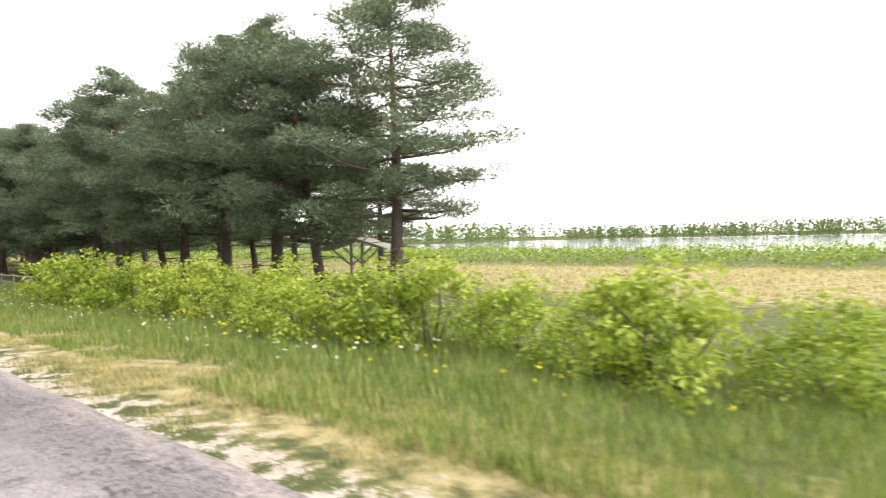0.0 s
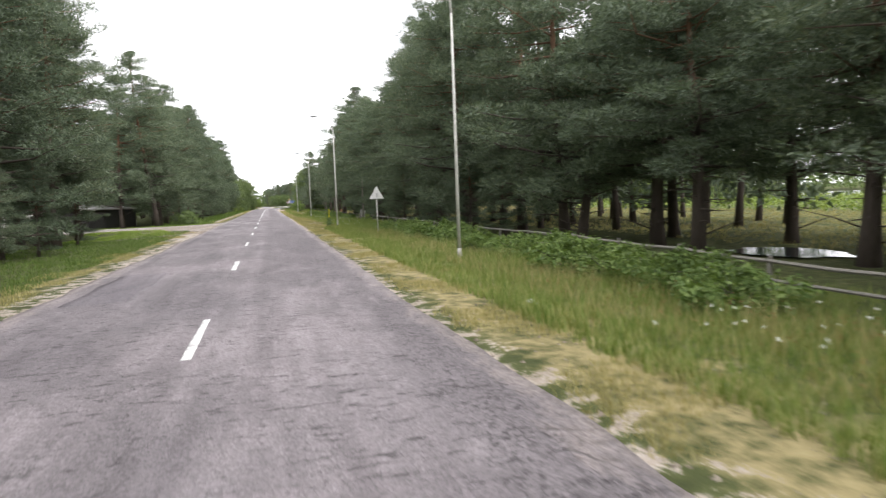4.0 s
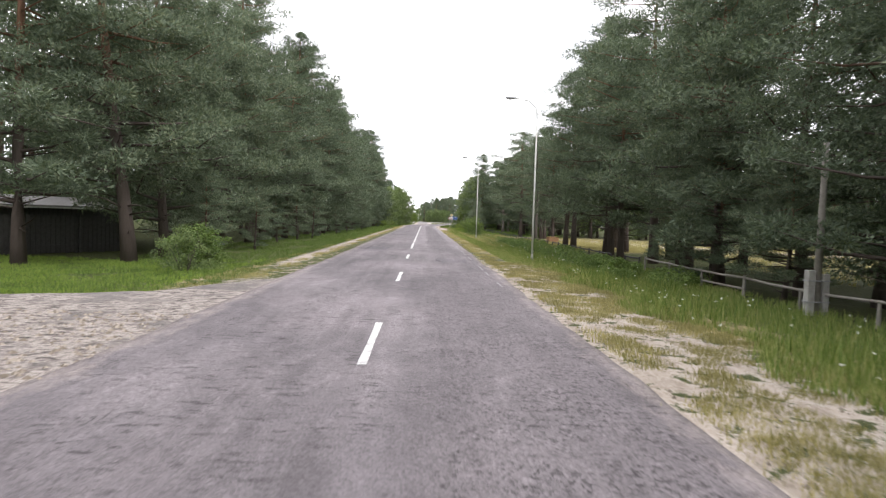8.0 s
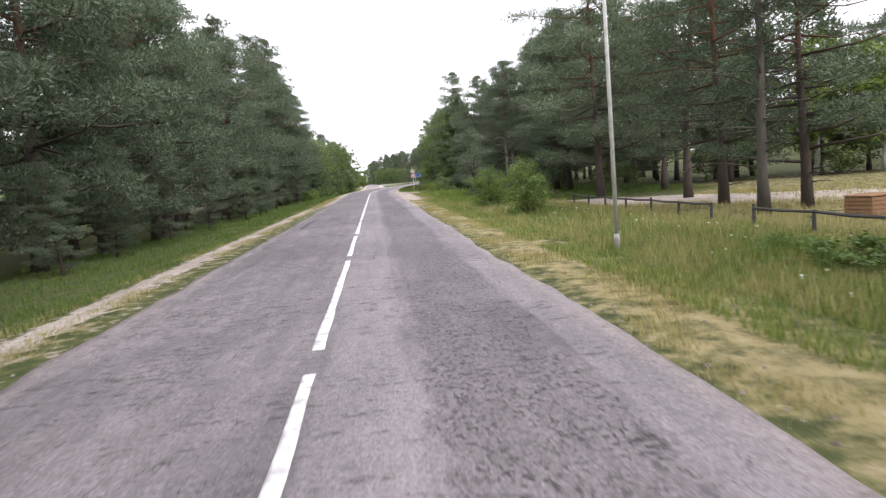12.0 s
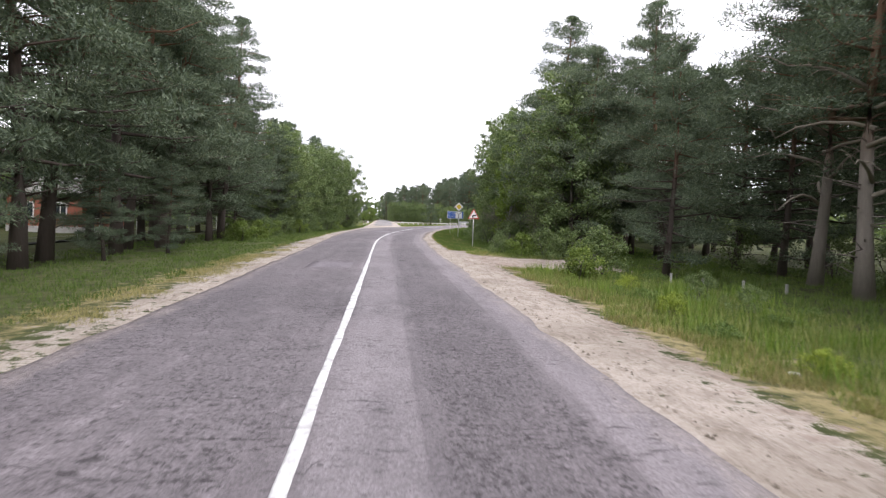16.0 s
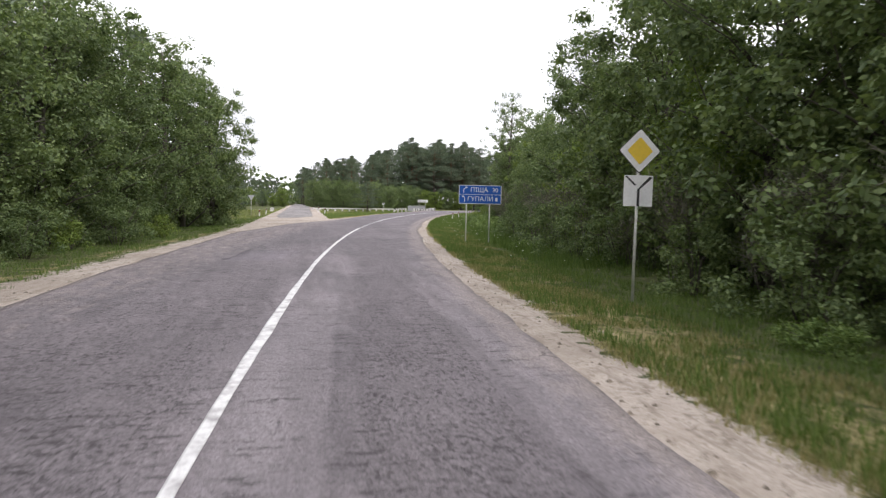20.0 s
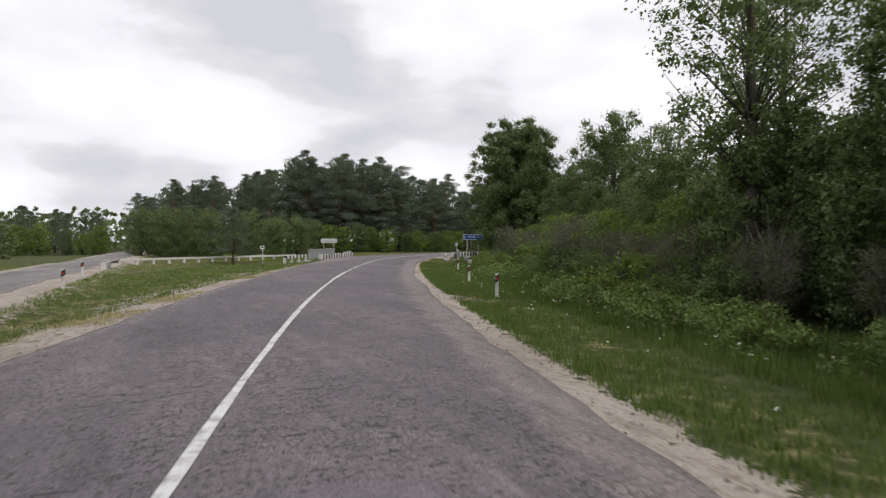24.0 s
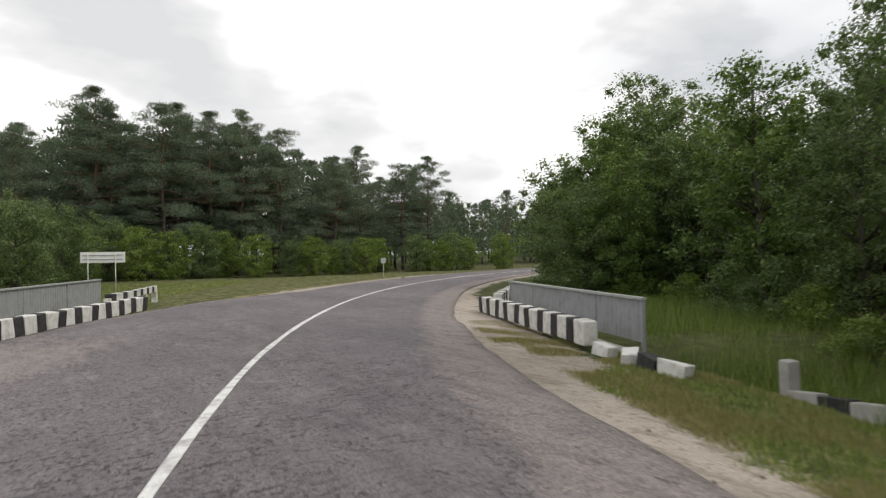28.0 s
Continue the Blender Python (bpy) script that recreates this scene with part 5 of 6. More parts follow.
def grass(name, count, s0, s1, o0, o1, height, mat, label, blades=4, width=0.02, power=1.0, seed=1, spread=0.07, skip=None, cut=-0.42, grain=0.45):
    """Tufts of bent blades over a stretch of the verge."""
    rng = np.random.default_rng(seed)
    s, o = rng.uniform(s0, s1, count), o0 + (o1 - o0) * rng.uniform(0, 1, count) ** power
    clump = np.array([noise.noise((a * grain, b * grain, seed)) for a, b in zip(s, o)])
    ok = clump > cut
    s, o, clump = s[ok], o[ok], clump[ok]
    a = np.maximum(0, (s - BEND_AT) / RADIUS)
    bent = s > BEND_AT
    x = np.where(bent, RADIUS - (RADIUS - o) * np.cos(a), o)
    y = np.where(bent, BEND_AT + (RADIUS - o) * np.sin(a), s)
    if skip is not None:
        ok = ~skip(x, y, s, o)
        x, y, s, o, clump = x[ok], y[ok], s[ok], o[ok], clump[ok]
    z = ground_height(x, y, s, o) - 0.02
    root = np.repeat(np.stack([x, y, z], 1), blades, 0)
    n = len(root)
    root[:, :2] += rng.normal(size=(n, 2)) * spread
    h = height * rng.uniform(0.5, 1.25, n) * np.repeat(0.85 + clump * 0.6, blades)
    ang = rng.uniform(0, 6.283, n)
    tip = root + np.stack([np.cos(ang) * h * 0.35, np.sin(ang) * h * 0.35, h], 1)
    side = np.stack([-np.sin(ang), np.cos(ang), 0 * ang], 1) * (width * rng.uniform(0.7, 1.4, n))[:, None]
    v = np.stack([root - side, root + side, tip], 1).reshape(-1, 3)
    return tagged(cloud(name, v, 3, mat), label, "grass", kind="stuff")


def keep_off(x, y, s, o):
    lane = (np.abs(y - 117) < 6.5 + np.maximum(0, (o + 8) * 1.2)) & (o < 0) & (o > -60)
    fork = (np.abs(x - 0.5) < 3.4) & (y > 305)
    pit = (np.abs(s - 254 - (o - 6) * 0.2) < 4.3) & (o > 0) & (o < 13)
    bare = (s > 222) & (s < 262) & (o > 0) & (o < 6.1 + 0.4 * np.sin(s * 1.3))
    ridge = (np.abs(o + 5.35) < 0.32) & (s > 132) & (s < 232)
    deck = (s > 402) & (s < 425) & (o < 0) & (o > -7.4)
    flare = (s > 262) & (s < 352) & (o < 0) & (-o < np.interp(s, [262, 282, 300, 316, 330, 345], [4.6, 5.6, 6.9, 8.0, 7.8, 5.4]))
    return lane | fork | pit | bare | ridge | flare | deck


def keep_off_sand(x, y, s, o):
    return keep_off(x, y, s, o) | ((s > 99) & (s < 139) & (o > 0) & (o < 6.5 + 0.6 * np.sin(s * 0.9)))


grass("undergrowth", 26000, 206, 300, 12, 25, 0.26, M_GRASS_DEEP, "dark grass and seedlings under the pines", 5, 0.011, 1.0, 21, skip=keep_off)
grass("tall_weeds", 7000, 386, 446, 9.5, 17.5, 0.62, M_GRASS, "tall weeds before the leafy trees", 8, 0.011, 1.0, 22, 0.14, skip=lambda x, y, s, o: np.abs(road_coords(x, y)[1]) < 8.6)
grass("verge_grass", 42000, -12, 130, 5.2, 13, 0.3, M_GRASS, "long green grass on the verge", 6, 0.0095, 1.3, 1, skip=keep_off_sand)
grass("verge_grass", 42000, 130, 262, 5.2, 13, 0.21, M_GRASS, "green grass on the verge", 6, 0.0095, 1.3, 2, skip=keep_off_sand)
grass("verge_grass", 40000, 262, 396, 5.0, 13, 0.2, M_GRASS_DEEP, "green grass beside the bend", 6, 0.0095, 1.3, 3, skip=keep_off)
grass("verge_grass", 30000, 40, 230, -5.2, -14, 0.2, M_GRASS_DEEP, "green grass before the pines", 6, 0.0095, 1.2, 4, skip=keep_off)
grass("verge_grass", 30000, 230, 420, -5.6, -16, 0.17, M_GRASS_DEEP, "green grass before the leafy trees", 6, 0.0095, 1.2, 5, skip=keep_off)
grass("lawn", 16000, 123, 139, -6.5, -24, 0.13, M_LAWN, "bright short lawn before the board fence", 6, 0.011, 1.0, 23, skip=keep_off)
grass("dry_verge_grass", 90000, -12, 262, 4.0, 7.0, 0.11, M_DRY, "short dry straw-coloured grass", 5, 0.007, 1.0, 6, 0.11, skip=keep_off, cut=0.02)
grass("dry_verge_grass", 50000, 60, 400, -4.4, -6.2, 0.1, M_DRY, "short dry grass at the sandy edge", 5, 0.007, 1.0, 7, 0.11, skip=keep_off, cut=0.02)
grass("dry_verge_grass", 42000, 92, 144, 4.1, 7.6, 0.1, M_STRAW, "short trodden tan and green grass in patches on the sand", 5, 0.007, 1.0, 27, 0.08, skip=keep_off, cut=0.0, grain=1.3)
grass("dry_verge_grass", 52000, 380, 412, 5.0, 9.0, 0.1, M_STRAW, "short dry trodden grass along the bridge verge", 5, 0.007, 1.5, 30, 0.08, skip=lambda x, y, s, o: np.abs(road_coords(x, y)[1]) < 5.0 + 0.5 * (np.abs(road_coords(x, y)[0] - 402) < 5.5), cut=-0.1, grain=0.9)
grass("dry_verge_grass", 24000, 206, 252, 5.6, 9.0, 0.13, M_STRAW, "dry yellowish grass in patches before the pines", 5, 0.008, 1.4, 31, 0.09, skip=keep_off, cut=0.0, grain=0.8)
grass("tall_weeds", 2600, 206, 250, 7.0, 13, 0.5, M_LAWN, "clumps of tall light green weeds", 8, 0.014, 1.0, 32, 0.12, skip=keep_off, cut=0.22, grain=0.7)
grass("dry_verge_grass", 22000, 262, 330, 4.9, 7.6, 0.12, M_STRAW, "dry yellowish grass along the sandy edge of the bend", 5, 0.008, 1.3, 33, 0.09, skip=keep_off, cut=-0.05, grain=0.7)
grass("lawn", 9000, 103, 113, -5.8, -14, 0.13, M_LAWN, "green grass in the corner between lane and road", 6, 0.011, 1.0, 28, skip=lambda x, y, s, o: (-o < np.interp(s, [103, 107, 109.5, 112, 114], [5.4, 6.7, 7.1, 8.4, 12])) | (s > 111 + 0.45 * np.maximum(0, -o - 6)))
grass("seed_heads", 12000, 162, 200, 12.8, 24, 0.3, M_DRY, "tall dry rust-tinged grass of the meadow", 4, 0.009, 1.0, 29, 0.1, skip=lambda x, y, s, o: np.abs((x - 25.2) * 0.79 + (y - 186.7) * 0.61) < 3.2)
grass("field_grass", 52000, 345, 452, -8.4, -40, 0.12, M_GRASS, "short green grass of the field across the road", 5, 0.012, 1.0, 24, skip=keep_off)
grass("verge_grass", 95000, 384, 450, 5.3, 17, 0.105, M_GRASS, "green grass beside the bridge", 6, 0.009, 1.2, 11, skip=lambda x, y, s, o: np.abs(road_coords(x, y)[1]) < 5.25 + 0.4 * np.sin(s * 1.7) + 1.7 * (np.abs(road_coords(x, y)[0] - 410.5) < 6.5) + 0.55 * (np.abs(road_coords(x, y)[0] - 402) < 5.5))
grass("meadow_grass", 30000, -12, 200, 20, 50, 0.2, M_DRY, "short straw-coloured meadow grass", 4, 0.02, 1.0, 8)
grass("tall_weeds", 9000, -12, 250, 6.8, 11, 0.46, M_GRASS, "tall weeds on the verge", 7, 0.011, 1.0, 9, 0.12, skip=keep_off)
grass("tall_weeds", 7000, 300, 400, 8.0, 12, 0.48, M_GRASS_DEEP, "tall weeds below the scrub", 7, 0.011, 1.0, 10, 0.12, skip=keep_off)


grass("seed_heads", 5200, 34, 92, 6.6, 10.2, 0.5, M_DRY, "pale grass plumes gone to seed on the verge", 3, 0.008, 1.0, 25, 0.1, skip=keep_off)
grass("seed_heads", 9000, 160, 206, 6.4, 13, 0.36, M_DRY, "tall dry grass beside the meadow fence", 4, 0.008, 1.0, 26, 0.1, skip=keep_off)


def reeds():
    rng = np.random.default_rng(12)
    n = 2600
    x, y = rng.uniform(46, 100, n), rng.uniform(-30, 150, n)
    s, o = road_coords(x, y)
    c = np.stack([x, y, ground_height(x, y, s, o) + rng.uniform(0.1, 0.7, n)], 1)
    tagged(cloud("lakeside_reeds", leaves(rng, c, np.full(n, 0.8), 16, 0.3), 4, M_LEAF_PALE), "bright green reeds and low willow before the lake", "reeds", kind="stuff")


reeds()


def puddle():
    """A shallow pool of rain water under the park trees."""
    px, py = 18.0, 68.6
    z = ground_at(px, py) + 0.07
    rim = [(px + (1.5 + 0.5 * noise.noise((math.cos(a) * 2, math.sin(a) * 2, 4))) * math.cos(a), py + (2.1 + 0.9 * noise.noise((math.cos(a) * 2, math.sin(a) * 2, 7))) * math.sin(a), z) for a in np.linspace(0, 6.283, 29)[:-1]]
    tagged(mesh("puddle", rim, [tuple(range(28))], M_WATER), "pale rain puddle in the grass under pines", "water", kind="structure")


puddle()


def flowers(count, s0, s1, o0, o1, mat, seed, label, size=0.04):
    rng = np.random.default_rng(seed)
    p = np.array([at(s, o) for s, o in zip(rng.uniform(s0, s1, count), rng.uniform(o0, o1, count))])
    s, o = road_coords(p[:, 0], p[:, 1])
    p[:, 2] = ground_height(p[:, 0], p[:, 1], s, o) + rng.uniform(0.2, 0.5, count)
    tagged(cloud("flowers", leaves(rng, p, np.full(count, size * 0.9), 5, size), 4, mat), label, "flowers", kind="stuff")


flowers(420, 0, 60, 6.5, 11, M_FLOWER, 1, "small white umbel flowers in the grass")
flowers(700, 40, 64, 6.4, 9.6, M_SORREL, 5, "reddish sorrel seed heads in the grass", 0.02)
flowers(500, 168, 204, 7.5, 12, M_SORREL, 6, "rusty dock and sorrel heads in dry grass", 0.026)
flowers(260, 96, 200, 6.5, 11, M_FLOWER, 2, "scattered white flowers in the grass")
flowers(200, 300, 395, 6, 10, M_FLOWER, 3, "white daisies in the verge")
flowers(160, -5, 25, 7, 10, M_YELLOW, 4, "yellow flowers in the verge")


def debris(count, s0, s1, o0, o1, seed, size, mat, label):
    """Small clods and gravel on the bare ground."""
    rng = np.random.default_rng(seed)
    p = np.array([at(s, o) for s, o in zip(rng.uniform(s0, s1, count), rng.uniform(o0, o1, count))])
    s, o = road_coords(p[:, 0], p[:, 1])
    p[:, 2] = ground_height(p[:, 0], p[:, 1], s, o)
    r = size * rng.uniform(0.3, 1.3, count) ** 1.5
    ring_ = np.stack([np.cos(np.arange(5) * 1.2566), np.sin(np.arange(5) * 1.2566), np.zeros(5)], 1)
    tops = p + np.stack([0 * r, 0 * r, r * 0.55], 1)
    rim = p[:, None] + ring_[None] * (r[:, None, None] * rng.uniform(0.7, 1.3, (count, 5, 1)))
    rim[..., 2] -= 0.015
    tri_ = np.stack([rim, np.roll(rim, -1, 1), np.repeat(tops[:, None], 5, 1)], 2).reshape(-1, 3)
    tagged(cloud("gravel", tri_, 3, mat), label, "gravel", kind="stuff")


debris(4200, 222, 264, 3.9, 11, 31, 0.028, M_CLOD, "brown clods and litter on the bare sand")
debris(700, 247, 262, 4.4, 12, 36, 0.035, M_LITTER, "brown needles and bark litter on the bare turn-off")
debris(3200, 0, 222, 3.8, 6.2, 32, 0.035, M_CLOD, "loose gravel along the road's edge")
debris(2600, 264, 400, 3.9, 5.8, 33, 0.04, M_CLOD, "loose gravel on the sandy shoulder")
debris(6500, 101, 121, -10, -3.7, 34, 0.085, M_CLOD, "broken asphalt lumps where the lane joins")
debris(2600, 130, 400, -6.0, -3.9, 35, 0.04, M_CLOD, "loose gravel along the far edge")


# ---- street furniture ----
def make_lamp(height=8.3):
    lamp = thing("street_lamp", Matrix(), "slim pale concrete street lamp with curved arm", "street lamp", "street lamps")
    part("base", tube([(0, 0, -0.4), (0, 0, 0.25), (0, 0, 0.4)], [0.085, 0.08, 0.062], 10), M_CONC, lamp, soft=True)
    part("pole", tube([(0, 0, 0), (0, 0, height * 0.5), (0, 0, height)], [0.058, 0.05, 0.038], 10), M_POST, lamp, soft=True)
    arm = part("arm", tube([(0, 0, height - 0.15), (-0.05, 0, height + 0.45), (-0.5, 0, height + 0.85), (-1.3, 0, height + 1.0)], [0.045, 0.04, 0.035, 0.03], 8), M_POST, lamp, soft=True)
    bm = bmesh.new()
    bmesh.ops.create_uvsphere(bm, u_segments=10, v_segments=6, radius=1, matrix=Matrix.Translation((-1.55, 0, height + 0.99)) @ Matrix.Diagonal((0.34, 0.13, 0.08, 1)))
    part("lamp_head", bm, M_STEEL, arm, "grey lamp head", soft=True)
    bm = bmesh.new()
    bmesh.ops.create_uvsphere(bm, u_segments=10, v_segments=5, radius=1, matrix=Matrix.Translation((-1.58, 0, height + 0.95)) @ Matrix.Diagonal((0.22, 0.1, 0.07, 1)))
    part("lens", bm, M_GLASS, arm, soft=True)
    return lamp


def stand(ob, s, o, turn=0.0, z=None, scale=1.0):
    p = at(s, o)
    zz = ground_at(p.x, p.y) if z is None else z
    ob.matrix_basis = pose(p.x, p.y, zz, 0, 0, heading(s) + turn) @ Matrix.Scale(scale, 4)
    return ob


lamp0 = make_lamp()
for k, (s, o) in enumerate(((32.7, 6.9), (71.5, 7.3), (104.95, 6.75), (144.2, 7.1), (179.6, 6.8))):
    ob = lamp0 if k == 0 else copy_thing(lamp0, Matrix())
    stand(ob, s, o, plant_rng.uniform(-6, 6))


def sign_posts(parent, xs, height, low=-0.4):
    for x in xs:
        part("post", tube([(x, 0.05, low), (x, 0.05, height)], [0.033, 0.033], 8), M_POST, parent, soft=True)


def rounded(pts, r, n=4):
    out = []
    for k in range(len(pts)):
        p, a, b = Vector(pts[k]), Vector(pts[k - 1]), Vector(pts[(k + 1) % len(pts)])
        u, v = p + (a - p).normalized() * r, p + (b - p).normalized() * r
        for j in range(n + 1):
            t = j / n
            out.append(tuple(u * (1 - t) ** 2 + p * 2 * t * (1 - t) + v * t * t))
    return out


def tri(side, cz):
    h = side * 0.866
    return rounded([(-side / 2, cz - h / 3), (side / 2, cz - h / 3), (0, cz + 2 * h / 3)], side * 0.07)


def warning_sign(label, faded):
    sign = thing("warning_sign", Matrix(), label, "road sign", "road signs")
    sign_posts(sign, (0,), 2.5)
    part("back_plate", plate(tri(0.92, 2.45), 0.012, 0.004), M_SIGNBACK, sign)
    part("border", plate(tri(0.9, 2.45), 0.008, -0.006), M_SIGNW if faded else M_SIGNR, sign)
    part("face", plate(tri(0.68, 2.45), 0.004, -0.011), M_SIGNW, sign)
    if faded:
        part("symbol", box(0, -0.014, 2.4, 0.08, 0.004, 0.26), M_SIGNBACK, sign, "faded grey symbol")
    else:
        bm = box(-0.06, -0.014, 2.35, 0.075, 0.004, 0.24)
        box(0.03, -0.014, 2.45, 0.24, 0.004, 0.075, bm)
        f = [bm.verts.new(c) for c in ((0.09, -0.0165, 2.37), (0.09, -0.0165, 2.53), (0.19, -0.0165, 2.45))]
        bm.faces.new(f)
        part("arrow", bm, M_BLACK, sign, "black bend arrow")
    return sign


stand(warning_sign("faded white triangular warning sign on a thin post", True), 90.1, 7.7, 4)
stand(warning_sign("red-bordered triangular bend warning sign", False), 269.6, 7.35, 3)


def priority_sign():
    sign = thing("priority_sign", Matrix(), "yellow and white diamond priority sign above a white route plate", "road sign", "road signs")
    sign_posts(sign, (0,), 3.35)

    def diamond(r, z):
        return rounded([(0, z - r), (r, z), (0, z + r), (-r, z)], r * 0.12)

    part("back_plate", plate(diamond(0.51, 3.25), 0.012, 0.004), M_BLACK, sign)
    part("white_face", plate(diamond(0.49, 3.25), 0.006, -0.004), M_SIGNW, sign)
    part("yellow_face", plate(diamond(0.31, 3.25), 0.005, -0.009), M_SIGNY, sign, "yellow inner diamond")
    route = part("route_plate", plate(rounded([(-0.35, 2.0), (0.35, 2.0), (0.35, 2.7), (-0.35, 2.7)], 0.03), 0.012, 0.0), M_SIGNW, sign, "white plate with black forked route")
    bm = box(0, -0.004, 2.2, 0.06, 0.004, 0.4)
    bm.verts.ensure_lookup_table()
    f = [bm.verts.new(c) for c in ((-0.03, -0.006, 2.38), (0.03, -0.006, 2.38), (0.33, -0.006, 2.65), (0.26, -0.006, 2.68))]
    bm.faces.new(f)
    part("main_route", bm, M_BLACK, route)
    bm = bmesh.new()
    f = [bm.verts.new(c) for c in ((-0.09, -0.005, 2.46), (-0.06, -0.005, 2.49), (-0.3, -0.005, 2.69), (-0.33, -0.005, 2.67))]
    bm.faces.new(f)
    part("minor_route", bm, M_BLACK, route)
    return sign


stand(priority_sign(), 291.9, 7.65, 2, 0.02)


def lettering(text, size, x, z, y, mat, parent):
    cu = bpy.data.curves.new("lettering", "FONT")
    cu.body, cu.size, cu.extrude, cu.align_x, cu.align_y = text, size, 0.002, "CENTER", "CENTER"
    tmp = new("lettering", cu)
    me = bpy.data.meshes.new_from_object(tmp.evaluated_get(bpy.context.evaluated_depsgraph_get()))
    bpy.data.objects.remove(tmp)
    ob = link("lettering", me, mat, parent)
    ob.matrix_basis = pose(x, y, z, 90, 0, 0)
    return ob


def direction_sign():
    sign = thing("direction_sign", Matrix(), "blue two-row direction sign with white lettering on two posts", "road sign", "road signs")
    sign_posts(sign, (-0.72, 0.52), 3.0)
    part("edge", plate(rounded([(-1.14, 2.12), (1.14, 2.12), (1.14, 3.12), (-1.14, 3.12)], 0.04), 0.02, 0.0), M_SIGNW, sign)
    for z, word, x, figure in ((2.86, "ПІЩА", -0.05, "30"), (2.38, "ГУПАЛИ", 0.02, "")):
        row = part("panel", plate(rounded([(-1.11, z - 0.225), (1.11, z - 0.225), (1.11, z + 0.235), (-1.11, z + 0.235)], 0.03), 0.006, -0.008), M_SIGNB, sign, "blue panel")
        lettering(word, 0.34, x, z, -0.012, M_SIGNW, row)
        if figure:
            lettering(figure, 0.32, 0.8, z, -0.012, M_SIGNW, row)
        else:
            part("figure_bar", box(0.88, -0.011, z, 0.12, 0.004, 0.2), M_SIGNW, row, "worn white figure")
        side = 1 if figure else -1
        bm = tube([(-0.85 - 0.03 * side, -0.012, z - 0.15), (-0.85 - 0.03 * side, -0.012, z + 0.0), (-0.83, -0.012, z + 0.09), (-0.83 + 0.1 * side, -0.012, z + 0.14)], [0.02] * 4, 6)
        f = [bm.verts.new(q) for q in ((-0.83 + 0.07 * side, -0.013, z + 0.07), (-0.83 + 0.17 * side, -0.013, z + 0.16), (-0.83 + 0.05 * side, -0.013, z + 0.19))]
        bm.faces.new(f)
        part("arrow", bm, M_SIGNW, row)
    return sign


stand(direction_sign(), 311.9, 7.25, -8)


def river_sign():
    sign = thing("river_sign", Matrix(), "blue river name sign with white lettering on two posts", "road sign", "road signs")
    sign_posts(sign, (-0.62, 0.55), 2.75)
    part("edge", plate(rounded([(-1.0, 2.2), (1.0, 2.2), (1.0, 2.74), (-1.0, 2.74)], 0.03), 0.02, 0.0), M_SIGNW, sign)
    face = part("face", plate(rounded([(-0.965, 2.235), (0.965, 2.235), (0.965, 2.705), (-0.965, 2.705)], 0.03), 0.006, -0.008), M_SIGNB, sign, "blue face")
    lettering("р. НЕРЕЖ", 0.36, -0.08, 2.47, -0.012, M_SIGNW, face)
    lettering("А", 0.36, 0.8, 2.47, -0.012, M_LETTERWORN, face)["label"] = "worn grey last letter"
    return sign


stand(river_sign(), 399.4, 9.95, -14, -0.08)


def back_sign():
    sign = thing("sign_seen_from_behind", Matrix(), "grey-white back of a wide road sign on two posts", "road sign", "road signs")
    sign_posts(sign, (-0.85, 0.75), 2.3)
    part("panel", plate([(-1.3, 1.75), (1.3, 1.75), (1.3, 2.4), (-1.3, 2.4)], 0.03, 0.08), M_SIGNW, sign)
    for z in (1.95, 2.2):
        part("rail", box(0, 0.065, z, 2.3, 0.03, 0.05), M_STEEL, sign)
    return sign


stand(back_sign(), 433.2, -13.0, 0, 0.0)


def small_sign(name, label, width, height, top, mat):
    sign = thing(name, Matrix(), label, "road sign", "road signs")
    sign_posts(sign, (0,), top)
    part("plate", plate([(-width / 2, top - height), (width / 2, top - height), (width / 2, top), (-width / 2, top)], 0.012, 0.0), mat, sign)
    return sign


km = stand(small_sign("kilometre_post", "small white kilometre plate on a thin post", 0.42, 0.32, 1.75, M_SIGNW), 398.2, -11.0, 0, -0.2)
part("figures", box(0, -0.004, 1.6, 0.24, 0.004, 0.14), M_BLACK, km, "black bar of figures")
stand(small_sign("small_road_sign", "small grey sign seen from behind", 0.6, 0.6, 2.0, M_SIGNBACK), 468, 2.5, 0)
ys = thing("yield_sign", Matrix(), "give-way triangle seen from behind", "road sign", "road signs")
sign_posts(ys, (0,), 2.2)
part("plate", plate([(-0.42, 2.45), (0.42, 2.45), (0, 1.75)], 0.012, 0.0), M_SIGNBACK, ys)
ys.matrix_basis = pose(-5.3, 362.2, -0.15)


def guide_post():
    g = thing("guide_post", Matrix(), "white roadside guide post with slanted black band", "guide post", "guide posts")
    part("post", box(0, 0, 0.3, 0.12, 0.1, 1.2), M_WHITE, g, bevel=0.02)
    bm = bmesh.new()
    v = []
    for z0, z1 in ((0.52, 0.62), (0.78, 0.88)):
        v.append([bm.verts.new(c) for c in ((-0.064, -0.054, z0), (0.064, -0.054, z1), (0.064, 0.054, z1), (-0.064, 0.054, z0))])
    for j in range(4):
        bm.faces.new((v[0][j], v[0][(j + 1) % 4], v[1][(j + 1) % 4], v[1][j]))
    bm.faces.new(v[0][::-1])
    bm.faces.new(v[1])
    part("band", bm, M_BLACK, g)
    part("reflector", box(0, -0.058, 0.7, 0.05, 0.008, 0.12), M_SIGNR, g, "red reflector")
    return g


g0 = guide_post()
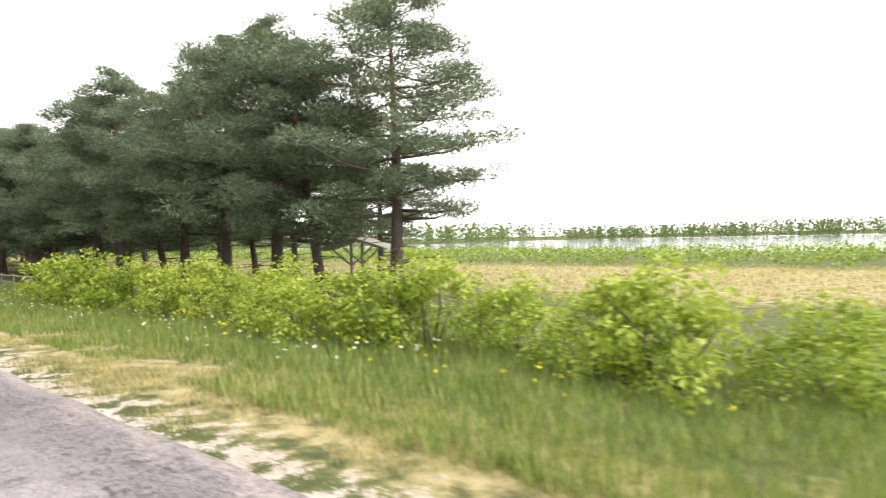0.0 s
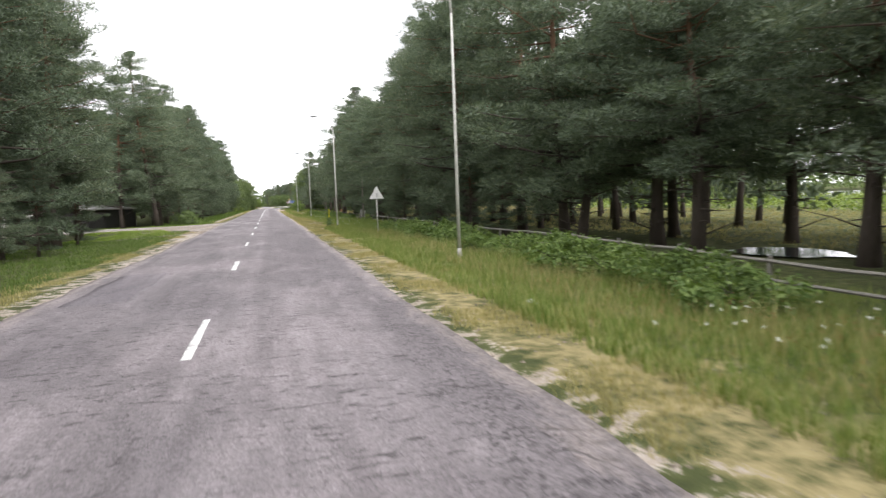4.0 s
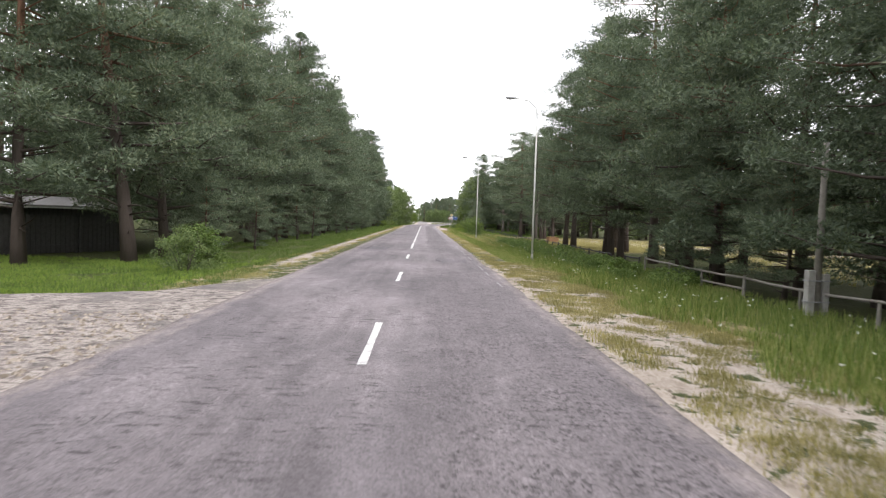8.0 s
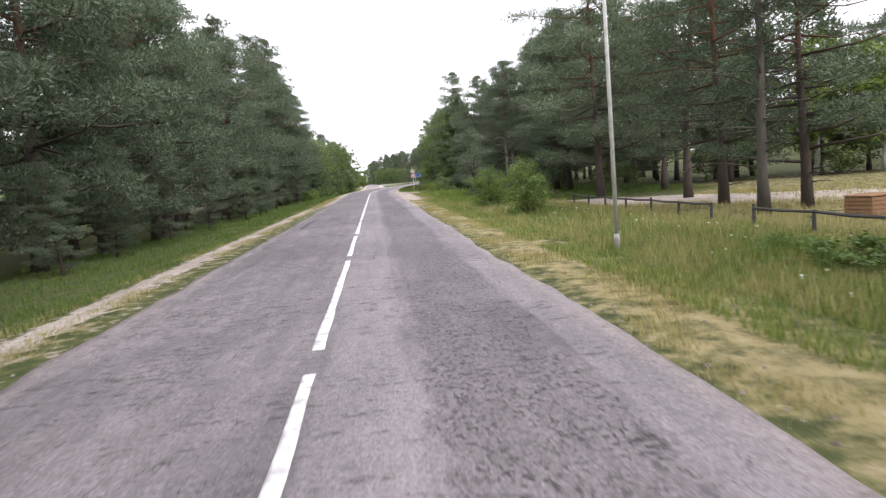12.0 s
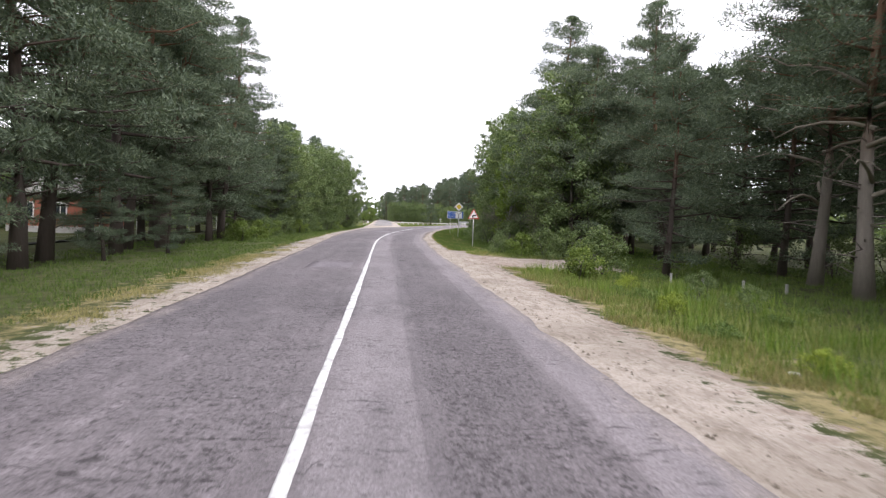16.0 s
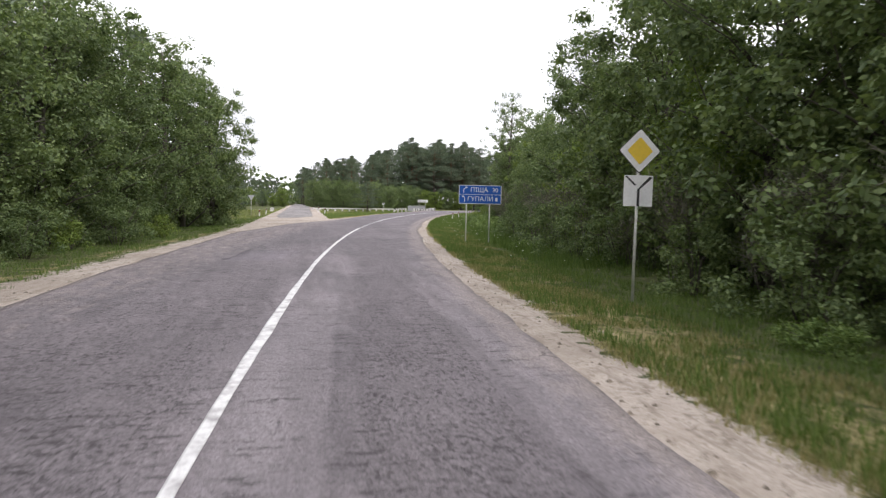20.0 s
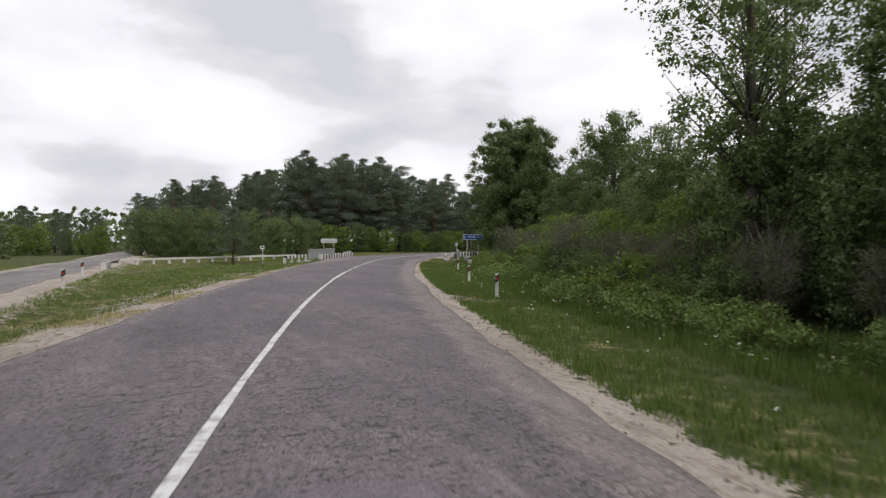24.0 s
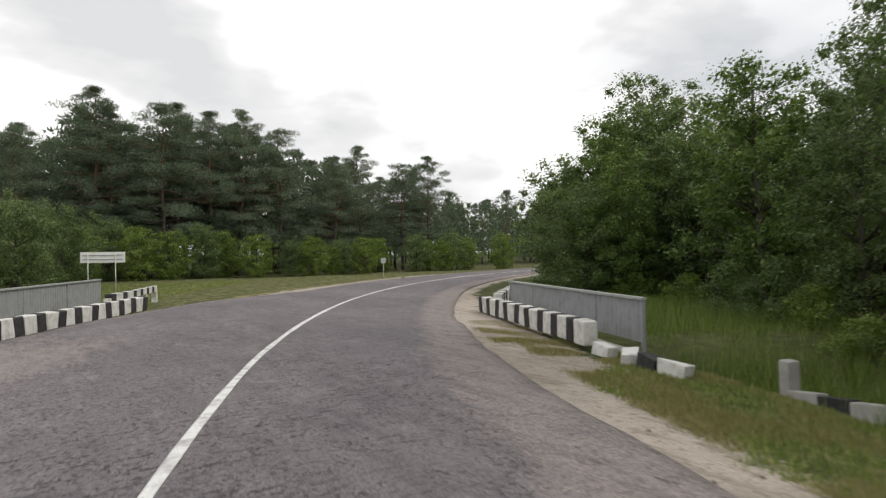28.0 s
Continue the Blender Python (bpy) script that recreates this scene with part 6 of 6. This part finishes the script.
for k, (x, y) in enumerate([tuple(at(s, o).xy) for s, o in ((358.9, 6.78), (368.3, 7.05), (381.6, 7.65), (364.5, -11.3), (373.8, -15.0), (361, -18.3), (352.5, -16))]):
    ob = g0 if k == 0 else copy_thing(g0, Matrix())
    ob.matrix_basis = pose(x, y, ground_at(x, y), plant_rng.uniform(-3, 3), plant_rng.uniform(-5, 5), heading(360))


# ---- fences ----
def rail_fence(s0, s1, o, gap, label, height=0.85, second=0.45, wood=None):
    wood = wood or M_WOOD
    fence = thing("rail_fence", Matrix(), label, "fence", "rail fences")
    n = int((s1 - s0) / gap)
    pts = []
    for k in range(n + 1):
        p = at(s0 + k * gap, o + 0.25 * noise.noise((k * 0.4, s0, 0)))
        p.z = ground_at(p.x, p.y)
        pts.append(p)
        h = height + plant_rng.uniform(-0.06, 0.08)
        part("post", tube([p + Vector((0, 0, -0.2)), p + Vector((0.02, 0, h))], [0.06, 0.05], 7), wood, fence)
    for k in range(n):
        if plant_rng.uniform() < 0.08:
            continue
        a, b = pts[k] + Vector((0, 0, height - 0.05)), pts[k + 1] + Vector((0, 0, height - 0.05))
        part("rail", tube([a, a.lerp(b, 0.5) + Vector((0, 0, -0.03)), b], [0.042, 0.045, 0.042], 6), wood, fence)
        if plant_rng.uniform() < second:
            a, b = a - Vector((0, 0, 0.4)), b - Vector((0, 0, 0.4))
            part("rail", tube([a, b], [0.04, 0.04], 6), wood, fence)
    return fence


rail_fence(14, 74, 11.2, 3.0, "grey weathered wooden rail fence along the park")
rail_fence(74, 140, 12.2, 3.3, "weathered rail fence before the dense pines", 0.72, 0.08)
rail_fence(142, 165.4, 12.6, 2.6, "low mossy wooden rail fence beside the meadow", 0.62, 0.1, M_WOODDARK)
rail_fence(167.2, 202, 12.6, 2.6, "low mossy wooden rail fence beside the meadow", 0.62, 0.1, M_WOODDARK)
rail_fence(206, 236, 13.0, 3.3, "old dark rail fence under the pines", 0.7, 0.3, M_WOODDARK)


def board_fence():
    fence = thing("board_fence", pose(-24.2, 130, -0.35, 0, 0, -26.4), "tall dark grey wooden board fence by the lane", "fence")
    for k in range(7):
        part("post", box(0.1, k * 2.85, 0.9, 0.12, 0.12, 2.2), M_WOODDARK, fence)
    for k in range(6):
        for z in (0.4, 1.5):
            part("rail", box(0.06, 1.42 + k * 2.85, z, 0.05, 2.85, 0.09), M_WOODDARK, fence)
    for k in range(66):
        part("board", box(0, 0.1 + k * 0.26, 0.95 + plant_rng.uniform(-0.05, 0.06), 0.025, 0.24, 1.95), M_WOODDARK, fence)
    return fence


def shed():
    s = thing("shed", pose(-24.2, 130, -0.35, 0, 0, -26.4), "low dark board shed with a pale sheet roof", "shed")
    for y in (7.0, 17.0):
        part("wall", box(-2.3, y, 1.15, 4.0, 0.12, 2.5), M_WOODDARK, s)
    for k in range(40):
        part("board", box(-0.3, 7.1 + k * 0.252, 1.2, 0.03, 0.235, 2.4), M_WOODDARK, s)
    part("wall", box(-4.3, 12, 1.3, 0.12, 10, 2.8), M_WOODDARK, s)
    roof = plate([(-4.7, 2.95), (0.25, 2.42), (0.25, 2.5), (-4.7, 3.03)], 10.9, 6.6)
    part("roof", roof, M_ROOF, s, "pale corrugated sheet roof")
    part("fascia", box(0.22, 12, 2.4, 0.04, 10.9, 0.12), M_POST, s)
    return s


def house(m, label, wall_mat, trim_mat, w, d, h, rise, group="houses"):
    """A small gabled house whose long side faces +x."""
    ob = thing("house", m, label, "house", group)
    part("plinth", box(0, 0, 0.05, w + 0.12, d + 0.12, 0.9), M_CONC, ob)
    for sx in (-1, 1):
        part("wall", box(sx * (w / 2 - 0.1), 0, h / 2 + 0.3, 0.2, d, h), wall_mat, ob)
        for k in range(max(4, int(h / 0.22))):
            part("board", box(sx * (w / 2 + 0.012), 0, 0.55 + k * 0.22, 0.024, d + 0.04, 0.205), wall_mat, ob)
    for sy in (-1, 1):
        part("wall", box(0, sy * (d / 2 - 0.1), h / 2 + 0.3, w - 0.4, 0.2, h), wall_mat, ob)
        part("gable", plate([(-w / 2, h + 0.3), (w / 2, h + 0.3), (0, h + rise + 0.3)], 0.18, sy * d / 2 - 0.09 - sy * 0.1), trim_mat, ob)
        for k in range(max(4, int(h / 0.22))):
            part("board", box(0, sy * (d / 2 + 0.012), 0.55 + k * 0.22, w, 0.024, 0.205), wall_mat, ob)
    part("roof", plate([(-w / 2 - 0.45, h), (0, h + rise + 0.32), (w / 2 + 0.45, h), (w / 2 + 0.45, h + 0.1), (0, h + rise + 0.44), (-w / 2 - 0.45, h + 0.1)], d + 0.9, -d / 2 - 0.45), M_ROOF, ob)
    part("chimney", box(0.5, d * 0.2, h + rise + 0.4, 0.5, 0.5, 1.2), M_BRICK, ob)
    for x, y, tx, ty in ((w / 2 + 0.03, -d * 0.25, 0.05, 1.0), (w / 2 + 0.03, d * 0.25, 0.05, 1.0), (-w * 0.22, -d / 2 - 0.03, 1.0, 0.05), (w * 0.22, -d / 2 - 0.03, 1.0, 0.05)):
        win = part("window", box(x, y, 1.9, tx * 1.15 if tx > 0.1 else 0.08, ty * 1.15 if ty > 0.1 else 0.08, 1.4), M_WHITE, ob, "white window frame")
        part("pane", box(x, y, 1.9, tx * 0.92 if tx > 0.1 else 0.1, ty * 0.92 if ty > 0.1 else 0.1, 1.16), M_PANE, win)
        part("mullion", box(x, y, 1.9, 0.07 if tx > 0.1 else 0.12, 0.07 if ty > 0.1 else 0.12, 1.16), M_WHITE, win)
    return ob


board_fence()
shed()
house(pose(-30.5, 143, -0.4, 0, 0, 14), "white boarded house behind the pines", M_WHITE, M_BRICK, 5.2, 7.0, 2.7, 1.9)
house(pose(-28.0, 283, -0.4, 0, 0, -6), "brick house with grey roof behind a wire fence", M_BRICK, M_POST, 6.5, 8.5, 2.8, 2.1)


def yard_fence():
    """Thin steel posts with a low board along the ground and wires."""
    f = thing("wire_fence", Matrix(), "thin-posted wire fence with a low board before a yard", "fence")
    pts = []
    for k in range(13):
        p = Vector((-19.5 + 0.1 * k, 259 + k * 3.0, 0))
        p.z = ground_at(p.x, p.y)
        pts.append(p)
        part("post", tube([p + Vector((0, 0, -0.2)), p + Vector((0, 0, 1.55))], [0.035, 0.035], 7), M_POST, f)
    for a, b in zip(pts, pts[1:]):
        part("board", tube([a + Vector((0, 0, 0.08)), b + Vector((0, 0, 0.08))], [0.07, 0.07], 4), M_WOODDARK, f)
        for z in (0.4, 0.7, 1.0, 1.3, 1.5):
            part("wire", tube([a + Vector((0, 0, z)), b + Vector((0, 0, z))], [0.008, 0.008], 4), M_STEEL, f)
    return f


yard_fence()
for s, o in ((246.7, 12.4), (245.8, 13.3), (245.0, 14.5), (244.3, 15.8), (282.6, 10.2)):
    st = thing("fence_stub", Matrix(), "short pale leaning concrete stub in the grass", "post", "fence stubs")
    part("stub", box(0, 0, 0.08, 0.085, 0.085, 0.6), M_CONC, st, bevel=0.02)
    stand(st, s, o, plant_rng.uniform(-20, 20))


def utility_pole():
    p = thing("utility_pole", Matrix(), "wooden utility pole strapped to a concrete stub", "pole")
    part("pole", tube([(0, 0, -0.3), (0.03, 0, 2.4), (0.05, 0, 4.9)], [0.105, 0.095, 0.08], 10), M_WOOD, p, soft=True)
    part("concrete_stub", box(-0.2, 0, 0.55, 0.2, 0.24, 1.5), M_CONC, p, bevel=0.02)
    part("concrete_stub", box(0.22, 0, 0.5, 0.18, 0.24, 1.4), M_CONC, p, bevel=0.02)
    for z in (0.4, 1.0):
        part("strap", box(0, 0, z, 0.66, 0.28, 0.03), M_STEEL, p)
    return p


stand(utility_pole(), 125.7, 12.0)


def park_table():
    t = thing("picnic_shelter", Matrix(), "wooden picnic table under a pitched shelter", "shelter")
    part("roof", plate([(-2.0, 2.1), (0, 2.75), (2.0, 2.1), (2.0, 2.2), (0, 2.87), (-2.0, 2.2)], 3.0, -1.5), M_WOOD, t)
    for k, (x, y) in enumerate(((-0.1, -1), (-0.1, 1))):
        part("post", tube([(x, y, -0.2), (x, y, 2.7)], [0.09, 0.08], 8), M_WOOD, t)
        part("brace", tube([(x, y, 1.3), (x - 1.1, y, 2.25)], [0.05, 0.05], 6), M_WOOD, t)
        part("brace", tube([(x, y, 1.3), (x + 1.1, y, 2.25)], [0.05, 0.05], 6), M_WOOD, t)
    part("table_top", box(0, 0, 0.75, 0.8, 2.0, 0.06), M_WOOD, t)
    for x in (-0.8, 0.8):
        part("bench", box(x, 0, 0.45, 0.3, 2.0, 0.06), M_WOOD, t)
        part("bench_leg", box(x, 0, 0.2, 0.2, 0.12, 0.5), M_WOOD, t)
    return t


t0 = park_table()
t0.matrix_basis = pose(21.6, 17.2, ground_at(21.6, 17.2), 0, 0, -58) @ Matrix.Scale(0.92, 4)


def crate():
    c = thing("timber_bin", Matrix(), "low brown timber bin in the meadow", "bin")
    for k in range(5):
        for y in (-0.7, 0.7):
            part("plank", box(0, y, 0.12 + k * 0.2, 1.8, 0.05, 0.18), M_WOODWARM, c)
        for x in (-0.9, 0.9):
            part("plank", box(x, 0, 0.12 + k * 0.2, 0.05, 1.4, 0.18), M_WOODWARM, c)
    for x in (-0.85, 0.85):
        for y in (-0.65, 0.65):
            part("corner_post", box(x, y, 0.5, 0.1, 0.1, 1.1), M_WOODWARM, c)
    part("lid", box(0, 0, 1.08, 1.9, 1.5, 0.05), M_WOODWARM, c)
    return c


stand(crate(), 182.5, 16.2, 12, None, 0.64)


# ---- the bridge ----
def stripe_blocks(path, label, size=(0.34, 0.54)):
    """Concrete kerb stones, one after another, painted white and black in turn."""
    row = thing("kerb_stones", Matrix(), label, "kerb", "bridge kerbs")
    for k, ((x, y, a), (x1, y1, _)) in enumerate(zip(path, path[1:])):
        gap = math.dist((x, y), (x1, y1))
        tip, lean = plant_rng.uniform(-2.5, 2.5), plant_rng.uniform(-5, 5)
        for f0, f1, mat in ((0.0, 0.56, M_WHITE), (0.56, 1.0, M_BLACK)):
            f = (f0 + f1) / 2
            bm = box(0, 0, size[1] / 2, size[0], gap * (f1 - f0) - 0.006, size[1])
            bmesh.ops.bevel(bm, geom=bm.edges[:], offset=0.025, segments=1, affect="EDGES")
            for v in bm.verts:
                v.co += Vector((noise.noise((k, v.co.y * 5, v.co.z * 5)), noise.noise((k + 9, v.co.x * 5, v.co.z * 5)), noise.noise((k + 5, v.co.y * 5, v.co.x * 5)))) * 0.022
            bmesh.ops.transform(bm, matrix=pose(x + (x1 - x) * f, y + (y1 - y) * f, -0.06, tip, lean, a), verts=bm.verts[:])
            part("stone", bm, mat, row)
    return row


def along(s0, o0, s1, o1, n):
    a, b = at(s0, o0), at(s1, o1)
    turn = math.degrees(math.atan2(-(b.x - a.x), b.y - a.y))
    return [(a.x + (b.x - a.x) * k / (n - 1), a.y + (b.y - a.y) * k / (n - 1), turn) for k in range(n)]


stripe_blocks([(36.0 + 3.4 * k / 9, 398.85 + 8.0 * k / 9, -23.0) for k in range(10)], "row of black and white concrete kerb stones on the bridge")
stripe_blocks(along(406.6, -7.1, 419.4, -5.9, 14), "row of black and white kerb stones on the far bridge side")
stripe_blocks(along(416, 7.6, 424, 10.5, 9), "leaning black and white stones past the bridge")


def panel_rail(a, b, height, label):
    """A parapet of corrugated sheet with posts and a cap rail."""
    rail = thing("bridge_parapet", Matrix(), label, "parapet", "bridge parapets")
    d = (b - a)
    length, u = d.length, d.normalized()
    side = Vector((-u.y, u.x, 0))
    verts, faces, n = [], [], int(length / 0.055)
    for k in range(n + 1):
        p = a + u * (length * k / n) + side * (0.018 if k % 4 in (0, 1) else -0.018)
        verts += [tuple(p + Vector((0, 0, 0.0))), tuple(p + Vector((0, 0, height)))]
    for k in range(n):
        faces.append((2 * k, 2 * k + 2, 2 * k + 3, 2 * k + 1))
    sheet = mesh("sheet", verts, faces, M_STEEL, rail, "grey corrugated sheet")
    sheet.modifiers.new("thick", "SOLIDIFY").thickness = 0.006
    turn = math.degrees(math.atan2(-u.x, u.y))
    for k in range(5):
        p = a + u * (length * k / 4)
        bm = box(0, 0, height / 2 - 0.1, 0.08, 0.08, height + 0.3)
        bmesh.ops.transform(bm, matrix=pose(p.x, p.y, p.z, 0, 0, turn), verts=bm.verts[:])
        part("post", bm, M_STEEL, rail)
    mid = a.lerp(b, 0.5)
    bm = box(0, 0, height + 0.03, 0.14, length + 0.1, 0.06)
    bmesh.ops.transform(bm, matrix=pose(mid.x, mid.y, mid.z, 0, 0, turn), verts=bm.verts[:])
    part("cap_rail", bm, M_SIGNBACK, rail, "pale cap rail")
    return rail


panel_rail(at(406.4, 8.6, -0.12), at(416.4, 8.25, -0.12), 0.98, "grey corrugated steel parapet on the bridge")
panel_rail(at(410.5, -9.4, -0.15), at(425.5, -9.9, -0.15), 1.1, "grey sheet-steel parapet across the road")
for side in (1, -1):
    wall = thing("bridge_wall", Matrix(), "rough concrete side wall below the bridge parapet", "bridge")
    m = at(410.5, 8.0 if side > 0 else -8.9, -1.27)
    bm = box(0, 0, 0, 0.5, 13, 2.1)
    bmesh.ops.transform(bm, matrix=pose(m.x, m.y, m.z, 0, 0, heading(408)), verts=bm.verts[:])
    part("wall", bm, M_CONC, wall, bevel=0.03)


def beam_rail(points, label):
    """A striped concrete beam on short posts."""
    rail = thing("beam_guard_rail", Matrix(), label, "guard rail", "beam guard rails")
    for k, (a, b) in enumerate(zip(points, points[1:])):
        d = b - a
        u = d.normalized()
        turn = math.degrees(math.atan2(-u.x, u.y))
        tilt = math.degrees(math.asin(u.z))
        n = 2 * max(1, round(d.length / 1.25))
        for j in range(n):
            share = 0.42 if j % 2 == 0 else 0.58
            p = a.lerp(b, (j // 2 + (0.21 if j % 2 == 0 else 0.71)) / (n / 2))
            bm = box(0, 0, 0, 0.28, d.length / (n / 2) * share - 0.004, 0.31)
            bmesh.ops.transform(bm, matrix=pose(p.x, p.y, p.z + 0.62, tilt, 0, turn), verts=bm.verts[:])
            part("beam", bm, M_WHITE if j % 2 else M_BLACK, rail, bevel=0.012)
        for q, z in ((a, 0), (b, 0)) if k == 0 else ((b, 0),):
            bm = box(0, 0, 0.26, 0.26, 0.26, 0.95)
            bmesh.ops.transform(bm, matrix=pose(q.x, q.y, q.z - 0.12, 0, 0, turn), verts=bm.verts[:])
            part("stub_post", bm, M_WHITE, rail, bevel=0.02)
    return rail


def low(s, o, z=-0.25):
    return at(s, o, z)


beam_rail([low(391.9, 9.3), low(394.6, 9.35), low(397.3, 9.36), low(400.0, 9.25, -0.3)], "chipped black and white concrete beam guard rail")
beam_rail([low(398.6, -8.9), low(401.3, -8.9), low(404, -8.85), low(406.8, -8.8)], "striped concrete beam guard rail before the bridge")
beam_rail([low(420.5, -7.6), low(423, -7.6), low(425.6, -7.9), low(428, -8.2)], "striped concrete beam rail past the bridge")


def broken_bits():
    """Fallen beam with its leftover end post, and tumbled kerb stones."""
    fallen = thing("fallen_beam", Matrix(), "fallen chipped concrete beam lying in the grass", "beam")
    for k in range(4):
        p = Vector((36.72 - 0.17 * k, 394.72 - 0.55 * k, 0))
        bm = box(0, 0, 0, 0.26, 0.575, 0.3)
        bmesh.ops.transform(bm, matrix=pose(p.x, p.y, ground_at(p.x, p.y) + 0.16 + 0.06 * k, -6, 4, -17), verts=bm.verts[:])
        part("segment", bm, M_BLACK if k == 1 else M_CONC, fallen, bevel=0.02)
    p = Vector((36.9, 395.1, 0))
    post = tagged(part("end_post", box(0, 0, 0.22, 0.24, 0.24, 1.1), M_CONC, bevel=0.03), "leftover grey concrete post at the beam's end", "post")
    post.matrix_basis = pose(p.x, p.y, ground_at(p.x, p.y), 2, -3, heading(401))
    for x, y, turn, mat in ((35.78, 398.3, 10, M_WHITE), (35.45, 397.4, -30, M_WHITE), (35.2, 396.7, 0, M_BLACK), (35.0, 396.1, 24, M_WHITE)):
        p = Vector((x, y, 0))
        s = 398 + turn
        bm = box(0, 0, 0.12, 0.3, 0.55, 0.32)
        for v in bm.verts:
            v.co += noise.noise_vector(v.co * 4 + Vector((s, 0, 0))) * 0.06
        st = tagged(part("tumbled_stone", bm, mat, bevel=0.03), "tumbled chipped kerb stone in the grass", "stone", "tumbled kerb stones")
        st.matrix_basis = pose(p.x, p.y, ground_at(p.x, p.y) - 0.03, 8, 6, -23 + turn)


broken_bits()


def white_rail():
    rail = thing("white_barrier", Matrix(), "long low whitewashed concrete barrier beside the side road", "barrier")
    a, b = Vector((3.0, 407, -0.3)), Vector((23.0, 420, -0.3))
    u = (b - a).normalized()
    turn = math.degrees(math.atan2(-u.x, u.y))
    n = 13
    for k in range(n):
        p = a.lerp(b, (k + 0.5) / n)
        bm = box(0, 0, 0.42, 0.2, (b - a).length / n - 0.03, 0.22)
        bmesh.ops.transform(bm, matrix=pose(p.x, p.y, p.z, 0, 0, turn), verts=bm.verts[:])
        part("beam", bm, M_WHITE, rail, bevel=0.02)
        bm = box(0, 0, 0.1, 0.18, 0.25, 0.44)
        bmesh.ops.transform(bm, matrix=pose(*a.lerp(b, k / n), 0, 0, turn), verts=bm.verts[:])
        part("stub_post", bm, M_WHITE, rail)
    return rail


white_rail()
stripe_blocks([(3.7, 386 + k * 0.75, 0) for k in range(6)], "black and white stones at the side road")
stripe_blocks([(-3.6, 378 + k * 0.75, 0) for k in range(7)], "black and white stones across the side road")


# ---- small things ----
def mullein():
    m = thing("mullein_plant", Matrix(), "tall yellow-flowering mullein on the sandy verge", "plant")
    rng = np.random.default_rng(5)
    part("stem", tube([(0, 0, -0.1), (0.02, 0, 0.9), (0.03, 0, 1.5)], [0.025, 0.02, 0.012], 6), M_GRASS, m)
    zs = np.linspace(0.75, 1.45, 26)
    cloud("flower_spike", leaves(rng, np.stack([zs * 0.02, 0 * zs, zs], 1), np.full(26, 0.07), 9, 0.06), 4, M_YELLOW, m, "yellow flower spike")
    zs = np.linspace(0.05, 0.7, 12)
    cloud("leaves", leaves(rng, np.stack([zs * 0.02, 0 * zs, zs], 1), 0.28 - 0.2 * zs, 9, 0.17), 4, M_LEAF, m)
    return m


stand(mullein(), 105.5, 6.1)
for s, o, r in ((62.5, 6.0, 0.14), (231, 6.9, 0.12), (228, 8.5, 0.1)):
    bm = bmesh.new()
    bmesh.ops.create_icosphere(bm, subdivisions=2, radius=r)
    for v in bm.verts:
        v.co *= 1 + 0.3 * noise.noise(v.co * 6)
        v.co.z *= 0.6
    st = tagged(part("stone", bm, M_WHITE), "pale stone lying in the verge grass", "stone")
    stand(st, s, o)
